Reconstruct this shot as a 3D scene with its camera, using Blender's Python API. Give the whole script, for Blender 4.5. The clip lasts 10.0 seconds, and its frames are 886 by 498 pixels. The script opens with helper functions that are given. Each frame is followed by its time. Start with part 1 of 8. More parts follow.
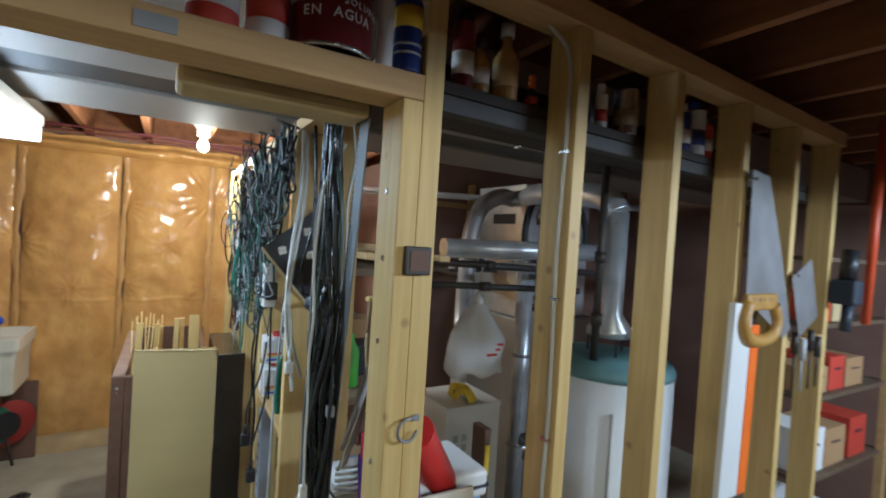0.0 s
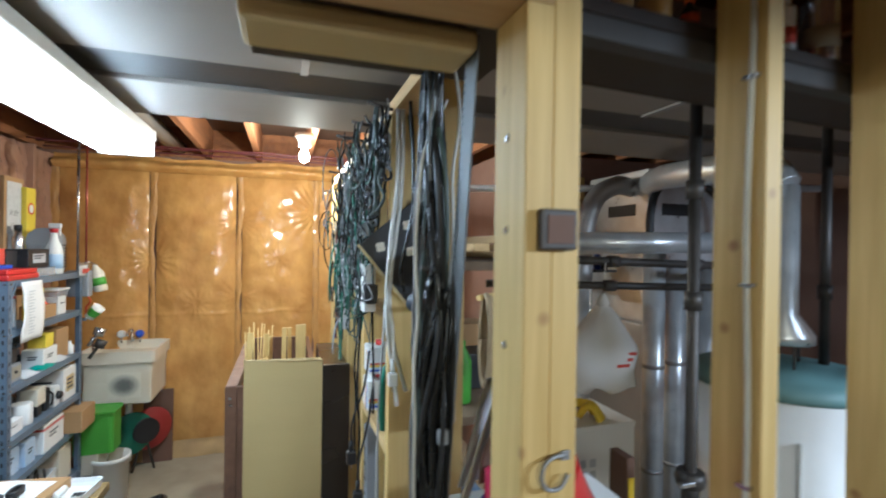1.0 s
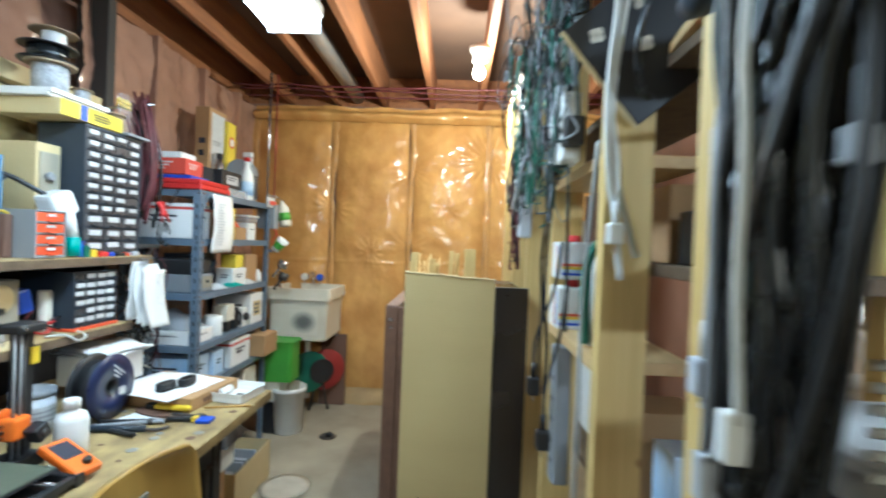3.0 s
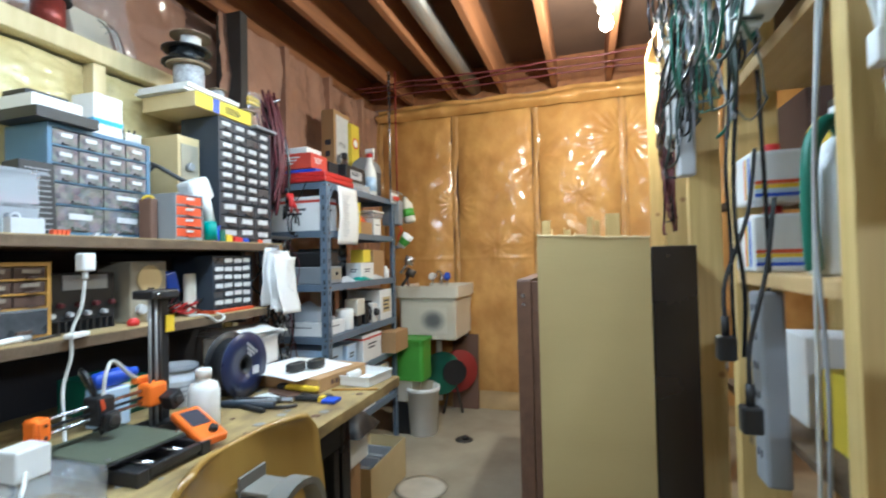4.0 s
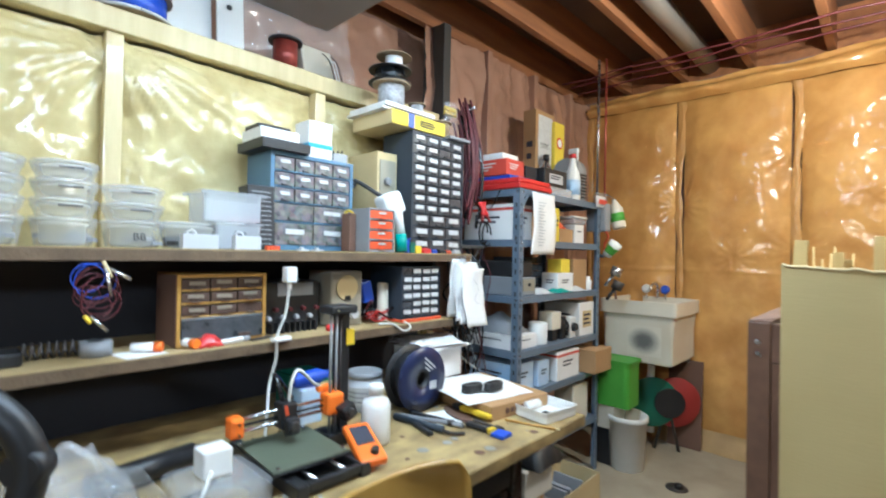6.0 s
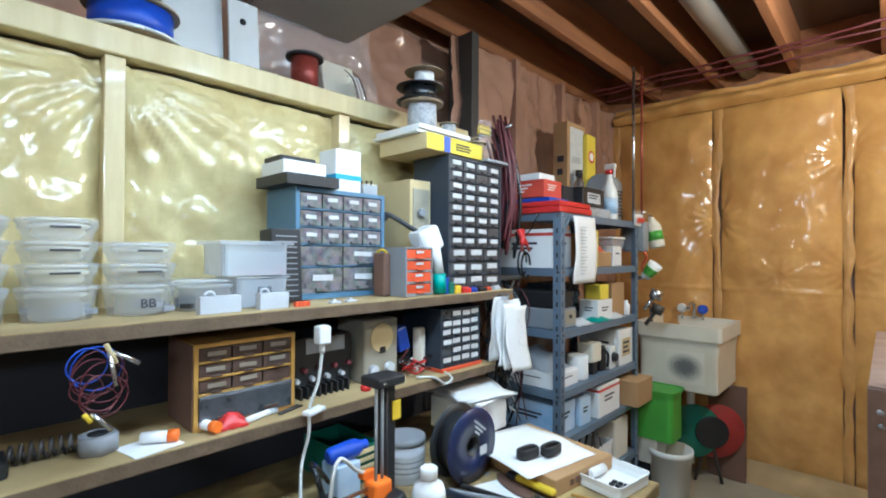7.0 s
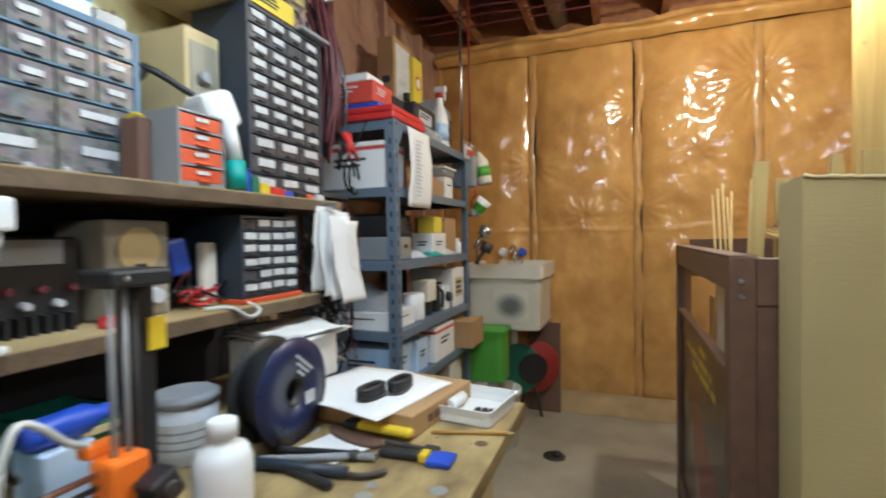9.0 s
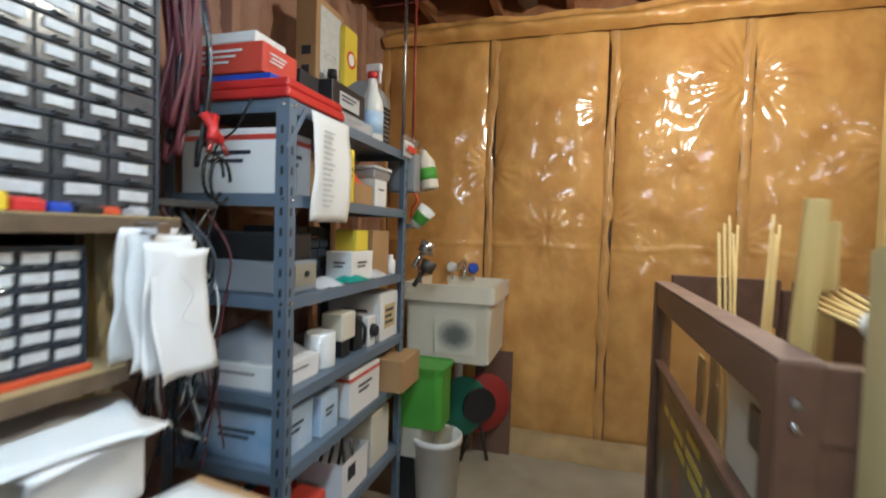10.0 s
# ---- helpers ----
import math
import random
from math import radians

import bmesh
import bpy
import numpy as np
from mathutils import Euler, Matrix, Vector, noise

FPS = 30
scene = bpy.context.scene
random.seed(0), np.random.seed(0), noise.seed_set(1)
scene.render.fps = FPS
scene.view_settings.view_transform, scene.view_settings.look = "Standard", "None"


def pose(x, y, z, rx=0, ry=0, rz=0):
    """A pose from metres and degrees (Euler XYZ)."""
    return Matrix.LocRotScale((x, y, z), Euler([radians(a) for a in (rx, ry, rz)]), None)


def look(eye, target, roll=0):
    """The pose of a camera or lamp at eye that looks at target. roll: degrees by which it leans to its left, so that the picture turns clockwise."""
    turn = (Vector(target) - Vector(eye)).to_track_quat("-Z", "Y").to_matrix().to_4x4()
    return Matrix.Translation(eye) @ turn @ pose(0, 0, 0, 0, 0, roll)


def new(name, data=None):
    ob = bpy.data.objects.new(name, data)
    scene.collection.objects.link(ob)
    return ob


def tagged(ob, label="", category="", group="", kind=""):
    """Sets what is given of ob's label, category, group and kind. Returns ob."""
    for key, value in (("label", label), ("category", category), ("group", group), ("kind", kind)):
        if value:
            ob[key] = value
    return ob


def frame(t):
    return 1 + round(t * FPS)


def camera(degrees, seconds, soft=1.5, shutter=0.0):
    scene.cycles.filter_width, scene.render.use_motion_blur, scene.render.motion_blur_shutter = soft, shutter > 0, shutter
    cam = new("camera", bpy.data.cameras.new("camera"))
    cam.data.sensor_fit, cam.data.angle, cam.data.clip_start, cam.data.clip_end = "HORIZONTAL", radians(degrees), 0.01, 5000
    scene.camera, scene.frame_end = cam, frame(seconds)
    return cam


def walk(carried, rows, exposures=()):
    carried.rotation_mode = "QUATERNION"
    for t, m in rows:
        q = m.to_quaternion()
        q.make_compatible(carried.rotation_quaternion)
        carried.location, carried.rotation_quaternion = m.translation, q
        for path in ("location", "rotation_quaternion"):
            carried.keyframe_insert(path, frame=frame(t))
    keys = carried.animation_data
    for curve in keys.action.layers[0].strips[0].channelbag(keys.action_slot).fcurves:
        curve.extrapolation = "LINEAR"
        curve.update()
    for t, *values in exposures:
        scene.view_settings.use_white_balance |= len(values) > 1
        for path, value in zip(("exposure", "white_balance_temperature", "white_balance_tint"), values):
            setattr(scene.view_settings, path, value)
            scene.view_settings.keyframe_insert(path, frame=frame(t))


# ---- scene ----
cam = camera(86.6, 10.0, soft=1.9, shutter=0.5)
PATH = [
    (0, (0.056, 0.015, 1.739), (1.066, 1.74, 1.701), 3.6),
    (0.5, (0.147, 0.105, 1.743), (0.944, 1.939, 1.71), 4.2),
    (1, (0.119, 0.243, 1.677), (0.751, 2.141, 1.668), 0.8),
    (1.5, (0.085, 0.354, 1.556), (0.678, 2.264, 1.54), -1.1),
    (2, (0.127, 0.45, 1.42), (0.643, 2.382, 1.378), -0.1),
    (2.5, (0.164, 0.544, 1.347), (0.448, 2.523, 1.301), 2.8),
    (3, (0.136, 0.703, 1.289), (0.076, 2.702, 1.267), 2.3),
    (3.2, (0.103, 0.77, 1.266), (-0.086, 2.761, 1.269), 1.4),
    (4.3, (0.111, 0.941, 1.051), (-0.617, 2.803, 1.087), -1.2),
    (4.5, (0.143, 0.96, 1.023), (-0.681, 2.783, 1.031), -0.8),
    (5, (0.22, 1.021, 1.019), (-0.84, 2.717, 1.023), 1.2),
    (5.5, (0.222, 1.077, 1.088), (-1.08, 2.595, 1.097), 2.8),
    (6, (0.126, 1.103, 1.194), (-1.247, 2.558, 1.215), 1.1),
    (6.2, (0.084, 1.105, 1.241), (-1.303, 2.545, 1.261), 0.3),
    (7.5, (-0.212, 1.176, 1.329), (-1.553, 2.659, 1.348), 0.4),
    (8, (-0.304, 1.212, 1.281), (-1.491, 2.822, 1.274), -0.4),
    (8.5, (-0.361, 1.293, 1.176), (-1.325, 3.045, 1.151), -0.8),
    (9, (-0.341, 1.41, 1.087), (-1.053, 3.279, 1.039), -1.0),
    (9.5, (-0.321, 1.604, 1.084), (-0.896, 3.518, 0.994), 1.3),
    (10, (-0.373, 1.861, 1.185), (-0.936, 3.779, 1.108), 1.7),
]
walk(cam, [(t, look(eye, target, roll)) for t, eye, target, roll in PATH], exposures=[(0.0, -0.02, 5050, 5), (1.2, 0.36, 5100, 5), (2.0, 0.32, 5050, 4), (3.0, 0.48, 5000, 0), (4.5, 0.26, 5250, 6), (6.0, 0.42, 5150, 5), (7.5, -0.03, 5000, 4), (8.5, -0.12, 5600, 9), (9.5, -0.04, 5450, 6), (10.0, -0.02, 5350, 6)])

# ---- world and lamps ----
world = bpy.data.worlds.new("world")
world.use_nodes = True
world.node_tree.nodes["Background"].inputs[0].default_value = (0.9, 0.85, 0.8, 1)
world.node_tree.nodes["Background"].inputs[1].default_value = 0.02
scene.world = world


def area_lamp(name, m, sx, sy, watts, colour):
    data = bpy.data.lights.new(name, "AREA")
    data.shape, data.size, data.size_y, data.energy, data.color = "RECTANGLE", sx, sy, watts, colour
    ob = new(name, data)
    ob.matrix_world = m
    return ob


# the shop light over the bench, the bulb near the far wall, an assumed front room fitting out of view
area_lamp("shop_light_glow", pose(-0.475, 1.77, 2.008), 0.14, 1.14, 5.5, (0.89, 0.98, 1.0))
area_lamp("front_room_glow", look((0.2, -1.55, 2.2), (0.2, 0.6, 1.5)), 1.1, 0.12, 20, (1.0, 0.87, 0.62))
# unseen lamp, added to brighten the furnace room ducts through the studs
area_lamp("unseen_side_fill", look((2.7, -1.0, 2.15), (1.9, 1.8, 1.2)), 1.1, 0.12, 52, (0.95, 0.98, 1.0))
bulb_light = bpy.data.lights.new("bulb_glow", "POINT")
bulb_light.energy, bulb_light.color, bulb_light.shadow_soft_size = 54, (1.0, 0.88, 0.66), 0.035
new("bulb_glow", bulb_light).location = (0.216, 3.26, 2.12)


# ---- materials ----
def mat(name, c1, c2=None, scale=6.0, rough=0.6, metal=0.0, bump=0.15, fine=60.0, stretch=(1, 1, 1), coat=0.0, coat_rough=0.1,
        wrinkle=0.0, crinkle=0.0, alpha=1.0, clear=0.0, glow=0.0, detail=6.0, contrast=0.5, knots=False):
    m = bpy.data.materials.new(name)
    m.use_nodes = True
    nt = m.node_tree
    b = nt.nodes["Principled BSDF"]
    c2 = c2 or tuple(max(0, v * 0.72) for v in c1)
    tc = nt.nodes.new("ShaderNodeTexCoord")
    mp = nt.nodes.new("ShaderNodeMapping")
    mp.inputs["Scale"].default_value = stretch
    nt.links.new(tc.outputs["Object"], mp.inputs["Vector"])
    info = nt.nodes.new("ShaderNodeObjectInfo")
    n1 = nt.nodes.new("ShaderNodeTexNoise")
    n1.noise_dimensions = "4D"
    n1.inputs["Scale"].default_value, n1.inputs["Detail"].default_value = scale, detail
    nt.links.new(mp.outputs[0], n1.inputs["Vector"])
    rnd = nt.nodes.new("ShaderNodeMath")
    rnd.operation = "MULTIPLY"
    rnd.inputs[1].default_value = 20
    nt.links.new(info.outputs["Random"], rnd.inputs[0])
    nt.links.new(rnd.outputs[0], n1.inputs["W"])
    ramp = nt.nodes.new("ShaderNodeValToRGB")
    ramp.color_ramp.elements[0].position = 0.5 - contrast / 2
    ramp.color_ramp.elements[1].position = 0.5 + contrast / 2
    ramp.color_ramp.elements[0].color, ramp.color_ramp.elements[1].color = (*c2, 1), (*c1, 1)
    nt.links.new(n1.outputs[0], ramp.inputs[0])
    if knots:
        mk_ = nt.nodes.new("ShaderNodeMapping")
        mk_.inputs["Scale"].default_value = (10, 10, 10)
        nt.links.new(tc.outputs["Object"], mk_.inputs["Vector"])
        vo = nt.nodes.new("ShaderNodeTexVoronoi")
        vo.inputs["Scale"].default_value = 0.75
        nt.links.new(mk_.outputs[0], vo.inputs["Vector"])
        kr = nt.nodes.new("ShaderNodeMapRange")
        kr.inputs["From Min"].default_value, kr.inputs["From Max"].default_value = 0.035, 0.10
        kr.inputs["To Min"].default_value, kr.inputs["To Max"].default_value = 0.85, 0.0
        nt.links.new(vo.outputs["Distance"], kr.inputs["Value"])
        mx = nt.nodes.new("ShaderNodeMix")
        mx.data_type = "RGBA"
        nt.links.new(kr.outputs[0], mx.inputs[0])
        nt.links.new(ramp.outputs[0], mx.inputs[6])
        mx.inputs[7].default_value = (0.30, 0.15, 0.05, 1)
        nt.links.new(mx.outputs[2], b.inputs["Base Color"])
    else:
        nt.links.new(ramp.outputs[0], b.inputs["Base Color"])
    n2 = nt.nodes.new("ShaderNodeTexNoise")
    n2.inputs["Scale"].default_value, n2.inputs["Detail"].default_value = fine, 4
    nt.links.new(mp.outputs[0], n2.inputs["Vector"])
    bp = nt.nodes.new("ShaderNodeBump")
    bp.inputs["Strength"].default_value, bp.inputs["Distance"].default_value = bump, 0.004
    nt.links.new(n2.outputs[0], bp.inputs["Height"])
    nt.links.new(bp.outputs[0], b.inputs["Normal"])
    mr = nt.nodes.new("ShaderNodeMapRange")
    mr.inputs["To Min"].default_value, mr.inputs["To Max"].default_value = max(0.02, rough - 0.12), min(1, rough + 0.12)
    nt.links.new(n1.outputs[0], mr.inputs["Value"])
    nt.links.new(mr.outputs[0], b.inputs["Roughness"])
    b.inputs["Metallic"].default_value = metal
    if coat:
        b.inputs["Coat Weight"].default_value, b.inputs["Coat Roughness"].default_value = coat, coat_rough
    if wrinkle:
        nw = nt.nodes.new("ShaderNodeTexNoise")
        nw.noise_type = "RIDGED_MULTIFRACTAL"
        nw.inputs["Scale"].default_value, nw.inputs["Detail"].default_value, nw.inputs["Distortion"].default_value = 3.2, 2, 0.9
        nt.links.new(tc.outputs["Object"], nw.inputs["Vector"])
        bw = nt.nodes.new("ShaderNodeBump")
        bw.inputs["Strength"].default_value, bw.inputs["Distance"].default_value = wrinkle, 0.022
        nt.links.new(nw.outputs[0], bw.inputs["Height"])
        nt.links.new(bw.outputs[0], b.inputs["Coat Normal"])
        if crinkle:
            mc = nt.nodes.new("ShaderNodeMapping")
            mc.inputs["Scale"].default_value = (1.0, 1.0, 0.55)
            nt.links.new(tc.outputs["Object"], mc.inputs["Vector"])
            nc = nt.nodes.new("ShaderNodeTexNoise")
            nc.noise_type = "RIDGED_MULTIFRACTAL"
            nc.inputs["Scale"].default_value, nc.inputs["Detail"].default_value, nc.inputs["Distortion"].default_value = 11.0, 3, 1.6
            nt.links.new(mc.outputs[0], nc.inputs["Vector"])
            bc = nt.nodes.new("ShaderNodeBump")
            bc.inputs["Strength"].default_value, bc.inputs["Distance"].default_value = crinkle, 0.008
            nt.links.new(nc.outputs[0], bc.inputs["Height"])
            nt.links.new(bw.outputs[0], bc.inputs["Normal"])
            nt.links.new(bc.outputs[0], b.inputs["Coat Normal"])
    if clear:
        b.inputs["Transmission Weight"].default_value = clear
        b.inputs["IOR"].default_value = 1.2
    if alpha < 1:
        b.inputs["Alpha"].default_value = alpha
    if glow:
        b.inputs["Emission Color"].default_value = (*c1, 1)
        b.inputs["Emission Strength"].default_value = glow
    return m


M_concrete = mat("concrete", (0.47, 0.41, 0.30), (0.26, 0.22, 0.155), 3.5, 0.75, bump=0.35, fine=45)
M_stud = mat("spruce_lumber", (0.68, 0.50, 0.20), (0.52, 0.35, 0.11), 5, 0.55, bump=0.15, fine=40, stretch=(14, 14, 0.7), knots=True)
M_plate = mat("spruce_plate", (0.60, 0.41, 0.19), (0.44, 0.27, 0.11), 5, 0.6, bump=0.12, fine=40, stretch=(0.8, 9, 9), knots=True)
M_stud_y = mat("spruce_along", (0.62, 0.44, 0.21), (0.47, 0.30, 0.12), 5, 0.6, bump=0.12, fine=40, stretch=(9, 0.8, 9), knots=True)
M_joist = mat("old_joist", (0.38, 0.155, 0.055), (0.20, 0.08, 0.033), 4, 0.7, bump=0.2, fine=30, stretch=(6, 0.6, 6))
M_subfloor = mat("subfloor", (0.16, 0.095, 0.06), (0.09, 0.055, 0.04), 3, 0.8)
M_batt = mat("orange_batt_under_film", (0.72, 0.41, 0.115), (0.42, 0.185, 0.036), 8.0, 0.7, bump=0.3, fine=55, stretch=(1, 1, 0.8), contrast=0.62, coat=1.0, coat_rough=0.12, wrinkle=0.34, crinkle=0.36)
M_batt_pale = mat("yellow_batt_under_film", (0.68, 0.59, 0.30), (0.42, 0.32, 0.12), 11, 0.8, bump=0.6, fine=34, contrast=0.6, coat=1.0, coat_rough=0.13, wrinkle=0.30, crinkle=0.35)
M_batt_dark = mat("brown_batt_under_film", (0.44, 0.25, 0.165), (0.27, 0.14, 0.09), 4, 0.7, bump=0.3, fine=25, coat=1.0, coat_rough=0.10, wrinkle=0.6, crinkle=0.5)
M_seam = mat("film_over_stud", (0.60, 0.33, 0.095), (0.43, 0.215, 0.058), 6, 0.6, coat=0.8, coat_rough=0.14, wrinkle=0.4, crinkle=0.3, stretch=(3, 3, 1.2))
M_seam_pale = mat("film_over_pale_stud", (0.68, 0.57, 0.32), (0.54, 0.43, 0.21), 6, 0.5, coat=0.6, coat_rough=0.12, wrinkle=0.3, stretch=(6, 6, 0.7))
M_duct = mat("duct_metal", (0.40, 0.38, 0.36), (0.28, 0.27, 0.26), 3, 0.45, metal=0.55, bump=0.05)
M_bulk = mat("grey_bulkhead", (0.34, 0.30, 0.26), (0.25, 0.22, 0.19), 2, 0.6, metal=0.2, bump=0.05)
M_beam = mat("steel_beam_paint", (0.06, 0.055, 0.05), (0.035, 0.033, 0.03), 4, 0.55)
M_galv = mat("galvanized", (0.74, 0.76, 0.78), (0.52, 0.54, 0.56), 12, 0.32, metal=0.6, bump=0.05)
M_iron = mat("dark_iron_pipe", (0.09, 0.08, 0.075), (0.05, 0.045, 0.04), 10, 0.5, metal=0.5)
M_black = mat("black_plastic", (0.022, 0.022, 0.024), (0.012, 0.012, 0.013), 8, 0.45, bump=0.05)
M_blackboard = mat("black_backboard", (0.030, 0.026, 0.028), (0.015, 0.014, 0.016), 3, 0.75)
M_gloss_black = mat("black_lacquer", (0.020, 0.014, 0.011), (0.012, 0.009, 0.008), 3, 0.25, bump=0.02)
M_bench = mat("worn_bench_top", (0.46, 0.34, 0.145), (0.15, 0.10, 0.045), 12, 0.5, bump=0.2, fine=35, stretch=(1.5, 0.8, 1.5), contrast=0.34)
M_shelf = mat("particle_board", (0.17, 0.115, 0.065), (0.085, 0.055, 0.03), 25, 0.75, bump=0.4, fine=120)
M_shelftop = mat("tan_shelf_face", (0.46, 0.35, 0.17), (0.30, 0.21, 0.09), 7, 0.6, bump=0.15, stretch=(2, 0.7, 2))
# one dark brown for the can shelf boards and their back
M_darkshelf = mat("dark_brown_board", (0.050, 0.036, 0.026), (0.030, 0.021, 0.016), 6, 0.7)
M_brown = mat("dark_brown_wood", (0.155, 0.080, 0.048), (0.095, 0.047, 0.030), 6, 0.45, bump=0.10, stretch=(5, 0.6, 5))
M_card = mat("cardboard", (0.47, 0.36, 0.16), (0.415, 0.31, 0.13), 2.2, 0.8, bump=0.14, fine=40, stretch=(0.8, 0.8, 5), contrast=0.8)
M_card2 = mat("cardboard_small", (0.45, 0.28, 0.13), (0.36, 0.21, 0.09), 5, 0.8, bump=0.1)
M_rack = mat("slate_blue_steel", (0.17, 0.22, 0.29), (0.12, 0.16, 0.215), 8, 0.42, metal=0.15, bump=0.06)
M_white = mat("white_plastic", (0.80, 0.80, 0.78), (0.70, 0.70, 0.68), 6, 0.4, bump=0.04)
M_paper = mat("paper", (0.82, 0.81, 0.79), (0.74, 0.73, 0.71), 4, 0.8, bump=0.06)
M_cream = mat("cream_sink_plastic", (0.72, 0.68, 0.58), (0.62, 0.56, 0.44), 4, 0.5, bump=0.06)
M_soot = mat("soot_mark", (0.20, 0.20, 0.20), (0.34, 0.33, 0.30), 20, 0.7)
M_red = mat("red_plastic", (0.62, 0.035, 0.03), (0.48, 0.02, 0.02), 6, 0.4, bump=0.05)
M_redcard = mat("red_carton", (0.60, 0.07, 0.04), (0.50, 0.05, 0.03), 5, 0.55)
M_orange = mat("orange_plastic", (0.90, 0.20, 0.015), (0.80, 0.15, 0.01), 8, 0.4, bump=0.05)
M_redor = mat("red_orange_drawer", (0.66, 0.10, 0.03), (0.55, 0.07, 0.02), 8, 0.4)
M_blue = mat("blue_plastic", (0.03, 0.09, 0.55), (0.02, 0.06, 0.42), 8, 0.4)
M_bluecase = mat("steel_blue_case", (0.10, 0.20, 0.31), (0.075, 0.15, 0.24), 7, 0.45)
M_navy = mat("dark_slate_case", (0.034, 0.046, 0.066), (0.022, 0.030, 0.044), 7, 0.5)
M_green = mat("green_plastic", (0.10, 0.36, 0.04), (0.07, 0.28, 0.03), 6, 0.45)
M_dgreen = mat("dark_green_plastic", (0.02, 0.16, 0.10), (0.015, 0.11, 0.07), 6, 0.45)
M_teal = mat("teal_plastic", (0.02, 0.34, 0.28), (0.015, 0.26, 0.22), 6, 0.4)
M_yellow = mat("yellow_plastic", (0.82, 0.60, 0.03), (0.72, 0.50, 0.02), 6, 0.5)
M_yellowcard = mat("yellow_carton", (0.78, 0.62, 0.05), (0.70, 0.53, 0.04), 5, 0.6)
M_tan = mat("tan_carton", (0.62, 0.50, 0.27), (0.52, 0.40, 0.20), 5, 0.7)
M_grey = mat("grey_plastic", (0.30, 0.31, 0.33), (0.23, 0.24, 0.255), 6, 0.5)
M_lgrey = mat("light_grey_plastic", (0.52, 0.53, 0.55), (0.44, 0.45, 0.47), 6, 0.5)
M_beige = mat("beige_enamel", (0.36, 0.33, 0.25), (0.25, 0.22, 0.165), 6, 0.5)
M_frost = mat("frosted_tub", (0.70, 0.73, 0.78), (0.62, 0.65, 0.70), 8, 0.22, bump=0.05, alpha=0.36, coat=0.8)
M_crumple = mat("crumpled_film", (0.80, 0.80, 0.80), (0.70, 0.70, 0.71), 10, 0.16, bump=0.5, fine=45, alpha=0.24, coat=1.0, coat_rough=0.05, wrinkle=0.9, crinkle=0.9)
M_clear = mat("clear_plastic", (0.66, 0.68, 0.70), (0.58, 0.60, 0.62), 8, 0.10, bump=0.06, alpha=0.19, coat=1.0, coat_rough=0.05)
M_bits = mat("mixed_parts_behind_clear", (0.25, 0.245, 0.24), (0.018, 0.022, 0.03), 42, 0.4, bump=0.1, coat=0.8, coat_rough=0.08, detail=3, contrast=0.3)
bits_tree = M_bits.node_tree
bits_cells = bits_tree.nodes.new("ShaderNodeTexVoronoi")
bits_cells.inputs["Scale"].default_value = 60
bits_place = bits_tree.nodes.new("ShaderNodeTexCoord")
bits_tree.links.new(bits_place.outputs["Object"], bits_cells.inputs["Vector"])
bits_hue = bits_tree.nodes.new("ShaderNodeHueSaturation")
bits_hue.inputs["Saturation"].default_value, bits_hue.inputs["Value"].default_value = 0.32, 0.24
bits_tree.links.new(bits_cells.outputs["Color"], bits_hue.inputs["Color"])
bits_mix = bits_tree.nodes.new("ShaderNodeMix")
bits_mix.data_type = "RGBA"
bits_mix.inputs[0].default_value = 0.55
bits_ramp = next(n for n in bits_tree.nodes if n.type == "VALTORGB")
bits_tree.links.new(bits_ramp.outputs[0], bits_mix.inputs[6])
bits_tree.links.new(bits_hue.outputs[0], bits_mix.inputs[7])
bits_tree.links.new(bits_mix.outputs[2], bits_tree.nodes["Principled BSDF"].inputs["Base Color"])
M_smoke = mat("smoked_drawer", (0.085, 0.09, 0.10), (0.025, 0.03, 0.036), 40, 0.3, coat=0.6, coat_rough=0.12)
M_brownd = mat("brown_drawer", (0.10, 0.06, 0.045), (0.06, 0.037, 0.028), 25, 0.35, coat=0.4)
M_label = mat("white_label", (0.64, 0.65, 0.65), (0.48, 0.49, 0.50), 60, 0.6)
M_oak = mat("honey_wood_frame", (0.50, 0.29, 0.06), (0.36, 0.19, 0.04), 6, 0.45, stretch=(4, 4, 4))
M_ply = mat("varnished_plywood", (0.42, 0.255, 0.055), (0.31, 0.175, 0.034), 4, 0.35, bump=0.05, stretch=(3, 3, 0.5), coat=0.3)
M_cable = mat("black_cable", (0.013, 0.014, 0.015), (0.007, 0.008, 0.009), 20, 0.26, bump=0.05)
M_cableg = mat("green_grey_cable", (0.05, 0.075, 0.066), (0.028, 0.042, 0.038), 20, 0.4)
M_cablew = mat("white_cable", (0.66, 0.66, 0.62), (0.52, 0.52, 0.48), 20, 0.45)
M_maroon = mat("maroon_cable", (0.13, 0.022, 0.028), (0.075, 0.014, 0.018), 25, 0.5)
M_spoolblue = mat("spool_face", (0.018, 0.027, 0.085), (0.011, 0.015, 0.045), 12, 0.3)
M_bedgreen = mat("olive_print_bed", (0.10, 0.115, 0.075), (0.075, 0.085, 0.055), 14, 0.6)
M_steel = mat("bright_rod", (0.65, 0.65, 0.66), (0.5, 0.5, 0.52), 15, 0.25, metal=0.95)
M_saw = mat("saw_steel", (0.30, 0.30, 0.30), (0.19, 0.185, 0.18), 9, 0.4, metal=0.25)
M_purple = mat("purple_cloth", (0.12, 0.035, 0.30), (0.085, 0.025, 0.22), 15, 0.85, bump=0.3)
M_pink = mat("pink_cloth", (0.62, 0.04, 0.12), (0.5, 0.03, 0.09), 15, 0.85, bump=0.3)
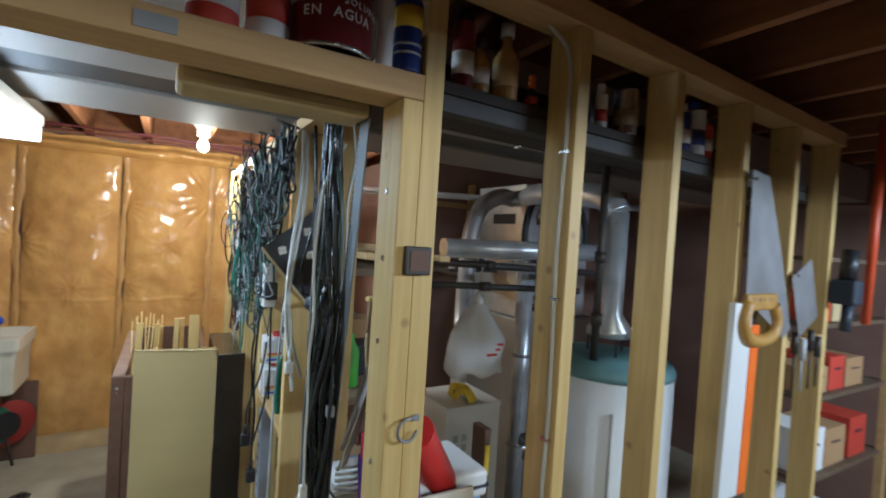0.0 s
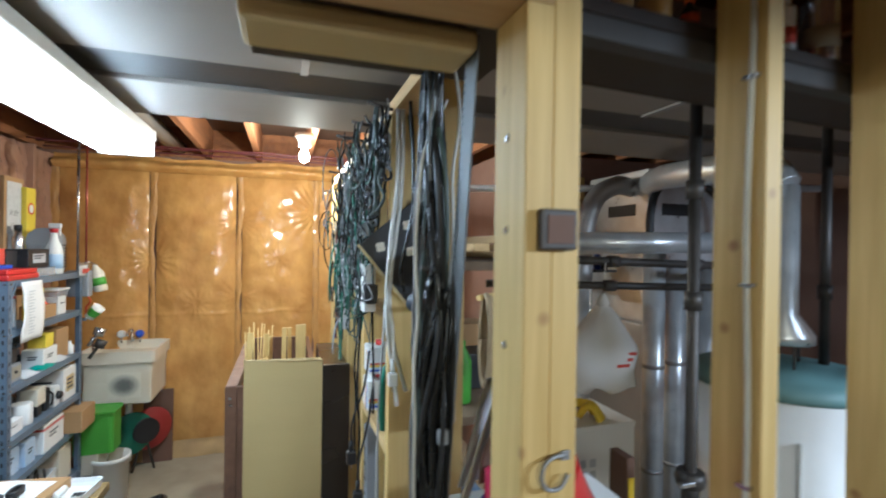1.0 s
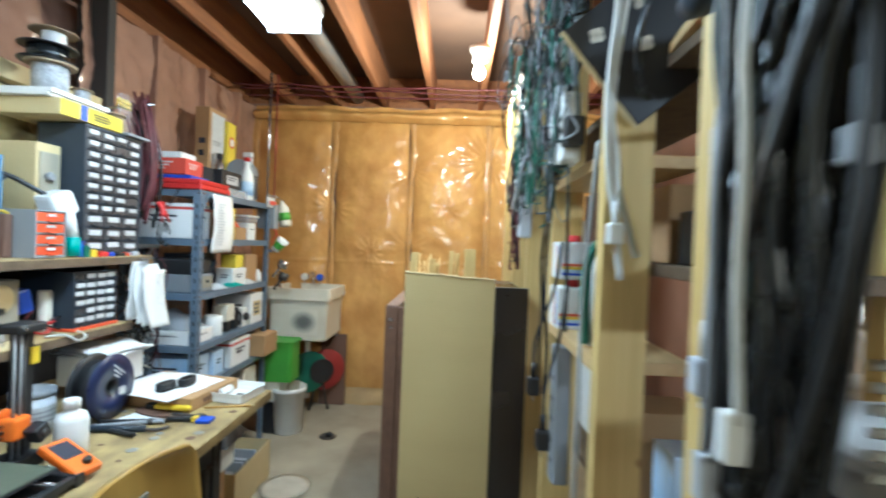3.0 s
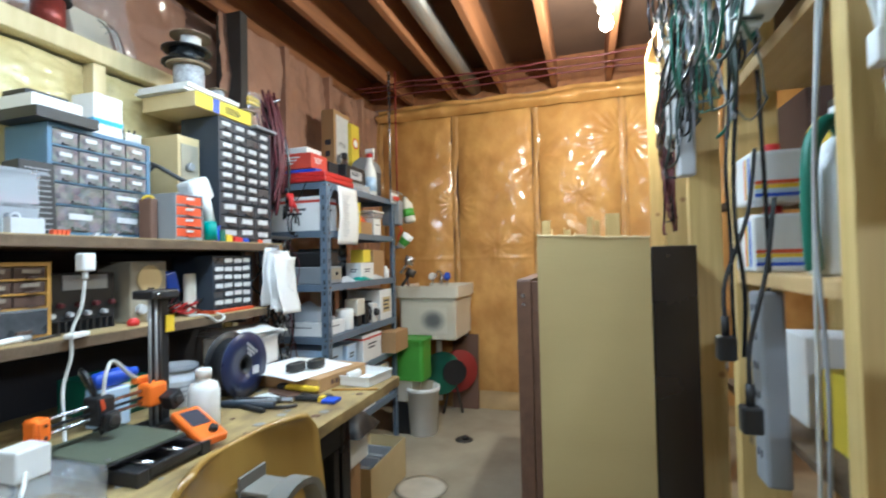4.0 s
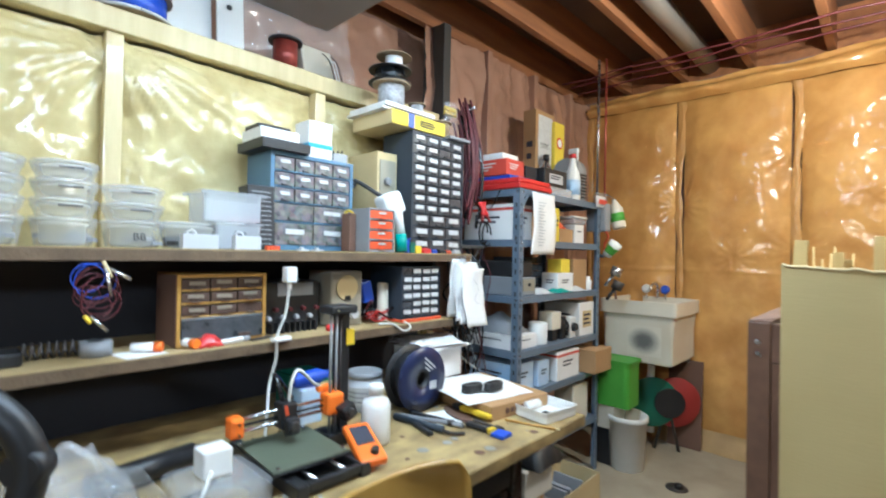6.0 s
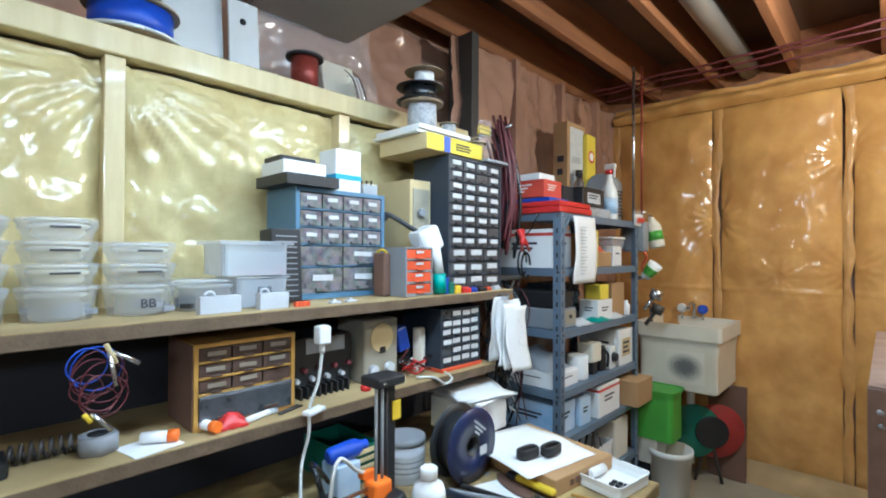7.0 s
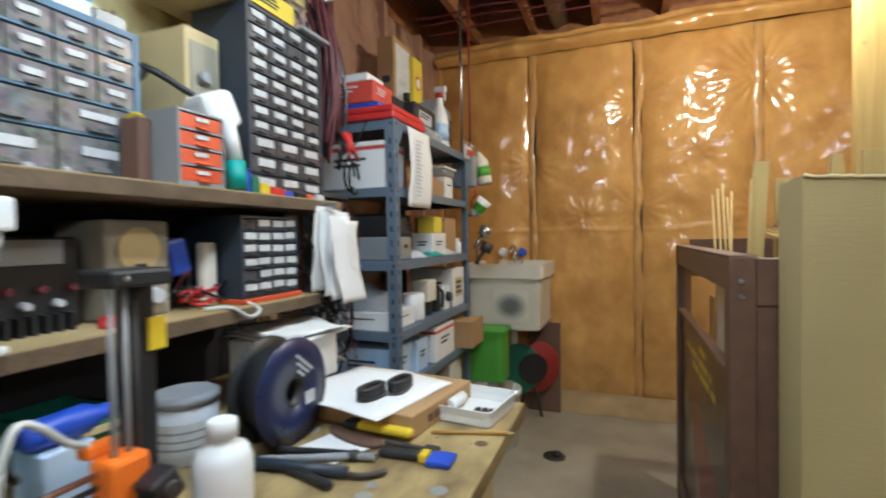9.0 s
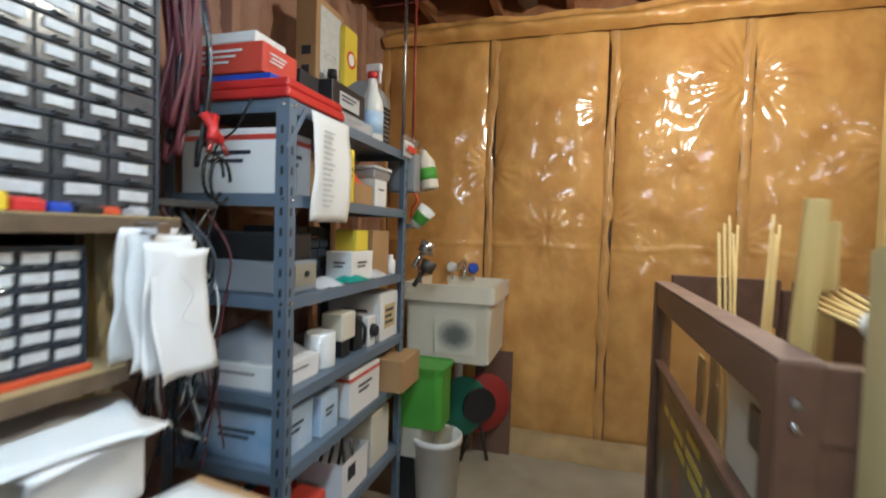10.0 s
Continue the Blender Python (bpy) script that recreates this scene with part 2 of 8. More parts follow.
M_rope = mat("coiled_rope", (0.36, 0.27, 0.16), (0.24, 0.17, 0.09), 30, 0.85, bump=0.5)
M_skyblue = mat("blue_white_carton", (0.30, 0.48, 0.72), (0.62, 0.70, 0.80), 7, 0.5, contrast=0.3)
M_wire_w = mat("woven_wire", (0.62, 0.63, 0.64), (0.25, 0.25, 0.26), 120, 0.5, bump=0.5)
M_copper = mat("red_copper_wire", (0.34, 0.06, 0.04), (0.22, 0.035, 0.025), 90, 0.35, metal=0.3, bump=0.3)
M_spoolwood = mat("spool_fibre", (0.36, 0.28, 0.18), (0.26, 0.19, 0.12), 12, 0.7)
M_tube = mat("lit_tube", (0.90, 0.98, 1.0), (0.90, 0.98, 1.0), 2, 0.5, glow=25.0)
M_bulb = mat("lit_bulb", (1.0, 0.82, 0.55), (1.0, 0.82, 0.55), 2, 0.5, glow=40.0)
M_pinkwall = mat("brown_foundation", (0.30, 0.18, 0.135), (0.20, 0.115, 0.085), 3, 0.85, bump=0.3)
M_darkcard = mat("dark_panel", (0.17, 0.09, 0.06), (0.11, 0.06, 0.04), 4, 0.7)
M_can = mat("dark_red_can", (0.16, 0.016, 0.016), (0.11, 0.012, 0.012), 6, 0.35)
M_bluecan = mat("blue_can", (0.02, 0.04, 0.20), (0.015, 0.03, 0.15), 6, 0.35)
M_rainbow_r = mat("red_stripe", (0.65, 0.08, 0.05))
M_gum = mat("amber_bottle", (0.45, 0.28, 0.08), (0.35, 0.2, 0.05), 8, 0.3)
M_ink = mat("ink", (0.03, 0.03, 0.05), (0.02, 0.02, 0.03), 8, 0.6)
M_cloud = mat("bag_film", (0.82, 0.83, 0.85), (0.66, 0.68, 0.72), 9, 0.3, bump=0.4, fine=25, clear=0.25, coat=0.5)


M_foot = mat("dusty_film_foot", (0.50, 0.34, 0.15), (0.33, 0.22, 0.10), 8, 0.7, bump=0.3)


def smudge_material():
    m = mat("sink_smudge", (0.72, 0.68, 0.58), (0.66, 0.61, 0.50), 4, 0.5, bump=0.06)
    nt = m.node_tree
    tc = nt.nodes.new("ShaderNodeTexCoord")
    mp = nt.nodes.new("ShaderNodeMapping")
    mp.inputs["Location"].default_value, mp.inputs["Scale"].default_value = (0.92 * 10, 0, -0.70 * 12), (10, 0, 12)
    nt.links.new(tc.outputs["Object"], mp.inputs["Vector"])
    gr = nt.nodes.new("ShaderNodeTexGradient")
    gr.gradient_type = "SPHERICAL"
    nt.links.new(mp.outputs[0], gr.inputs["Vector"])
    ns = nt.nodes.new("ShaderNodeTexNoise")
    ns.inputs["Scale"].default_value = 30
    mu = nt.nodes.new("ShaderNodeMath")
    mu.operation = "MULTIPLY"
    nt.links.new(gr.outputs[1], mu.inputs[0])
    nt.links.new(ns.outputs[0], mu.inputs[1])
    rp_ = nt.nodes.new("ShaderNodeValToRGB")
    rp_.color_ramp.elements[0].color, rp_.color_ramp.elements[1].color = (0.70, 0.66, 0.56, 1), (0.14, 0.14, 0.14, 1)
    rp_.color_ramp.elements[1].position = 0.30
    nt.links.new(mu.outputs[0], rp_.inputs[0])
    nt.links.new(rp_.outputs[0], nt.nodes["Principled BSDF"].inputs["Base Color"])
    return m


# ---- mesh tools ----
def bx(x0, x1, y0, y1, z0, z1, bev=0.0):
    bm = bmesh.new()
    bmesh.ops.create_cube(bm, size=1, matrix=Matrix.Translation(((x0 + x1) / 2, (y0 + y1) / 2, (z0 + z1) / 2)) @ Matrix.Diagonal((abs(x1 - x0), abs(y1 - y0), abs(z1 - z0), 1)))
    if bev:
        bmesh.ops.bevel(bm, geom=bm.edges[:], offset=bev, segments=2, affect="EDGES", profile=0.5)
    return bm


def turned(bm, m):
    bmesh.ops.transform(bm, matrix=m, verts=bm.verts)
    return bm


def about(p, rz=0, rx=0, ry=0):
    return Matrix.Translation(p) @ pose(0, 0, 0, rx, ry, rz) @ Matrix.Translation([-v for v in p])


def join(*bms):
    out = bmesh.new()
    for b in bms:
        me = bpy.data.meshes.new("tmp")
        b.to_mesh(me)
        out.from_mesh(me)
        bpy.data.meshes.remove(me)
        b.free()
    return out


def lathe(profile, c, seg=20, axis=None, cap=True):
    """profile: (radius, height) rows from bottom to top."""
    bm = bmesh.new()
    rings = []
    for r, h in profile:
        rings.append([bm.verts.new((max(r, 0.0002) * math.cos(2 * math.pi * i / seg), max(r, 0.0002) * math.sin(2 * math.pi * i / seg), h)) for i in range(seg)])
    for a, b in zip(rings, rings[1:]):
        for i in range(seg):
            bm.faces.new((a[i], a[(i + 1) % seg], b[(i + 1) % seg], b[i]))
    if cap:
        bm.faces.new(rings[0][::-1])
        bm.faces.new(rings[-1])
    for f in bm.faces:
        f.smooth = len(f.verts) == 4
    m = Matrix.Translation(c)
    if axis is not None:
        m = m @ Vector(axis).to_track_quat("Z", "Y").to_matrix().to_4x4()
    return turned(bm, m)


def rod(p, q, r, seg=10, r2=None):
    p, q = Vector(p), Vector(q)
    return lathe([(r, 0), (r if r2 is None else r2, (q - p).length)], p, seg, q - p)


def tube(pts, r, seg=6):
    bm = bmesh.new()
    pts = [Vector(p) for p in pts]
    rings = []
    side = Vector((0.31, 0.87, 0.37)).normalized()
    for i, p in enumerate(pts):
        d = (pts[min(i + 1, len(pts) - 1)] - pts[max(i - 1, 0)]).normalized()
        u = (side - d * side.dot(d))
        u = u.normalized() if u.length > 1e-3 else d.orthogonal().normalized()
        side = u
        v = d.cross(u)
        rings.append([bm.verts.new(p + r * (math.cos(2 * math.pi * k / seg) * u + math.sin(2 * math.pi * k / seg) * v)) for k in range(seg)])
    for a, b in zip(rings, rings[1:]):
        for k in range(seg):
            bm.faces.new((a[k], a[(k + 1) % seg], b[(k + 1) % seg], b[k])).smooth = True
    bm.faces.new(rings[0][::-1])
    bm.faces.new(rings[-1])
    return bm


def arc(p, q, sag, n=10):
    """A hanging line from p to q."""
    p, q = Vector(p), Vector(q)
    return [p.lerp(q, i / n) + Vector((0, 0, -sag * 4 * (i / n) * (1 - i / n))) for i in range(n + 1)]


def smooth_line(pts, n=6):
    pts = [Vector(p) for p in pts]
    out = []
    for i in range(len(pts) - 1):
        a, b, c, d = pts[max(i - 1, 0)], pts[i], pts[i + 1], pts[min(i + 2, len(pts) - 1)]
        for k in range(n):
            t = k / n
            out.append(0.5 * ((2 * b) + (c - a) * t + (2 * a - 5 * b + 4 * c - d) * t * t + (3 * b - a - 3 * c + d) * t ** 3))
    return out + [pts[-1]]


def sheet(fn, nu, nv, thick=0.0):
    """A grid from fn(u, v), with u and v from 0 to 1."""
    bm = bmesh.new()
    rows = [[bm.verts.new(fn(i / nu, j / nv)) for i in range(nu + 1)] for j in range(nv + 1)]
    for j in range(nv):
        for i in range(nu):
            bm.faces.new((rows[j][i], rows[j][i + 1], rows[j + 1][i + 1], rows[j + 1][i])).smooth = True
    if thick:
        bm.normal_update()
        bmesh.ops.solidify(bm, geom=bm.faces[:], thickness=thick)
    return bm


def open_box(x0, x1, y0, y1, z0, z1, w=0.004, taper=0.0, bev=0.0):
    """An open-topped box with real walls; taper narrows its foot."""
    bm = bx(x0, x1, y0, y1, z0, z1)
    for v in bm.verts:
        if v.co.z < (z0 + z1) / 2:
            v.co.x += taper if v.co.x < (x0 + x1) / 2 else -taper
            v.co.y += taper if v.co.y < (y0 + y1) / 2 else -taper
    top = [f for f in bm.faces if f.normal.z > 0.9] or [max(bm.faces, key=lambda f: f.calc_center_median().z)]
    if bev:
        edges = [e for e in bm.edges if abs(e.verts[0].co.z - e.verts[1].co.z) > 0.5 * (z1 - z0)]
        bmesh.ops.bevel(bm, geom=edges, offset=bev, segments=3, affect="EDGES", profile=0.5)
        top = [max(bm.faces, key=lambda f: f.calc_center_median().z)]
    r = bmesh.ops.inset_region(bm, faces=top, thickness=w)
    low = bmesh.ops.extrude_face_region(bm, geom=top)
    verts = [g for g in low["geom"] if isinstance(g, bmesh.types.BMVert)]
    bmesh.ops.delete(bm, geom=top, context="FACES")
    for v in verts:
        v.co.z = z0 + w
    return bm


def text_mesh(body, size, m, depth=0.0006):
    cu = bpy.data.curves.new("lettering", "FONT")
    cu.body, cu.size, cu.align_x, cu.align_y, cu.extrude = body, size, "CENTER", "CENTER", depth
    cu.resolution_u = 2
    ob = bpy.data.objects.new("lettering", cu)
    me = bpy.data.meshes.new_from_object(ob)
    bm = bmesh.new()
    bm.from_mesh(me)
    bpy.data.objects.remove(ob)
    bpy.data.curves.remove(cu)
    bpy.data.meshes.remove(me)
    return turned(bm, m)


def mesh_of(name, bm, material):
    me = bpy.data.meshes.new(name)
    bmesh.ops.recalc_face_normals(bm, faces=bm.faces)
    bm.to_mesh(me)
    bm.free()
    me.materials.append(material)
    return me


def solo(name, bm, material, label, category, group="", kind=""):
    return tagged(new(name, mesh_of(name, bm, material)), label, category, group, kind)


def thing(name, at, label, category, group="", kind=""):
    ob = new(name)
    ob.empty_display_size = 0.05
    ob.location = at
    return tagged(ob, label, category, group, kind)


def world_loc(ob):
    loc = Vector(ob.location)
    while ob.parent:
        ob = ob.parent
        if ob.type == "EMPTY":
            loc = loc + Vector(ob.location)
    return loc


def part(name, bm, material, parent, label=""):
    """Links a bmesh, in world places, as one mesh under a thing or a part."""
    ob = new(name, mesh_of(name, bm, material) if isinstance(bm, bmesh.types.BMesh) else bm)
    ob.parent = parent
    if parent.type == "EMPTY":
        ob.matrix_parent_inverse = Matrix.Translation(-Vector(parent.location))
    else:
        ob.matrix_parent_inverse = Matrix.Translation(-Vector(parent.location))
    if label:
        ob["label"] = label
    return ob


def part_at(name, me, loc, parent, label=""):
    """A piece that shares its mesh with its like, moved to loc."""
    ob = part(name, me, None, parent, label)
    ob.location = loc
    return ob


def wob(x, y, z, s=1.0):
    return noise.noise(Vector((x * s, y * s, z * s)))


def star(u, v, stars):
    """Folds that run out from the staples (place, place, reach, count, depth)."""
    d = 0.0
    for su, sv, reach, n, depth in stars:
        r = math.hypot(u - su, v - sv)
        if r < reach * 3:
            d += depth * math.exp(-((r / reach) ** 2)) * min(1, r / 0.03) * abs(math.sin(n * math.atan2(v - sv, u - su) + 2.2 * wob(u, v, 3, 5)))
    return d


# ---- structure ----
solo("floor", bx(-1.75, 4.2, -2.4, 4.6, -0.08, 0), M_concrete, "worn pale concrete basement floor with stains", "floor", kind="structure")

# far wall: studs at 0.6 m with bulging insulation under plastic film
wall = solo("wall_north", bx(-1.75, 4.2, 4.46, 4.6, 0, 2.36), M_pinkwall, "insulated basement wall under plastic vapour film", "wall", kind="structure")
STARS = [(-0.26, 1.86, 0.13, 9, 0.010), (0.37, 1.95, 0.20, 11, 0.014), (-0.86, 1.55, 0.13, 8, 0.012), (-0.88, 0.95, 0.10, 7, 0.008), (-0.24, 1.25, 0.12, 8, 0.008), (0.36, 1.2, 0.12, 7, 0.008), (-0.55, 1.2, 0.09, 6, 0.008), (0.95, 1.6, 0.15, 9, 0.010), (0.05, 1.55, 0.10, 6, 0.006)]
SEAMS = [-1.50, -0.87, -0.25, 0.36, 0.97, 1.58]
for i, (a, b) in enumerate(zip(SEAMS, SEAMS[1:])):
    def bulge(u, v, a=a, b=b, i=i):
        x, z = a + 0.025 + (b - a - 0.05) * u, 0.09 + 2.16 * v
        d = 0.055 * (1 - abs(2 * u - 1) ** 3) * (1 - abs(2 * v - 1) ** 10)
        d += 0.016 * wob(x, i * 3.1, z, 4) + 0.007 * wob(x, 7, z, 11) + 0.0018 * wob(x * 1.6 + z, 9, z * 1.3 - x, 24) + star(x, z, STARS) * 1.25 + 0.005 * wob(x * 4, 3, z * 0.7, 5) * abs(2 * u - 1) ** 2 + 0.006 * math.exp(-((z - 1.12 - 0.03 * wob(x, 1, 1, 4)) / 0.008) ** 2)
        return (x, 4.435 - d, z)
    part("insulation_batt", sheet(bulge, 60, 170), M_batt, wall, "orange insulation bulging under shiny film")
for a in SEAMS:
    def strip(u, v, a=a):
        z = 0.09 + 2.18 * v
        x = a - 0.024 + 0.048 * u + 0.018 * wob(a, 1, v, 4) + 0.010 * wob(a, 5, v, 17) + (u - 0.5) * 0.03 * wob(a, 8, v, 11)
        return (x, 4.430 - 0.006 * math.sin(math.pi * u) + 0.006 * wob(x, 2, z, 9) + 0.004 * wob(x * 3, 2, z, 24), z)
    part("stud", sheet(strip, 10, 140), M_seam, wall, "stud showing brown under the film")
part("sole_plate", sheet(lambda u, v: (-1.5 + 3.1 * u, 4.36 + 0.05 * v + 0.015 * wob(u * 9, v, 2, 2), 0.002 + 0.12 * v), 120, 8), M_foot, wall, "dull film gathered along the floor")
part("top_plate", sheet(lambda u, v: (-1.5 + 3.1 * u, 4.40 - 0.05 * math.sin(math.pi * min(1, 1.3 * v)) + 0.022 * wob(u * 8, v, 4, 2.2) + 0.008 * wob(u * 30, v * 2, 6, 2), 2.225 + (0.115 + 0.03 * wob(u * 7, 2, 1, 1.6)) * v), 200, 12), M_batt, wall, "film gathered over the top plate")

# bench wall: a low insulated wall with a wooden ledge, film-covered wall behind and beyond
west = solo("wall_west", bx(-1.85, -1.72, -2.4, 4.6, 0, 2.36), M_pinkwall, "basement side wall behind film and insulation", "wall", kind="structure")
def upper(u, v):
    y, z = -0.4 + 4.85 * u, 1.70 + 0.62 * v
    fold = (1 - abs(wob(4, y * 1.5 + 0.35 * z, z * 0.5, 4))) ** 6 + 0.6 * (1 - abs(wob(8, y - 0.6 * z, z, 7))) ** 7
    return (-1.69 + 0.03 * wob(2, y, z, 3) + 0.012 * wob(5, y, z, 11) + 0.006 * wob(5, y, z, 30) + 0.016 * fold, y, z)
part("upper_film", sheet(upper, 240, 44), M_batt_dark, west, "brown insulation under wrinkled film")
WSTARS = [(1.42, 1.78, 0.30, 13, 0.020), (2.08, 1.72, 0.20, 11, 0.014), (1.75, 1.70, 0.16, 9, 0.010), (0.80, 1.76, 0.30, 11, 0.018), (2.40, 1.66, 0.15, 9, 0.012), (1.50, 1.35, 0.12, 7, 0.008)]
LOW = [-0.40, 0.20, 0.80, 1.42, 2.08, 2.70]
for i, (a, b) in enumerate(zip(LOW, LOW[1:])):
    def puff(u, v, a=a, b=b, i=i):
        y, z = a + 0.02 + (b - a - 0.04) * u, 0.05 + 1.74 * v
        d = 0.05 * (1 - abs(2 * u - 1) ** 4) * (1 - abs(2 * v - 1) ** 12)
        d += 0.02 * wob(i, y, z, 5) + 0.010 * wob(3, y, z, 15) + 0.004 * wob(3, y * 1.4 + z, z - y, 30) + star(y, z, WSTARS)
        return (-1.50 + d, y, z)
    part("insulation_batt", sheet(puff, 60, 150), M_batt_pale, west, "pale yellow insulation behind clear film")
for a in LOW:
    part("stud", bx(-1.55, -1.455, a - 0.022, a + 0.022, 0.04, 1.80, 0.003), M_seam_pale, west, "pale stud under film")
part("ledge", bx(-1.70, -1.44, -0.4, 2.72, 1.80, 1.865, 0.004), M_seam_pale, west, "pale wooden ledge under the film")
def beyond(u, v):
    y, z = 2.70 + 1.75 * u, 0.02 + 2.3 * v
    fold = (1 - abs(wob(4, y * 2 + 0.3 * z, z * 0.5, 4))) ** 6 + 0.6 * (1 - abs(wob(8, y - 0.6 * z, z, 7))) ** 7
    return (-1.53 + 0.03 * wob(1, y, z, 3.3) + 0.012 * wob(6, y, z, 12) + 0.006 * wob(6, y, z, 28) + 0.016 * fold, y, z)
part("film_panel", sheet(beyond, 100, 130), M_batt_dark, west, "brown insulation under wrinkled film")
part("black_stud", bx(-1.60, -1.455, 2.76, 2.81, 1.5, 2.33, 0.003), M_beam, west)
for a in (3.15, 3.62, 4.08):
    part("stud", bx(-1.60, -1.485, a, a + 0.04, 0.03, 2.33, 0.003), M_batt_dark, west)
part("dark_backboard", bx(-1.45, -1.435, -0.3, 2.60, 0.40, 1.165), M_blackboard, west, "black board behind the bench shelves")

# the rest of the shell
solo("wall_south", bx(-1.75, 4.2, -2.5, -2.4, 0, 2.6), M_pinkwall, "plain basement wall", "wall", kind="structure")
solo("wall_east", bx(4.1, 4.2, -2.4, 4.46, 0, 2.6), M_pinkwall, "plain basement wall", "wall", kind="structure")
furn = solo("wall_furnace_room", bx(1.62, 4.1, 3.25, 3.35, 0, 2.36), M_pinkwall, "brown basement wall behind the furnace", "wall", kind="structure")
for a in (1.75, 2.15, 2.6, 3.1):
    part("stud", bx(a, a + 0.04, 3.19, 3.25, 0.02, 2.2, 0.003), M_stud, furn)
part("cross_piece", bx(1.75, 3.2, 3.185, 3.25, 2.0, 2.04, 0.003), M_plate, furn)
solo("wall_furnace_side", bx(1.60, 1.64, 3.35, 4.46, 0, 2.36), M_pinkwall, "brown partition beside the furnace room", "wall", kind="structure")
solo("ceiling", bx(-1.75, 4.2, -2.4, 4.6, 2.60, 2.66), M_subfloor, "dark wooden subfloor overhead", "ceiling", kind="structure")
joists = thing("ceiling_joists", (0.5, 1.0, 2.48), "orange-brown wooden floor joists", "joist", kind="structure")
for k in range(-4, 11):
    x = -0.10 + 0.375 * k
    part("joist", bx(x - 0.02, x + 0.02, -2.4, 4.46, 2.36, 2.60, 0.003), M_joist, joists)

solo("rim_joist_north", bx(-1.75, 4.2, 4.462, 4.52, 2.361, 2.599, 0.002), M_joist, "dark rim joist closing the joist ends", "joist", kind="structure")
solo("rim_joist_west", bx(-1.80, -1.751, -2.4, 4.46, 2.361, 2.599, 0.002), M_joist, "dark rim joist along the side wall", "joist", kind="structure")

# duct and steel beam across the room
bulk = thing("ceiling_duct", (0.5, 1.2, 2.15), "grey sheet metal duct running under the joists", "duct", kind="structure")
part("near_panel", bx(-1.65, 0.47, 0.87, 1.605, 2.15, 2.355, 0.004), M_bulk, bulk)
part("near_panel", bx(0.472, 3.9, 1.26, 1.605, 2.15, 2.355, 0.004), M_bulk, bulk)
part("far_panel", bx(-1.65, 3.9, 1.825, 2.225, 2.15, 2.355, 0.004), M_bulk, bulk)
for x in (-1.0, 0.15, 1.3, 2.5):
    part("seam", bx(x, x + 0.02, 0.87 if x < 0.4 else 1.26, 1.60, 2.144, 2.15), M_duct, bulk)
beam = thing("steel_beam", (0.5, 1.7, 2.13), "dark painted steel beam", "beam", kind="structure")
part("flange", bx(-1.7, 4.0, 1.62, 1.81, 2.16, 2.175, 0.003), M_beam, beam)
part("web", bx(-1.7, 4.0, 1.71, 1.72, 2.175, 2.355), M_beam, beam)
# out of view; added to keep the front room light off the stud tops
solo("front_beam", bx(-1.7, 4.0, -0.46, -0.34, 2.10, 2.59, 0.004), M_joist, "unseen wooden beam added to shade the stud tops", "beam", kind="structure")
solo("round_duct", rod((-0.69, 2.24, 2.42), (-0.69, 4.40, 2.42), 0.055, 16), M_duct, "round grey duct between the joists", "duct")
for k, (x, y, z) in enumerate([(0, 3.9, 2.335), (0, 4.02, 2.345), (0, 4.10, 2.325), (0, 2.42, 2.34)]):
    pts = [(-1.45 + 0.2 * i, y + 0.03 * wob(i, k, 0, 0.7), z + 0.012 * wob(i, k, 4, 0.9)) for i in range(14)]
    solo("ceiling_cable", tube(smooth_line(pts, 3), 0.006), M_maroon if k < 3 else M_iron, "old cable stapled across the joists", "cable", "ceiling cables")

# front stud wall with shelf over the opening
front = thing("wall_front", (0.9, 0.80, 0), "open stud wall of bare spruce", "wall", kind="structure")
Y0, Y1 = 0.752, 0.841
part("jamb_stud", bx(0.392, 0.430, Y0, Y1, 0, 1.978, 0.002), M_stud, front)
part("jamb_stud", bx(0.431, 0.470, Y0 + 0.001, Y1, 0, 2.2, 0.002), M_stud, front)
SKEW = about((0.45, Y0, 0), rz=3.7)   # the stud row runs a little askew from the double stud on
for x in (0.822, 1.212, 1.606, 2.0, 2.394):
    part("stud", turned(bx(x, x + 0.038, Y0, Y1, 0, 2.231, 0.002), SKEW), M_stud, front)
part("top_plate", bx(-1.65, 0.470, Y0, Y1, 2.2, 2.24, 0.002), M_plate, front)
part("top_plate", turned(bx(0.474, 2.49, Y0 - 0.002, Y1, 2.232, 2.288, 0.002), SKEW), M_plate, front)
part("header", bx(-1.65, 0.430, Y0, Y1, 1.979, 2.024, 0.002), M_plate, front, "spruce header with a strip of grey tape")
part("tape", bx(0.005, 0.055, Y0 - 0.002, Y0, 1.990, 2.012), M_grey, front)
part("shelf_board", bx(0.06, 0.47, Y1 + 0.004, 1.10, 1.999, 2.024, 0.002), M_darkshelf, front)
part("shelf_board", turned(bx(0.474, 2.45, Y1 + 0.004, 1.10, 2.038, 2.063, 0.002), SKEW), M_darkshelf, front)
part("shelf_back", turned(bx(0.476, 2.45, 1.101, 1.113, 2.038, 2.21, 0.002), SKEW), M_darkshelf, front, "dark board behind the cans")
part("shelf_cleat", turned(bx(0.481, 2.45, Y1 + 0.004, Y1 + 0.04, 2.0, 2.036, 0.002), SKEW), M_beam, front)
part("pale_board", bx(0.055, 0.385, 0.885, 0.99, 1.965, 1.998, 0.010), M_tan, front, "long pale board under the shelf")

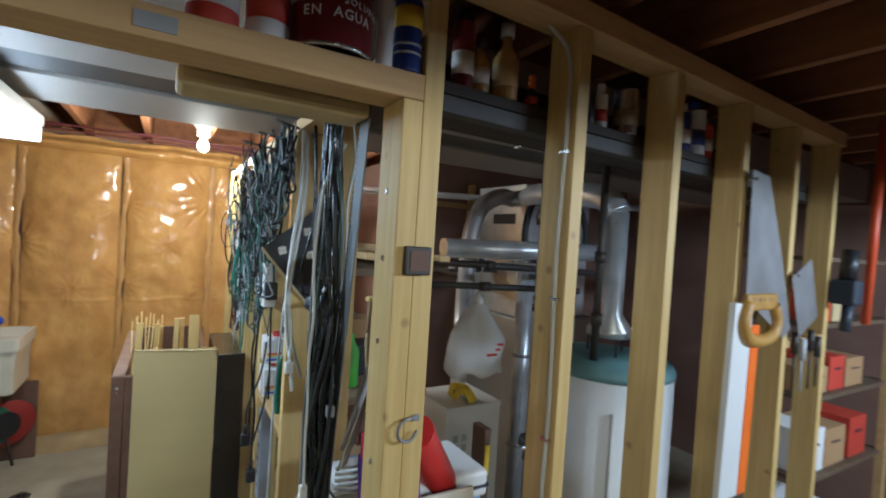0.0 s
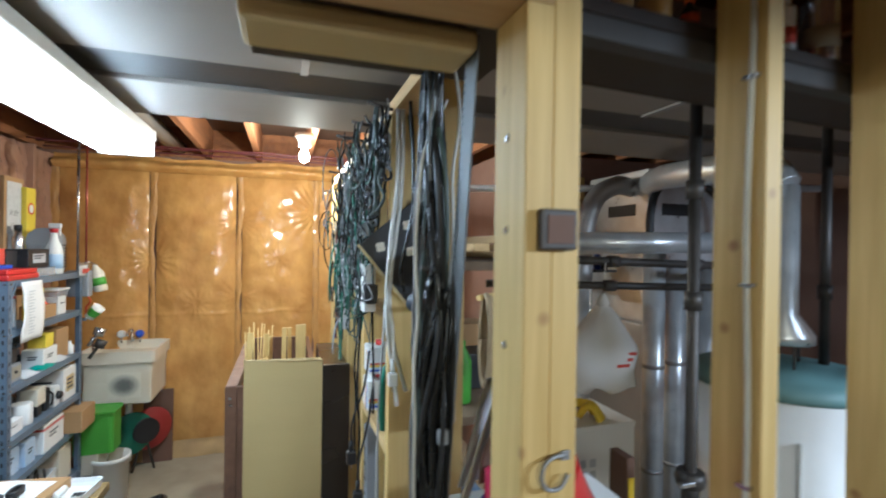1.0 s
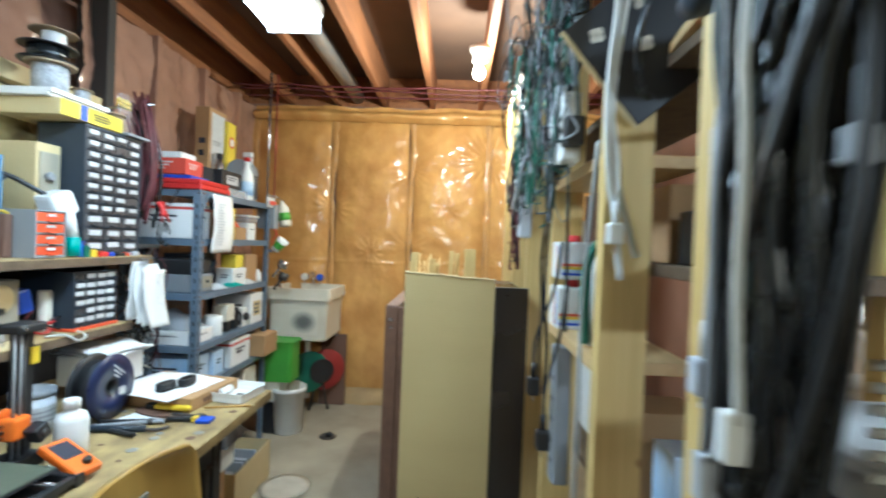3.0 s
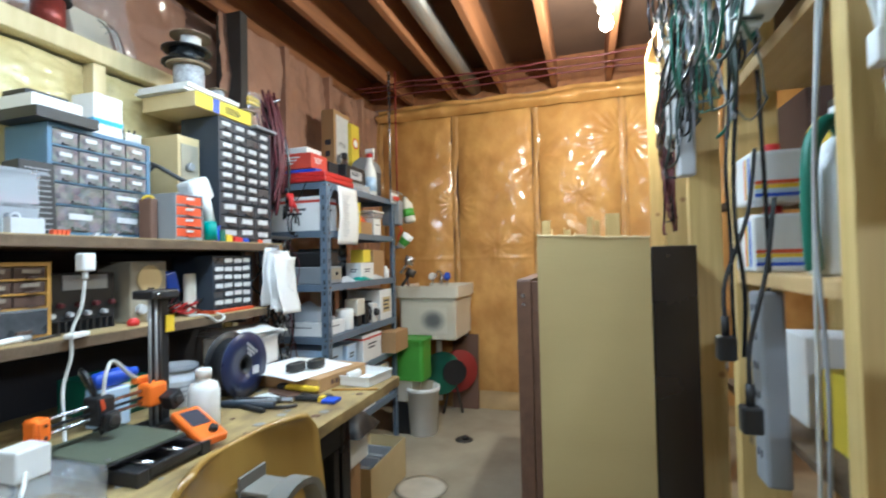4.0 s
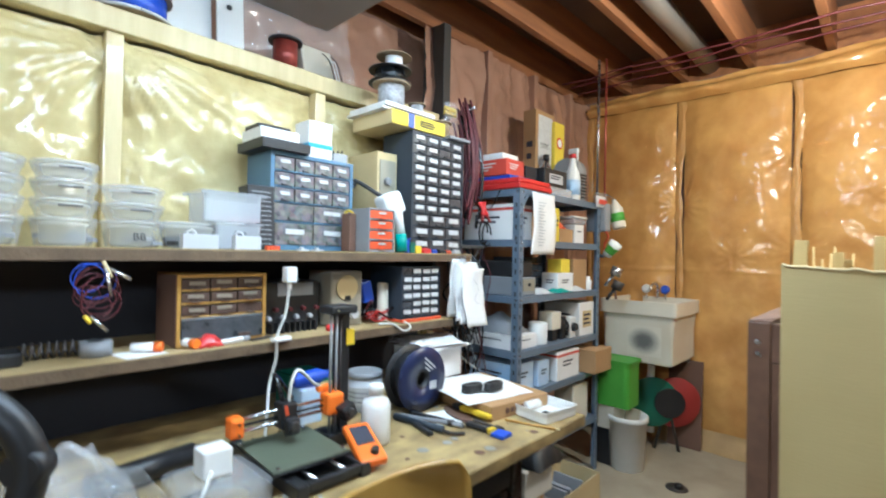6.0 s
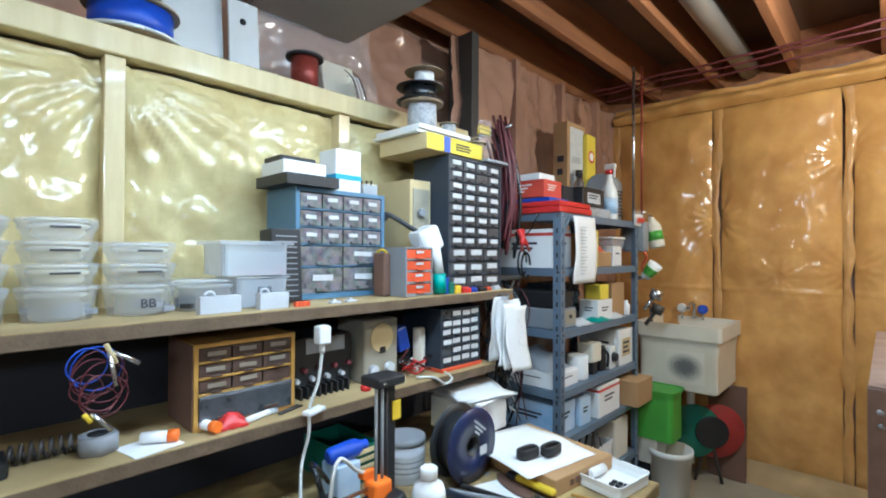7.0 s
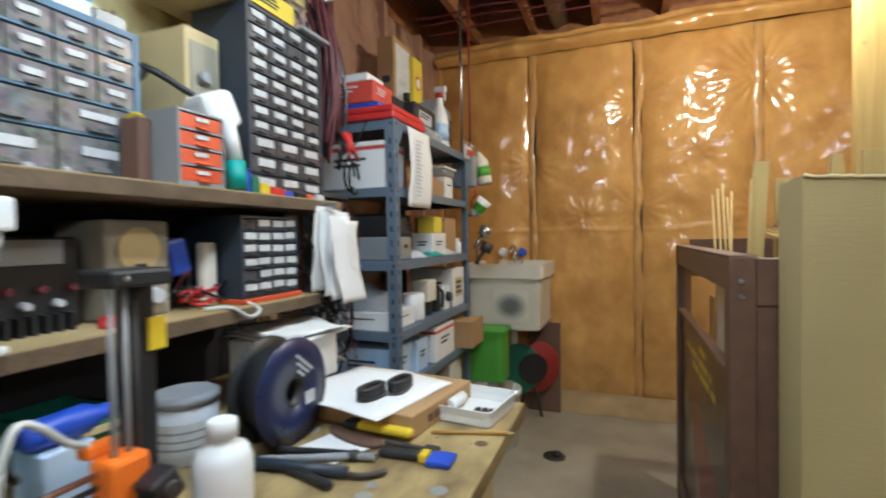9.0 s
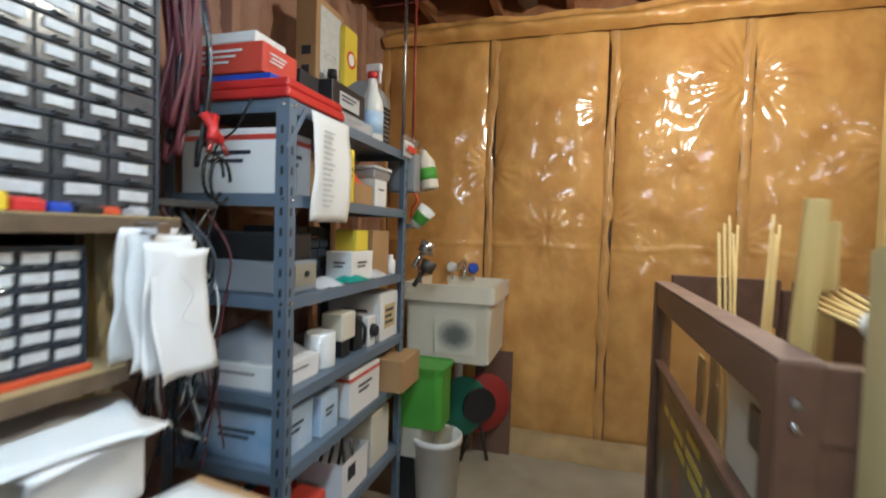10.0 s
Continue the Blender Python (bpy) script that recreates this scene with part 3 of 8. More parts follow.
# partition with the hanging cords
side = thing("wall_cords", (0.445, 2.0, 0), "open stud partition hung with cords", "wall", kind="structure")
for y in (1.205, 1.575, 2.05, 2.50, 2.95, 3.40):
    part("stud", bx(0.402, 0.49, y, y + 0.038, 0, 2.06, 0.002), M_stud, side)
part("top_plate", bx(0.402, 0.49, 0.845, 3.44, 2.06, 2.098, 0.002), M_stud_y, side)
part("small_shelf", bx(0.405, 0.60, 1.614, 2.049, 1.052, 1.077, 0.002), M_stud_y, side)
part("small_shelf", bx(0.405, 0.60, 1.614, 2.049, 1.450, 1.475, 0.002), M_stud_y, side)


# ---- lamps ----
fix = thing("shop_light", (-0.475, 1.74, 2.05), "white wraparound shop light glowing over the bench", "light fixture")
part("housing", bx(-0.575, -0.375, 1.15, 2.38, 2.075, 2.12, 0.008), M_white, fix)
part("diffuser", bx(-0.565, -0.385, 1.17, 2.36, 2.020, 2.074, 0.016), M_tube, fix, "glowing white diffuser")
for y in (1.159, 2.362):
    part("end_cap", bx(-0.57, -0.38, y, y + 0.010, 2.016, 2.0745, 0.003), M_white, fix)
for y in (1.3, 2.1):
    part("chain", rod((-0.475, y, 2.12), (-0.475, y, 2.15), 0.004, 6), M_steel, fix)
lamp = thing("ceiling_bulb", (0.216, 3.26, 2.2), "bare glowing bulb in a porcelain holder", "lamp")
part("holder", lathe([(0.055, 0), (0.055, 0.02), (0.035, 0.05), (0.035, 0.08)], (0.216, 3.26, 2.36), 18, (0, 0, -1)), M_white, lamp)
part("bulb", lathe([(0.013, 0), (0.014, 0.02), (0.028, 0.05), (0.031, 0.068), (0.026, 0.088), (0.010, 0.10)], (0.216, 3.26, 2.285), 18, (0, 0, -1)), M_bulb, lamp).visible_shadow = False
# unseen housing, added for the lamp that lights the stud fronts
fit2 = thing("assumed_strip_light", (0.2, -1.55, 2.2), "strip light assumed in the front room, out of view", "light fixture")
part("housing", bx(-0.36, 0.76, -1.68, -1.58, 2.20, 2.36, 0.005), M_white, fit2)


# ---- bench and shelves ----
bench = thing("workbench", (-1.0, 1.6, 0), "old workbench with a worn yellow top and black sides", "workbench")
part("top", bx(-1.43, -0.555, 0.45, 2.49, 0.665, 0.70, 0.004), M_bench, bench)
part("apron", bx(-1.43, -0.62, 0.52, 2.18, 0.56, 0.663, 0.003), M_blackboard, bench)
part("side_panel", bx(-1.40, -0.62, 2.14, 2.17, 0.0, 0.56, 0.003), M_gloss_black, bench)
part("side_panel", bx(-1.40, -0.62, 0.55, 0.58, 0.0, 0.56, 0.003), M_gloss_black, bench)
part("leg", bx(-0.68, -0.62, 2.19, 2.24, 0.0, 0.663, 0.004), M_gloss_black, bench)
random.seed(4)
for k in range(60):
    x, y = random.uniform(-0.95, -0.58), random.uniform(0.95, 2.3)
    r = random.uniform(0.003, 0.018)
    part("stain", lathe([(r, 0), (r * 0.9, 0.0005)], (x, y, 0.7002), 9), M_soot if k % 2 else M_darkcard, bench)
for z, y1, nm in ((1.195, 2.575, "upper"), (0.945, 2.47, "lower")):
    sh = thing("wall_shelf", (-1.28, 1.5, z), nm + " particle board shelf over the workbench", "shelf", "bench shelves")
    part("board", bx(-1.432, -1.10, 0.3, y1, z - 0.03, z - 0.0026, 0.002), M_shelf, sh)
    # a paler tan face laid over the darker board
    part("top_face", bx(-1.432, -1.101, 0.301, y1 - 0.001, z - 0.0025, z), M_shelftop, sh, "tan shelf top")
    for y in (0.9, 2.45):
        part("bracket", bx(-1.43, -1.20, y, y + 0.02, z - 0.06, z - 0.031, 0.002), M_beam, sh)


def drawer_cabinet(name, label, face, y0, y1, z0, z1, depth, rows, case, front, tag=M_label, border=0.008, tag_size=(0.7, 0.42), labels=True):
    """rows: (drawers across, share of the height), top row first. It faces +x."""
    cab = thing(name, (face - depth / 2, (y0 + y1) / 2, z0), label, "drawer cabinet")
    part("side_panel", bx(face - depth, face, y0, y0 + border, z0, z1), case, cab)
    part("side_panel", bx(face - depth, face, y1 - border, y1, z0, z1), case, cab)
    part("bottom_panel", bx(face - depth, face, y0 + border, y1 - border, z0, z0 + border), case, cab)
    part("top_panel", bx(face - depth, face, y0 + border, y1 - border, z1 - border, z1), case, cab)
    part("back_panel", bx(face - depth, face - depth + 0.004, y0 + border, y1 - border, z0 + border, z1 - border), case, cab)
    total = sum(h for _, h in rows)
    z = z1 - border
    inner_h, inner_w = z1 - z0 - 2 * border, y1 - y0 - 2 * border
    made = {}
    for n, share in rows:
        h = inner_h * share / total
        w = inner_w / n
        part("rail", bx(face - 0.02, face + 0.001, y0 + border, y1 - border, z - h, z - h + 0.004), case, cab)
        if (n, share) not in made:
            d = join(bx(-0.05, -0.002, 0.002, w - 0.002, 0.005, h - 0.003, 0.001), bx(-0.002, 0.008, w * 0.35, w * 0.65, h * 0.12, h * 0.24, 0.001))
            t = bx(0.0, 0.0015, w * (0.5 - tag_size[0] / 2), w * (0.5 + tag_size[0] / 2), h * (0.62 - tag_size[1] / 2), h * (0.62 + tag_size[1] / 2))
            made[(n, share)] = (mesh_of("drawer", d, front), mesh_of("label", t, tag))
        for k in range(n):
            loc = Vector((face, y0 + border + w * k, z - h)) - cab.location
            dr = new("drawer", made[(n, share)][0])
            dr.parent = cab
            dr.location = loc
            if labels and random.random() > 0.06:
                tg = new("label", made[(n, share)][1])
                tg.parent = dr
                tg.location = (0, random.uniform(-0.002, 0.002), random.uniform(-0.0015, 0.0015))
                tg.rotation_euler = (random.uniform(-0.04, 0.04), 0, 0)
        z -= h
    return cab


drawer_cabinet("small_parts_cabinet", "tall dark cabinet of many small drawers with white labels", -1.16, 2.29, 2.58, 1.197, 1.655, 0.17,
               [(4, 1)] * 8 + [(3, 1.25)] * 2 + [(3, 1.2)], M_navy, M_smoke, tag_size=(0.62, 0.40))
drawer_cabinet("small_parts_cabinet", "steel blue cabinet with clear drawers full of parts", -1.25, 1.785, 2.09, 1.197, 1.505, 0.165,
               [(4, 1)] * 3 + [(2, 1.25), (2, 1.55)], M_bluecase, M_bits, tag_size=(0.46, 0.22), border=0.012)
drawer_cabinet("red_drawer_unit", "small unit of four red-orange drawers", -1.12, 2.065, 2.175, 1.197, 1.343, 0.14,
               [(1, 1)] * 4, M_grey, M_redor, tag_size=(0.30, 0.22), border=0.004)
drawer_cabinet("small_parts_cabinet", "low black drawer cabinet with white labels and an orange foot", -1.13, 2.225, 2.42, 0.957, 1.145, 0.18,
               [(4, 1)] * 6, M_navy, M_smoke, tag_size=(0.80, 0.52), border=0.006)
solo("orange_base_strip", bx(-1.31, -1.122, 2.222, 2.424, 0.9455, 0.9565, 0.002), M_redor, "orange plastic base under the low cabinet", "base strip")
wb = drawer_cabinet("wooden_drawer_box", "honey wood box with brown drawers and two clear bins", -1.155, 1.502, 1.732, 0.9455, 1.13, 0.16,
                    [(3, 1)] * 3 + [(2, 1.9)], M_oak, M_brownd, mat("tan_tag", (0.30, 0.25, 0.19)), border=0.009, tag_size=(0.55, 0.28))
part("clear_bin_front", bx(-1.154, -1.152, 1.512, 1.722, 0.957, 1.018), M_smoke, wb, "clear bin fronts with a bright edge")
part("bin_edge", bx(-1.153, -1.148, 1.512, 1.722, 1.012, 1.020, 0.001), M_clear, wb)
part("dark_side", bx(-1.312, -1.16, 1.4995, 1.5018, 0.947, 1.128), M_darkcard, wb)

# things on the cabinets
tray = thing("black_tray", (-1.33, 1.93, 1.505), "shallow black tray on the blue cabinet", "tray")
part("tray_body", open_box(-1.40, -1.225, 1.745, 1.905, 1.506, 1.535, 0.005), M_black, tray)
solo("white_box", bx(-1.39, -1.26, 1.755, 1.885, 1.512, 1.575, 0.003), M_white, "flat white box lying in a black tray", "box")
solo("black_gadget", bx(-1.385, -1.29, 1.76, 1.87, 1.576, 1.592, 0.004), M_black, "thin black gadget on a white box", "gadget")
wc = thing("blue_white_carton", (-1.32, 1.96, 1.506), "small white carton with a blue band", "carton")
part("carton", bx(-1.37, -1.28, 1.93, 2.02, 1.507, 1.635, 0.002), M_paper, wc)
part("band", bx(-1.371, -1.279, 1.929, 2.021, 1.545, 1.56), mat("sky_blue_print", (0.08, 0.45, 0.75)), wc)
bkx = thing("black_box", (-1.24, 1.74, 1.197), "black carton with a fine grid print beside the blue cabinet", "box")
part("body", turned(bx(-1.27, -1.205, 1.70, 1.782, 1.197, 1.385, 0.003), about((-1.24, 1.74, 1.197), ry=-4)), M_black, bkx)
for k in range(12):
    part("printed_line", turned(bx(-1.2049, -1.2042, 1.712, 1.770, 1.21 + 0.014 * k, 1.2125 + 0.014 * k), about((-1.24, 1.74, 1.197), ry=-4)), M_grey, bkx)
bin_ = thing("clear_small_bin", (-1.33, 2.06, 1.506), "small clear bin with screws and clips", "bin")
part("bin_body", open_box(-1.38, -1.28, 2.03, 2.085, 1.506, 1.54, 0.002), M_frost, bin_)
part("clips", join(*[rod((-1.33 + 0.012 * k, 2.035 + 0.011 * k, 1.51), (-1.325 + 0.010 * k, 2.04 + 0.011 * k, 1.555), 0.003, 5) for k in range(4)]), M_black, bin_)
yb = thing("yellow_carton", (-1.26, 2.35, 1.656), "tan and yellow carton with a blue stripe", "carton")
part("carton", bx(-1.40, -1.165, 2.19, 2.47, 1.660, 1.715, 0.003), M_tan, yb)
part("end_panel", bx(-1.166, -1.163, 2.192, 2.468, 1.662, 1.713), M_yellowcard, yb, "bright yellow end")
part("stripe", bx(-1.163, -1.1615, 2.27, 2.30, 1.662, 1.713), M_blue, yb)
part("print", join(*[bx(-1.1630, -1.1622, 2.33, 2.40 + 0.01 * (k % 2), 1.675 + 0.009 * k, 1.680 + 0.009 * k) for k in range(3)]), M_ink, yb)
for (x0_, y0_, z0_, h_) in ((-1.41, 2.17, 1.716, 0.010), (-1.40, 2.175, 1.727, 0.015)):
    solo("magazine", bx(x0_, x0_ + 0.22, y0_, y0_ + 0.25, z0_, z0_ + h_, 0.001), M_paper, "pale magazine lying on a yellow carton", "magazine", "magazines")
solo("grey_tray", bx(-1.36, -1.14, 2.475, 2.60, 1.657, 1.668, 0.003), M_grey, "flat grey plastic lid on the tall cabinet", "lid")
wf = thing("wooden_frame_box", (-1.3, 2.24, 1.197), "pale wooden box behind the red drawers", "box")
part("panel", bx(-1.42, -1.24, 2.19, 2.285, 1.197, 1.57, 0.003), M_tan, wf)
part("inset", bx(-1.239, -1.235, 2.20, 2.275, 1.40, 1.54, 0.001), M_beige, wf)
part("knob", lathe([(0.012, 0), (0.016, 0.01), (0.012, 0.018)], (-1.235, 2.23, 1.46), 12, (1, 0, 0)), M_grey, wf)


def wire_spool(name, c, r, h, core, m_flange, m_wire, label, ax=(0, 0, 1)):
    sp = thing(name, c, label, "spool", "wire spools")
    a = Vector(ax)
    c = Vector(c)
    part("flange", lathe([(r, 0), (r, h * 0.07)], c, 24, a), m_flange, sp)
    part("flange", lathe([(r, 0), (r, h * 0.07)], c + a * h * 0.93, 24, a), m_flange, sp)
    part("wire", lathe([(core, h * 0.07), (core, h * 0.93)], c, 24, a), m_wire, sp)
    return sp


wire_spool("wire_spool", (-1.30, 2.30, 1.743), 0.075, 0.115, 0.052, M_spoolwood, M_wire_w, "wooden spool of braided grey wire")
wire_spool("wire_spool", (-1.31, 2.30, 1.860), 0.085, 0.055, 0.06, M_black, M_cable, "black spool of wire stacked on another")
wire_spool("wire_spool", (-1.30, 2.31, 1.916), 0.070, 0.055, 0.035, M_spoolwood, M_paper, "fibre spool of white wire on top of a stack")
wire_spool("wire_spool", (-1.30, 2.44, 1.743), 0.036, 0.07, 0.026, M_spoolwood, M_wire_w, "small spool of grey wire")
wire_spool("wire_spool", (-1.25, 2.535, 1.669), 0.044, 0.08, 0.034, M_spoolwood, M_rope, "small fibre spool of tan wire")
wire_spool("wire_spool", (-1.53, 1.97, 1.866), 0.062, 0.12, 0.045, M_black, M_copper, "spool of red copper wire on the ledge")
wire_spool("wire_spool", (-1.53, 1.47, 1.866), 0.11, 0.09, 0.095, M_spoolwood, M_blue, "big spool of bright blue wire on the ledge")
solo("white_cord_ring", tube([(-1.53 + 0.115 * math.cos(a / 8 * math.pi), 1.47 + 0.115 * math.sin(a / 8 * math.pi), 1.872) for a in range(17)], 0.005), M_cablew, "white cord coiled round a spool", "cord")
pan = thing("white_door_panel", (-1.58, 1.7, 1.866), "two white metal door panels leaning on the ledge", "panel")
part("leaf", turned(bx(-1.60, -1.59, 1.56, 1.73, 1.867, 2.20, 0.003), about((-1.6, 1.6, 1.867), ry=-6)), M_white, pan)
part("leaf", turned(bx(-1.57, -1.56, 1.735, 1.83, 1.867, 2.12, 0.003), about((-1.57, 1.8, 1.867), ry=-5)), M_white, pan)
part("knob", lathe([(0.008, 0), (0.010, 0.006), (0.004, 0.012)], (-1.535, 1.76, 2.03), 10, (1, 0, 0)), M_black, pan)
jb = thing("junction_box", (-1.56, 2.12, 1.866), "tan wall box with dangling leads on the ledge", "electrical box")
part("shell", turned(bx(-1.62, -1.54, 2.06, 2.20, 1.868, 2.02, 0.006), about((-1.58, 2.13, 1.868), ry=-14)), M_cream, jb)
for k in range(4):
    y = 2.13 + 0.012 * k
    part("lead", tube(smooth_line([(-1.53, y, 1.99 - 0.02 * (k % 3)), (-1.50, y + 0.01, 1.96), (-1.485, y + 0.02, 1.91), (-1.49, y + 0.035, 1.872)], 4), 0.0022, 5), M_cablew if k % 3 else M_cable, jb)
solo("plastic_wrap", sheet(lambda u, v: (-1.645 + 0.016 * wob(u * 2, v * 2, 3, 2.5) + 0.010 * abs(wob(u + v, v - u, 5, 7)) + 0.004 * wob(u, v, 9, 18), 1.84 + (0.55 - 0.12 * v) * u + 0.03 * v, 1.868 + 0.44 * v), 60, 50), M_crumple, "crumpled clear plastic wrap hanging behind the ledge", "plastic wrap")
cl = thing("clear_jar", (-1.34, 2.60, 1.669), "clear bag of yellow wire nuts standing on the tall cabinet", "bag")
part("bag", sheet(lambda u, v: (-1.24 + 0.018 * math.sin(math.pi * u) + 0.01 * wob(u, v, 1, 5), 2.545 + 0.09 * u, 1.67 + 0.17 * v), 10, 12), M_clear, cl)
part("wire_nuts", join(*[lathe([(0.010, 0), (0.004, 0.02)], (-1.245, 2.555 + 0.012 * (k % 6), 1.79 + 0.016 * (k // 6)), 7) for k in range(12)]), M_yellow, cl)


# ---- tubs on the upper shelf ----
def tub(c, rx, ry, h, label, marks="", lid=True, dark=None):
    x, y, z = c
    t = thing("plastic_tub", c, label, "tub", "plastic tubs on the shelf")
    prof = [(0.86, 0), (0.89, 0.01), (0.97, h - 0.012), (1.0, h - 0.010), (1.0, h)]
    part("tub_body", turned(lathe(prof, (0, 0, 0), 28), Matrix.Translation(c) @ Matrix.Diagonal((rx, ry, 1, 1))), M_frost, t)
    if lid:
        part("lid", turned(lathe([(1.05, 0), (1.05, 0.006), (0.98, 0.010)], (0, 0, 0), 28), Matrix.Translation((x, y, z + h)) @ Matrix.Diagonal((rx, ry, 1, 1))), M_frost, t, "translucent snap lid")
    if dark:
        random.seed(int(y * 1000))
        part("contents", join(*[turned(bx(-0.012, 0.012, -0.008, 0.008, 0, 0.01), Matrix.Translation((x + random.uniform(-0.6, 0.75) * rx, y + random.uniform(-0.7, 0.7) * ry, z + 0.006 + random.random() * h * 0.3)) @ pose(0, 0, 0, 0, 0, random.uniform(0, 180))) for _ in range(12)]), dark, t)["kind"] = "stuff"
    if marks:
        part("lettering", text_mesh(marks, 0.026, Matrix.Translation((x + rx * 0.985, y, z + h * 0.45)) @ pose(0, 0, 0, 90, 0, 90)), M_ink, t, "handwritten black marker")
    return t


def bars(parent, x, y0, y1, z, n=2, mat_=None):
    part("lettering", join(*[bx(x, x + 0.001, y0 + 0.006 * (k % 2), y1 - 0.009 * k, z - 0.010 * k, z + 0.004 - 0.010 * k) for k in range(n)]), mat_ or M_ink, parent)


for (x, y, rx, ry, col) in ((-1.25, 1.29, 0.062, 0.062, 0), (-1.25, 1.425, 0.066, 0.066, 1), (-1.25, 1.16, 0.06, 0.06, 2)):
    z = 1.1955
    for k in range(4 - (col == 1)):
        t = tub((x, y, z), rx, ry, 0.055 if k == 0 else 0.032, "stack of round translucent tubs with marker writing" if k == 0 else "round translucent tub stacked on another",
                "BB" if (col == 1 and k == 0) else "", True, M_grey if k == 0 else None)
        if k and col < 2:
            bars(t, x + rx * 0.99, y - 0.02, y + 0.025, z + 0.022, 1)
        z += (0.055 if k == 0 else 0.032) + 0.0105
tub((-1.24, 1.555, 1.1955), 0.055, 0.075, 0.06, "oval translucent tub holding dark parts", "", True, M_black)
sq = thing("plastic_tub", (-1.24, 1.66, 1.1955), "square translucent tub with marker letters", "tub", "plastic tubs on the shelf")
part("tub_body", open_box(-1.30, -1.18, 1.60, 1.73, 1.1955, 1.262, 0.003, 0.006, 0.012), M_frost, sq)
part("lid", bx(-1.302, -1.178, 1.598, 1.732, 1.2625, 1.268, 0.002), M_frost, sq)
part("lettering", text_mesh("FIIR", 0.024, Matrix.Translation((-1.176, 1.665, 1.235)) @ pose(0, 0, 0, 90, 0, 90)), M_ink, sq, "handwritten black marker")
sq2 = thing("plastic_tub", (-1.24, 1.65, 1.269), "deep translucent tub with red plugs stacked on another", "tub", "plastic tubs on the shelf")
part("tub_body", open_box(-1.305, -1.175, 1.565, 1.73, 1.269, 1.345, 0.003, 0.012, 0.014), M_frost, sq2)
part("rim", open_box(-1.31, -1.17, 1.558, 1.737, 1.343, 1.352, 0.008), M_frost, sq2)
part("red_plugs", join(*[bx(-1.20, -1.19, 1.60 + 0.022 * k, 1.612 + 0.022 * k, 1.274, 1.284) for k in range(6)]), M_red, sq2)
for (y, ln) in ((1.545, 0.085), (1.665, 0.07)):
    cl2 = thing("grey_printed_clip", (-1.14, y, 1.1955), "light grey plastic bracket with round notches", "bracket")
    bm = bx(-1.15, -1.125, y - ln / 2, y + ln / 2, 1.1955, 1.232, 0.001)
    part("block", bm, M_lgrey, cl2)
    part("notch_ring", tube([(-1.137, y - 0.02 + 0.010 * math.cos(a), 1.232 + 0.010 * math.sin(a)) for a in [k * math.pi / 8 for k in range(9)]], 0.003, 6), M_lgrey, cl2)
solo("red_clip", join(*[bx(-1.135, -1.12, 1.715 + 0.010 * k, 1.7235 + 0.010 * k, 1.1955, 1.208, 0.001) for k in range(4)]), M_redor, "small red plastic clip on the shelf edge", "clip")
for y in (1.82, 1.87):
    solo("grey_scrap", join(bx(-1.15, -1.13, y, y + 0.03, 1.1955, 1.200, 0.001), bx(-1.145, -1.135, y + 0.008, y + 0.018, 1.2002, 1.206, 0.001)), M_lgrey, "small grey plastic offcut", "offcut")
sol = thing("desk_magnifier", (-1.20, 2.16, 1.344), "white magnifier head on a black arm with a teal sleeve", "magnifier")
part("arm", tube(smooth_line([(-1.30, 2.06, 1.345), (-1.27, 2.09, 1.45), (-1.19, 2.16, 1.40), (-1.16, 2.20, 1.37)], 5), 0.008), M_black, sol)
part("grip", tube([(-1.285, 2.08, 1.46), (-1.26, 2.105, 1.43)], 0.016), M_black, sol)
part("head", turned(bx(-1.21, -1.13, 2.155, 2.235, 1.33, 1.41, 0.014), about((-1.17, 2.2, 1.37), rz=-12, rx=24)), M_white, sol)
part("white_tube", rod((-1.13, 2.215, 1.26), (-1.14, 2.20, 1.37), 0.016, 14), M_white, sol)
part("sleeve", rod((-1.128, 2.218, 1.20), (-1.13, 2.215, 1.262), 0.020, 14), M_teal, sol)
for k, (y, h, m, w) in enumerate([(2.245, 0.05, M_blue, 0.008), (2.262, 0.035, M_dgreen, 0.012), (2.29, 0.022, M_yellow, 0.014), (2.325, 0.016, M_red, 0.02), (2.37, 0.012, M_blue, 0.016), (2.41, 0.012, M_black, 0.02), (2.45, 0.010, M_redor, 0.015), (2.50, 0.012, M_lgrey, 0.016)]):
    solo("bench_oddment", join(bx(-1.135, -1.135 + w * 1.5, y - w, y + w, 1.1955, 1.1955 + h, 0.002), rod((-1.12, y - w, 1.1955 + h + 0.002), (-1.12, y + w, 1.1955 + h + 0.002), 0.002, 6)), m, "small coloured workshop oddment on the shelf", "oddment", "oddments on the shelf")
gc = thing("grey_gauge_box", (-1.2, 2.03, 1.197), "dark box with yellow straps behind the red drawers", "box")
part("body", bx(-1.235, -1.185, 2.035, 2.062, 1.197, 1.325, 0.004), M_darkcard, gc)
part("strap", tube(smooth_line([(-1.23, 2.045, 1.327), (-1.21, 2.048, 1.335), (-1.19, 2.05, 1.327)], 4), 0.004), M_yellow, gc)

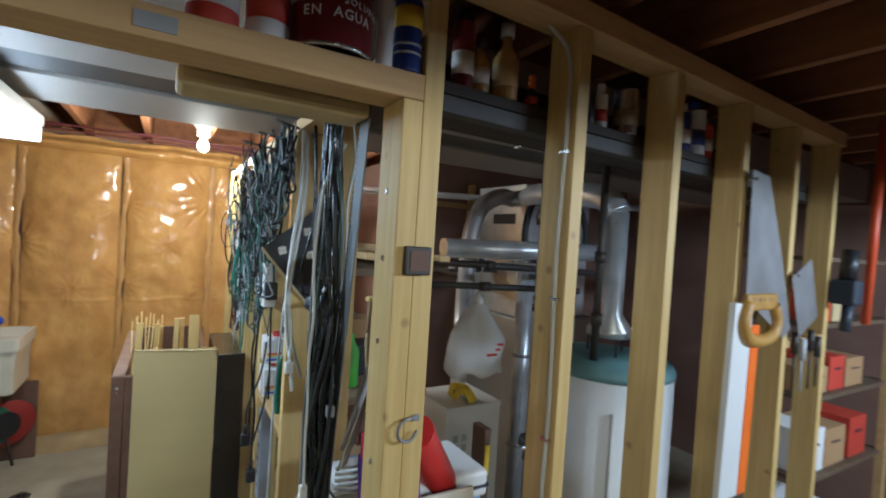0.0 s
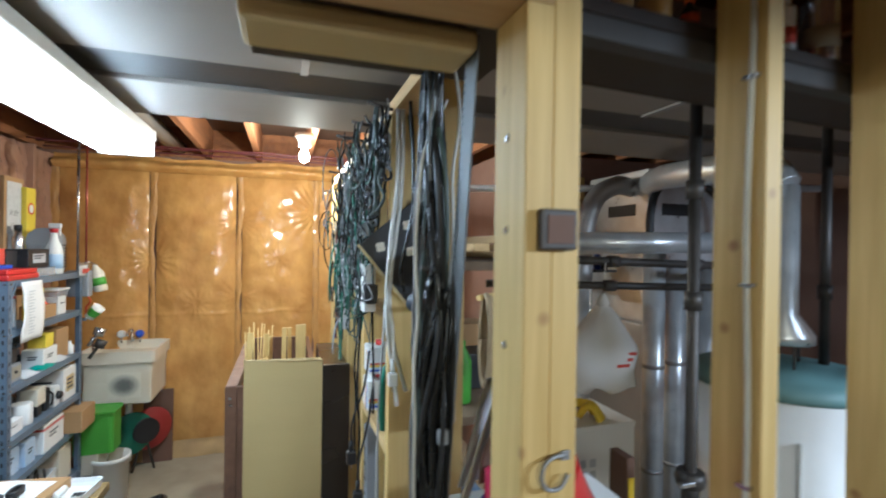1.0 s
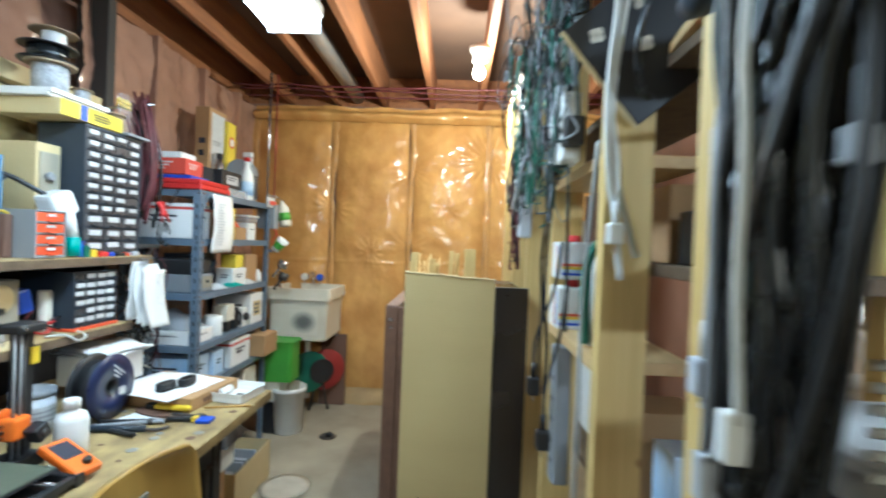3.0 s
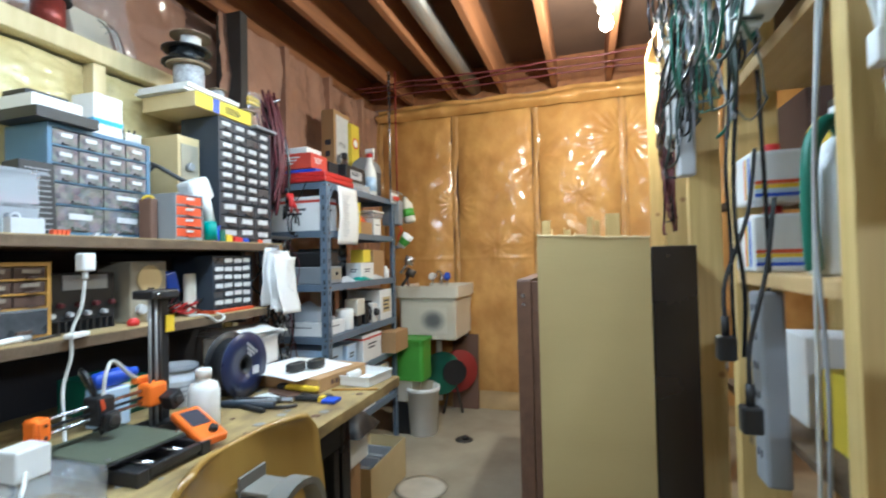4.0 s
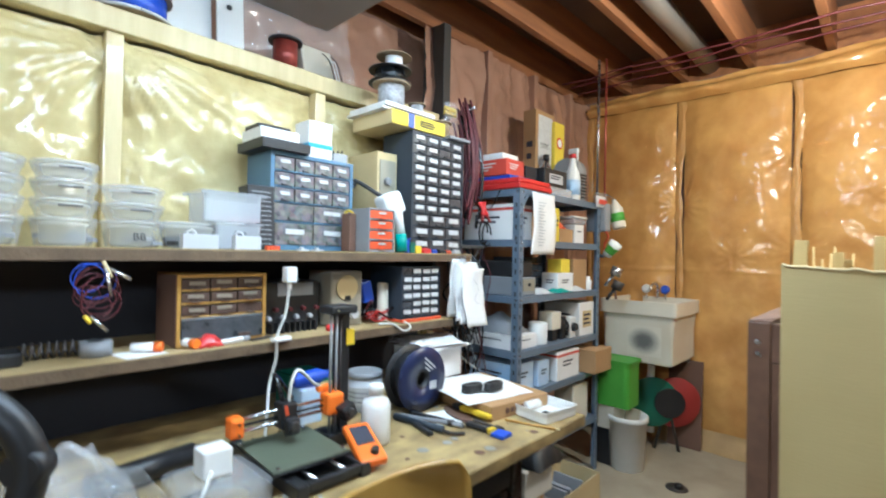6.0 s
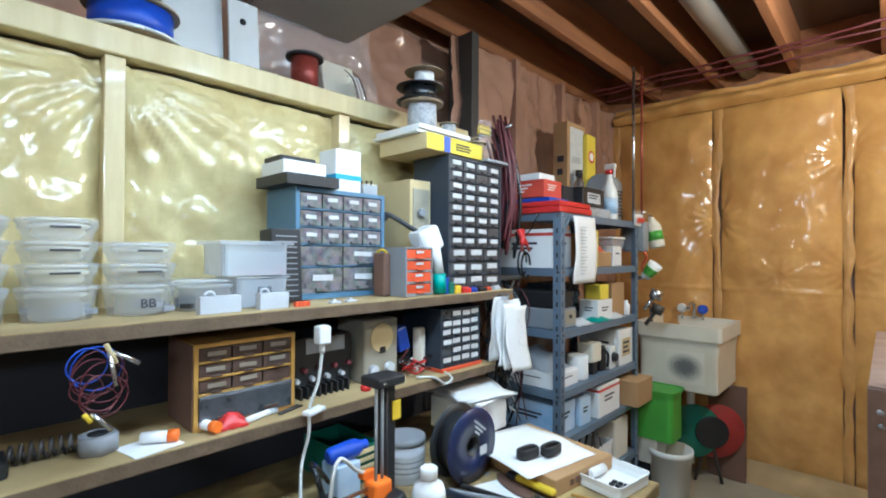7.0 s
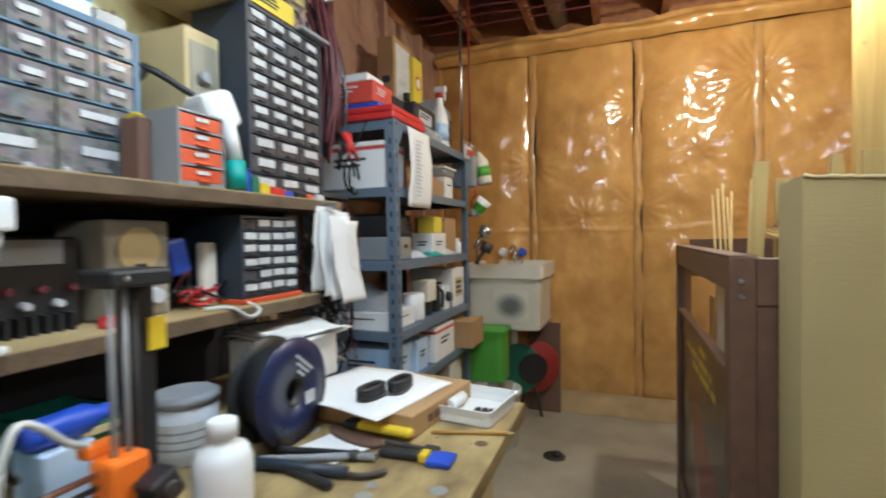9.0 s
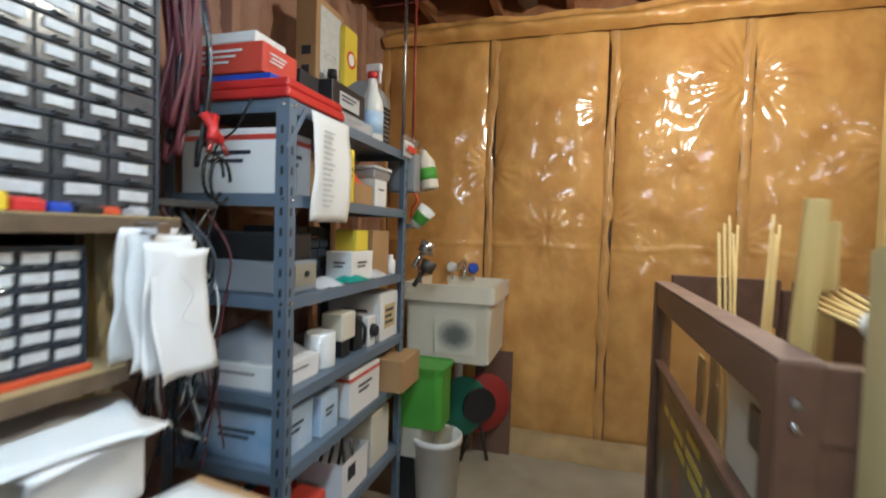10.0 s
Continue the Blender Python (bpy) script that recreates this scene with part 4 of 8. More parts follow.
# things on the lower shelf
mtr = thing("panel_meter", (-1.25, 2.03, 0.9455), "beige panel meter with a dial and two knobs", "meter")
part("case", bx(-1.33, -1.19, 1.97, 2.095, 0.9455, 1.13, 0.006), M_beige, mtr)
part("dial", lathe([(0.042, 0), (0.042, 0.004)], (-1.19, 2.032, 1.075), 24, (1, 0, 0)), M_tan, mtr)
part("window", bx(-1.19, -1.186, 2.022, 2.045, 1.03, 1.048), M_black, mtr)
for y in (2.0, 2.06):
    part("knob", lathe([(0.016, 0), (0.014, 0.014)], (-1.19, y, 0.985), 14, (1, 0, 0)), M_lgrey, mtr)
lab = thing("power_supply", (-1.25, 1.86, 0.9455), "dark bench power supply with red and black posts", "power supply")
part("case", bx(-1.38, -1.22, 1.755, 1.945, 0.9455, 1.10, 0.005), M_black, lab)
part("screen", bx(-1.222, -1.217, 1.80, 1.92, 1.055, 1.095), M_grey, lab)
for k in range(8):
    part("post", lathe([(0.008, 0), (0.006, 0.016)], (-1.22, 1.77 + 0.023 * k, 0.99 + 0.025 * (k % 2)), 10, (1, 0, 0)), M_maroon if k % 2 else M_lgrey, lab)
for k in range(9):
    part("fin", bx(-1.235, -1.19, 1.77 + 0.018 * k, 1.775 + 0.018 * k, 0.9455, 0.975), M_black, lab)
tl_ = thing("test_lead_tangle", (-1.2, 2.155, 0.9455), "tangle of red, black and cream test leads on the shelf", "leads")
random.seed(88)
for k in range(11):
    p_ = [(-1.22 + random.uniform(-0.04, 0.07), 2.115 + random.uniform(0, 0.095), 0.952 + random.uniform(0, 0.075) * (1 - abs(j - 2) / 3)) for j in range(5)]
    part("lead", tube(smooth_line(p_, 5), 0.0028, 5), (M_red, M_cable, M_cablew, M_cable, M_maroon)[k % 5], tl_)
part("cord_loop", tube(smooth_line([(-1.13, 2.12, 0.951), (-1.10, 2.16, 0.95), (-1.088, 2.20, 0.925), (-1.092, 2.235, 0.935), (-1.12, 2.23, 0.951)], 6), 0.0042, 6), M_cablew, tl_)
solo("blue_packet", turned(bx(-1.25, -1.20, 2.12, 2.165, 1.02, 1.095, 0.006), about((-1.22, 2.14, 1.0), rx=14)), M_blue, "blue and black packet on a heap of leads", "packet")
solo("cream_tube", lathe([(0.019, 0), (0.020, 0.004), (0.020, 0.135), (0.016, 0.14)], (-1.20, 2.195, 0.9455), 16), M_cream, "cream cardboard tube standing on the shelf", "tube")
solo("red_nut", lathe([(0.014, 0), (0.016, 0.01), (0.010, 0.02)], (-1.15, 1.945, 0.9455), 12), M_red, "small red plastic cap on the shelf", "cap")
solo("glass_vial", lathe([(0.010, 0), (0.010, 0.03), (0.006, 0.036)], (-1.15, 2.00, 0.9455), 12), M_clear, "small clear vial on the shelf", "vial")
spg = thing("spring_coil", (-1.23, 1.27, 0.9455), "black coil spring tool lying on the shelf", "tool")
part("coil", tube([(-1.22 + 0.016 * math.cos(a * 0.9), 1.22 + 0.002 * a, 0.9645 + 0.016 * math.sin(a * 0.9)) for a in range(50)], 0.0035, 5), M_iron, spg)
part("block", bx(-1.24, -1.16, 1.17, 1.218, 0.9455, 0.975, 0.006), M_black, spg)
nut = thing("hex_nut", (-1.19, 1.345, 0.9455), "large grey hexagon nut", "nut")
part("body", lathe([(0.034, 0), (0.034, 0.034)], (-1.19, 1.345, 0.9455), 6), M_grey, nut)
part("bore", lathe([(0.017, 0), (0.017, 0.002)], (-1.19, 1.345, 0.9795), 16), M_black, nut)
note = thing("white_card", (-1.15, 1.42, 0.9455), "white card under a syringe on the shelf edge", "card")
part("card", turned(bx(-1.19, -1.105, 1.375, 1.465, 0.9458, 0.947), about((-1.15, 1.42, 0.946), rz=12)), M_paper, note)


def glue(y, rz, label):
    g = thing("glue_stick", (-1.15, y, 0.965), label, "glue stick", "glue sticks")
    d = Vector((math.cos(radians(rz)), math.sin(radians(rz)), 0))
    p = Vector((-1.15, y, 0.9595))
    part("barrel", rod(p - d * 0.030, p + d * 0.018, 0.011, 14), M_paper, g)
    part("cap", rod(p + d * 0.018, p + d * 0.036, 0.012, 14), M_orange, g, "orange cap")
    return g


glue(1.435, 60, "white glue stick with an orange cap on a card")
glue(1.525, 20, "white and orange glue stick lying on the shelf")
solo("red_white_rag", sheet(lambda u, v: (-1.17 + 0.05 * u, 1.545 + 0.06 * v, 0.9465 + 0.03 * math.sin(math.pi * u) * (0.4 + 0.6 * math.sin(math.pi * v)) + 0.004 * wob(u, v, 2, 6)), 8, 8, 0.002), M_red, "crumpled red wrapper on the shelf", "wrapper")
mk = thing("marker_pen", (-1.14, 1.63, 0.95), "white marker pen lying on the shelf", "pen")
part("barrel", rod((-1.13, 1.60, 0.953), (-1.15, 1.665, 0.953), 0.007, 10), M_paper, mk)
part("cap", rod((-1.15, 1.665, 0.953), (-1.155, 1.685, 0.953), 0.0075, 10), M_lgrey, mk)
solo("dark_tweezers", join(rod((-1.13, 1.68, 0.949), (-1.15, 1.75, 0.949), 0.003, 6), rod((-1.135, 1.68, 0.949), (-1.16, 1.745, 0.949), 0.003, 6)), M_iron, "dark tweezers on the shelf", "tweezers")
cabl = thing("white_charger", (-1.10, 1.766, 1.124), "white plug and cord hanging from the shelf edge", "charger")
part("plug", bx(-1.105, -1.075, 1.752, 1.785, 1.105, 1.15, 0.005), M_white, cabl)
part("collar", rod((-1.088, 1.766, 1.085), (-1.09, 1.768, 1.106), 0.007, 10), M_white, cabl)
part("cord", tube(smooth_line([(-1.088, 1.766, 1.09), (-1.085, 1.755, 1.02), (-1.09, 1.735, 0.96), (-1.085, 1.73, 0.90), (-1.09, 1.715, 0.83), (-1.05, 1.69, 0.76), (-1.0, 1.66, 0.715)], 6), 0.004), M_cablew, cabl)
part("tie", turned(bx(-1.10, -1.075, 1.715, 1.775, 0.945, 0.957, 0.004), about((-1.09, 1.745, 0.95), rz=20)), M_white, cabl)
hw = thing("hanging_clip_leads", (-1.09, 1.33, 1.16), "coiled red and blue clip leads hanging from the shelf", "leads")
random.seed(9)
for k in range(9):
    r = random.uniform(0.02, 0.04)
    c = Vector((-1.09 + random.uniform(-0.008, 0.008), 1.325 + random.uniform(-0.02, 0.02), 1.13 - 0.008 * k))
    part("loop", tube([c + Vector((0.004 * math.sin(3 * a), r * math.cos(a), r * math.sin(a))) for a in [i * math.pi / 9 for i in range(19)]], 0.0014, 5), M_blue if k < 2 else M_maroon, hw)
for (p, q, m) in (((-1.085, 1.345, 1.15), (-1.08, 1.385, 1.125), M_steel), ((-1.085, 1.34, 1.15), (-1.08, 1.35, 1.09), M_steel), ((-1.085, 1.315, 1.05), (-1.08, 1.345, 1.015), M_steel), ((-1.085, 1.335, 1.165), (-1.083, 1.35, 1.13), M_tan), ((-1.085, 1.305, 1.05), (-1.083, 1.315, 1.035), M_yellow)):
    part("probe", rod(p, q, 0.004, 8), m, hw)
hp = thing("hanging_papers", (-1.07, 2.50, 1.16), "crumpled white papers clipped to the shelf end", "papers")
for k in range(4):
    part("page", sheet(lambda u, v, k=k: (-1.085 + 0.012 * k + 0.018 * wob(u + k, v, 3, 2.2) + 0.02 * (1 - v) * (k - 1.5) * 0.4, 2.435 + 0.125 * u + 0.012 * k + 0.012 * wob(v + k, u, 5, 3), 1.175 - 0.225 * (1 - v) - 0.012 * k), 8, 14, 0.0008), M_paper, hp)
part("clip", bx(-1.098, -1.045, 2.475, 2.50, 1.165, 1.185, 0.002), M_steel, hp)
part("pencil_sketch", tube(smooth_line([(-1.028, 2.50, 1.10), (-1.026, 2.53, 1.06), (-1.030, 2.51, 1.02), (-1.030, 2.545, 1.00)], 4), 0.0008, 4), M_lgrey, hp)


# ---- things on the bench ----
pr = thing("desktop_printer", (-0.93, 1.66, 0.70), "small black and orange desktop 3D printer on the bench", "3D printer")
for y0_, y1_ in ((1.585, 1.612), (1.738, 1.765)):
    part("base_rail", bx(-1.03, -0.705, y0_, y1_, 0.7005, 0.730, 0.003), M_black, pr)
part("base_plate", bx(-1.02, -0.715, 1.612, 1.738, 0.7005, 0.712, 0.002), M_black, pr)
part("front_bar", bx(-0.722, -0.706, 1.612, 1.738, 0.712, 0.730, 0.003), M_black, pr)
for y in (1.64, 1.71):
    part("bed_rod", rod((-1.02, y, 0.722), (-0.72, y, 0.722), 0.005, 8), M_steel, pr)
part("bed_carriage", bx(-0.93, -0.77, 1.60, 1.70, 0.7285, 0.742, 0.003), M_black, pr)
part("heater_plate", turned(bx(-0.955, -0.750, 1.562, 1.742, 0.7425, 0.747, 0.002), about((-0.85, 1.65, 0.75), rz=-3)), M_black, pr)
part("bed", turned(bx(-0.952, -0.752, 1.565, 1.739, 0.7475, 0.751, 0.001), about((-0.85, 1.65, 0.75), rz=-3)), M_bedgreen, pr, "olive print bed")
for x, y in ((-0.765, 1.575), (-0.765, 1.73), (-0.94, 1.575), (-0.94, 1.73)):
    part("bed_screw", lathe([(0.005, 0), (0.004, 0.003)], (x, y, 0.7512), 8), M_steel, pr)
for y in (1.782, 1.799):
    part("z_rod", rod((-0.90, y, 0.733), (-0.90, y, 1.035), 0.0036, 8), M_saw, pr)
part("lead_screw", rod((-0.905, 1.815, 0.733), (-0.905, 1.815, 1.035), 0.0030, 8), M_iron, pr)
part("column", bx(-0.955, -0.915, 1.824, 1.850, 0.7005, 1.035, 0.003), M_black, pr)
part("column_foot", bx(-0.955, -0.88, 1.770, 1.850, 0.7005, 0.734, 0.004), M_black, pr)
part("column_cap", bx(-0.945, -0.882, 1.772, 1.852, 1.034, 1.056, 0.005), M_black, pr)
part("cap_screw", lathe([(0.004, 0), (0.003, 0.003)], (-0.882, 1.79, 1.045), 8, (1, 0, 0)), M_steel, pr)
part("yellow_tag", bx(-0.9145, -0.911, 1.838, 1.862, 0.948, 0.990), M_yellow, pr)
x_end = part("x_end", join(bx(-0.928, -0.892, 1.532, 1.562, 0.782, 0.828, 0.006), bx(-0.891, -0.886, 1.537, 1.557, 0.788, 0.822, 0.002)), M_orange, pr, "orange x-axis end")
for z in (0.793, 0.816):
    part("screw", lathe([(0.003, 0), (0.003, 0.002)], (-0.886, 1.547, z), 8, (1, 0, 0)), M_black, x_end)
part("x_end", join(bx(-0.925, -0.882, 1.766, 1.815, 0.782, 0.836, 0.007), bx(-0.935, -0.915, 1.76, 1.80, 0.836, 0.852, 0.004)), M_orange, pr, "orange x-axis carriage")
part("motor", turned(bx(-0.881, -0.845, 1.790, 1.828, 0.775, 0.813, 0.005), about((-0.86, 1.809, 0.794), rx=24)), M_black, pr)
part("motor_boss", lathe([(0.011, 0), (0.008, 0.005)], (-0.8445, 1.809, 0.794), 12, (1, 0, 0)), M_iron, pr)
for z in (0.792, 0.820):
    part("x_rod", rod((-0.91, 1.56, z), (-0.91, 1.768, z), 0.0042, 8), M_steel, pr)
part("print_head", join(bx(-0.93, -0.885, 1.645, 1.685, 0.778, 0.838, 0.005), bx(-0.886, -0.862, 1.648, 1.682, 0.768, 0.808, 0.008), lathe([(0.009, 0), (0.002, 0.016)], (-0.90, 1.665, 0.772), 10, (0, 0, -1))), M_black, pr)
part("head_fan", lathe([(0.013, 0), (0.011, 0.004), (0.005, 0.002)], (-0.8615, 1.665, 0.789), 14, (1, 0, 0)), M_iron, pr)
part("head_label", turned(bx(-0.884, -0.8825, 1.652, 1.660, 0.812, 0.835), about((-0.883, 1.656, 0.82), rx=12)), M_redor, pr)
part("feed_tube", tube(smooth_line([(-0.905, 1.672, 0.836), (-0.905, 1.678, 0.88), (-0.91, 1.695, 0.905), (-0.915, 1.718, 0.892), (-0.92, 1.745, 0.865), (-0.925, 1.772, 0.848)], 6), 0.0042), M_cablew, pr)
part("cable", tube(smooth_line([(-0.915, 1.662, 0.836), (-0.925, 1.655, 0.875), (-0.955, 1.66, 0.892), (-1.0, 1.70, 0.86), (-1.03, 1.75, 0.80)], 6), 0.0058), M_cable, pr)
part("belt", bx(-0.9085, -0.9055, 1.562, 1.767, 0.803, 0.809), M_black, pr)
lcd_tilt = about((-0.762, 1.788, 0.744), ry=20, rz=-14)
lcd = part("screen_box", turned(bx(-0.828, -0.698, 1.755, 1.821, 0.733, 0.754, 0.006), lcd_tilt), M_orange, pr, "orange control box")
part("display", turned(bx(-0.812, -0.752, 1.766, 1.810, 0.7542, 0.7552), lcd_tilt), M_ink, lcd)
part("dial_knob", turned(lathe([(0.010, 0), (0.009, 0.011)], (-0.722, 1.796, 0.7545), 14), lcd_tilt), M_black, lcd)
part("stand", bx(-0.79, -0.745, 1.768, 1.805, 0.7005, 0.722, 0.002), M_orange, lcd)
bcl = thing("blue_clamp", (-1.1, 1.84, 0.70), "bright blue plastic bottle lying on a pale box behind the printer", "bottle")
part("bottle_body", lathe([(0.014, 0), (0.021, 0.008), (0.022, 0.08), (0.012, 0.098), (0.012, 0.112)], (-1.10, 1.79, 0.823), 16, (0.1, 1, 0.06)), M_blue, bcl)
part("support_box", bx(-1.14, -1.07, 1.80, 1.87, 0.7005, 0.801, 0.004), M_skyblue, bcl, "pale blue box")
bot = thing("white_bottle", (-0.842, 1.885, 0.70), "white plastic bottle with a white screw cap", "bottle")
part("bottle_body", lathe([(0.035, 0), (0.038, 0.006), (0.038, 0.095), (0.032, 0.112), (0.017, 0.120), (0.016, 0.126)], (-0.842, 1.885, 0.7005), 20), M_white, bot)
part("cap", lathe([(0.0195, 0), (0.0195, 0.022), (0.017, 0.024)], (-0.842, 1.885, 0.8265), 18), M_white, bot)
fs = thing("filament_spool", (-0.957, 2.135, 0.70), "dark blue filament spool standing on edge", "spool")
for x, m in ((-0.990, M_black), (-0.928, M_spoolblue)):
    part("flange", join(lathe([(0.030, 0), (0.100, 0.0), (0.101, 0.002), (0.100, 0.005), (0.030, 0.005), (0.030, 0)], (x, 2.135, 0.8015), 36, (1, 0, 0), cap=False)), m, fs)
part("winding", lathe([(0.026, 0), (0.080, 0.0), (0.080, 0.056), (0.026, 0.056), (0.026, 0)], (-0.985, 2.135, 0.8015), 30, (1, 0, 0), cap=False), M_black, fs)
part("hub", lathe([(0.031, 0), (0.024, 0), (0.024, 0.066), (0.031, 0.066)], (-0.989, 2.135, 0.8015), 24, (1, 0, 0), cap=False), M_black, fs)
part("sticker", bx(-0.9225, -0.9218, 2.165, 2.195, 0.765, 0.79), M_label, fs)
for k in range(3):
    part("print", turned(bx(-0.9225, -0.9218, 2.10 + 0.01 * k, 2.16 - 0.008 * k, 0.855 - 0.011 * k, 0.861 - 0.011 * k), about((-0.92, 2.135, 0.8015), rx=-38)), M_lgrey, fs)
wpt = thing("wipe_canister", (-1.08, 2.03, 0.70), "pale grey canister with a printed band behind the filament spool", "canister")
part("canister_body", lathe([(0.052, 0), (0.054, 0.004), (0.054, 0.10)], (-1.08, 2.03, 0.7005), 24), M_lgrey, wpt)
part("lid", lathe([(0.056, 0), (0.056, 0.016), (0.050, 0.019)], (-1.08, 2.03, 0.801), 24), M_grey, wpt)
part("printed_band", lathe([(0.0546, 0.02), (0.0546, 0.075)], (-1.08, 2.03, 0.7005), 24, cap=False), M_label, wpt)
for k in range(3):
    part("print", lathe([(0.0549, 0.03 + 0.014 * k), (0.0549, 0.034 + 0.014 * k)], (-1.08, 2.03, 0.7005), 24, cap=False), M_grey, wpt)
dk = thing("green_drawer_tray", (-1.22, 1.95, 0.70), "green tray of wooden pieces under the shelf", "tray")
part("shell", open_box(-1.33, -1.14, 1.86, 1.98, 0.7005, 0.80, 0.005), M_dgreen, dk)
for k in range(4):
    part("slat", bx(-1.139, -1.132, 1.87, 1.97, 0.715 + 0.022 * k, 0.725 + 0.022 * k), M_tan, dk)
cube = thing("white_power_cube", (-0.81, 1.45, 0.775), "white cube power adapter on an upturned clear tub", "adapter")
part("cube", bx(-0.836, -0.784, 1.437, 1.492, 0.765, 0.817, 0.004), M_white, cube)
part("cord", tube(smooth_line([(-0.784, 1.452, 0.78), (-0.75, 1.425, 0.76), (-0.745, 1.40, 0.72), (-0.76, 1.385, 0.706), (-0.82, 1.36, 0.705)], 6), 0.004), M_cablew, cube)
cu_ = thing("clear_tub_upturned", (-0.79, 1.465, 0.70), "upturned clear plastic tub on the bench", "tub")
part("tub_body", turned(open_box(-0.885, -0.70, 1.385, 1.545, 0.7005, 0.764, 0.003, 0.018, 0.03), about((-0.7925, 1.465, 0.73225), rx=180)), M_clear, cu_)
part("rim", tube([(-0.7925 + 0.094 * math.cos(t_) * min(1, 0.8 + 0.28 * abs(math.sin(2 * t_))), 1.465 + 0.082 * math.sin(t_) * min(1, 0.8 + 0.28 * abs(math.sin(2 * t_))), 0.7045) for t_ in [k * math.pi / 20 for k in range(41)]], 0.0035, 6), M_clear, cu_)
ct = thing("clear_tub_full", (-0.80, 1.28, 0.70), "clear tub of black cables and clamps on the bench", "tub")
part("tub_body", open_box(-0.89, -0.69, 1.20, 1.36, 0.7005, 0.79, 0.003, 0.014, 0.025), M_clear, ct)
random.seed(21)
for k in range(7):
    p = [(-0.85 + random.uniform(0, 0.13), 1.23 + random.uniform(0, 0.10), 0.712 + 0.012 * k + random.uniform(0, 0.01)) for _ in range(5)]
    part("cable", tube(smooth_line(p, 5), 0.005), M_cable, ct)
solo("crumpled_bag", sheet(lambda u, v: (-1.02 + 0.17 * u, 1.13 + 0.24 * v, 0.702 + 0.13 * math.sin(math.pi * u) * math.sin(math.pi * v) + 0.05 * abs(wob(u, v, 3, 4)) + 0.022 * wob(u, v, 8, 12)), 34, 34), M_crumple, "crumpled clear plastic bag on the bench", "plastic bag")
# stands for a black chair arm; the base and joint are added
arm = thing("black_jointed_arm", (-0.62, 1.15, 0.70), "black jointed arm at the bench end, standing for a chair arm", "desk lamp")
part("arm", tube(smooth_line([(-0.63, 1.145, 0.715), (-0.615, 1.155, 0.78), (-0.61, 1.163, 0.86), (-0.605, 1.178, 0.935), (-0.62, 1.150, 1.00), (-0.68, 1.06, 1.07), (-0.78, 0.94, 1.12)], 6), 0.019, 12), M_black, arm)
part("joint", lathe([(0.020, -0.016), (0.024, -0.012), (0.024, 0.012), (0.020, 0.016)], (-0.605, 1.176, 0.935), 16, (0.8, -0.6, 0)), M_black, arm)
part("base", lathe([(0.05, 0), (0.05, 0.015), (0.02, 0.025)], (-0.63, 1.145, 0.7005), 20), M_black, arm)
part("cord", tube(smooth_line([(-0.60, 1.14, 0.90), (-0.595, 1.16, 0.82), (-0.585, 1.19, 0.74), (-0.60, 1.21, 0.706), (-0.66, 1.19, 0.704)], 6), 0.004, 8), M_cable, arm)

bt_ = thing("black_hand_tool", (-0.98, 1.42, 0.70), "long black hand tool lying on the bench", "tool")
part("barrel", rod((-0.985, 1.30, 0.728), (-1.02, 1.50, 0.728), 0.026, 16), M_black, bt_)
part("nose", rod((-1.02, 1.50, 0.728), (-1.03, 1.56, 0.726), 0.018, 14, 0.012), M_iron, bt_)
part("grip", rod((-0.99, 1.33, 0.722), (-0.905, 1.285, 0.718), 0.017, 12), M_black, bt_)
part("cord", tube(smooth_line([(-0.905, 1.285, 0.718), (-0.86, 1.38, 0.705), (-0.90, 1.50, 0.704), (-1.0, 1.54, 0.704)], 6), 0.0035, 6), M_cable, bt_)

# far end of the bench: carton with a drawing, trays and tools
pbx = thing("flat_carton", (-0.85, 2.36, 0.70), "flat cardboard box lying on the bench", "carton")
part("carton", turned(bx(-1.02, -0.70, 2.24, 2.50, 0.7005, 0.745, 0.003), about((-0.86, 2.36, 0.72), rz=-8)), M_card2, pbx)
part("print", turned(join(*[bx(-0.699, -0.698, 2.30 + 0.022 * k, 2.315 + 0.022 * k, 0.715, 0.730) for k in range(5)]), about((-0.86, 2.36, 0.72), rz=-8)), M_darkcard, pbx)
solo("drawing_sheet", turned(sheet(lambda u, v: (-1.03 + 0.29 * u, 2.20 + 0.27 * v, 0.7475 + 0.006 * math.sin(math.pi * u) + 0.004 * wob(u, v, 1, 3)), 10, 10, 0.0008), about((-0.88, 2.33, 0.75), rz=-12)), M_paper, "white sheet of paper lying on a carton", "paper sheet")
for (x, y, rz) in ((-0.835, 2.27, 20), (-0.80, 2.335, 25)):
    tp = thing("black_ring_part", (x, y, 0.755), "black rounded plastic ring on white paper", "plastic ring", "black rings")
    pts = [(x + 0.032 * math.cos(a) * abs(math.cos(a)) ** -0.35, y + 0.014 * math.sin(a) * abs(math.sin(a) + 1e-4) ** -0.35, 0.7615) for a in [0.01 + k * math.pi / 12 for k in range(25)]]
    part("ring", turned(join(tube(pts, 0.006, 8), tube([(p[0], p[1], p[2] + 0.008) for p in pts], 0.006, 8), tube([(p[0], p[1], p[2] + 0.015) for p in pts], 0.006, 8)), about((x, y, 0.76), rz=rz + 60)), M_black, tp)
wt = thing("white_parts_tray", (-0.64, 2.41, 0.70), "white plastic tray holding small black parts", "tray")
part("tray_body", turned(open_box(-0.73, -0.575, 2.315, 2.475, 0.7005, 0.735, 0.004, 0.008, 0.015), about((-0.65, 2.4, 0.7), rz=-8)), M_white, wt)
part("tube_piece", rod((-0.695, 2.36, 0.722), (-0.685, 2.425, 0.722), 0.013, 12), M_white, wt)
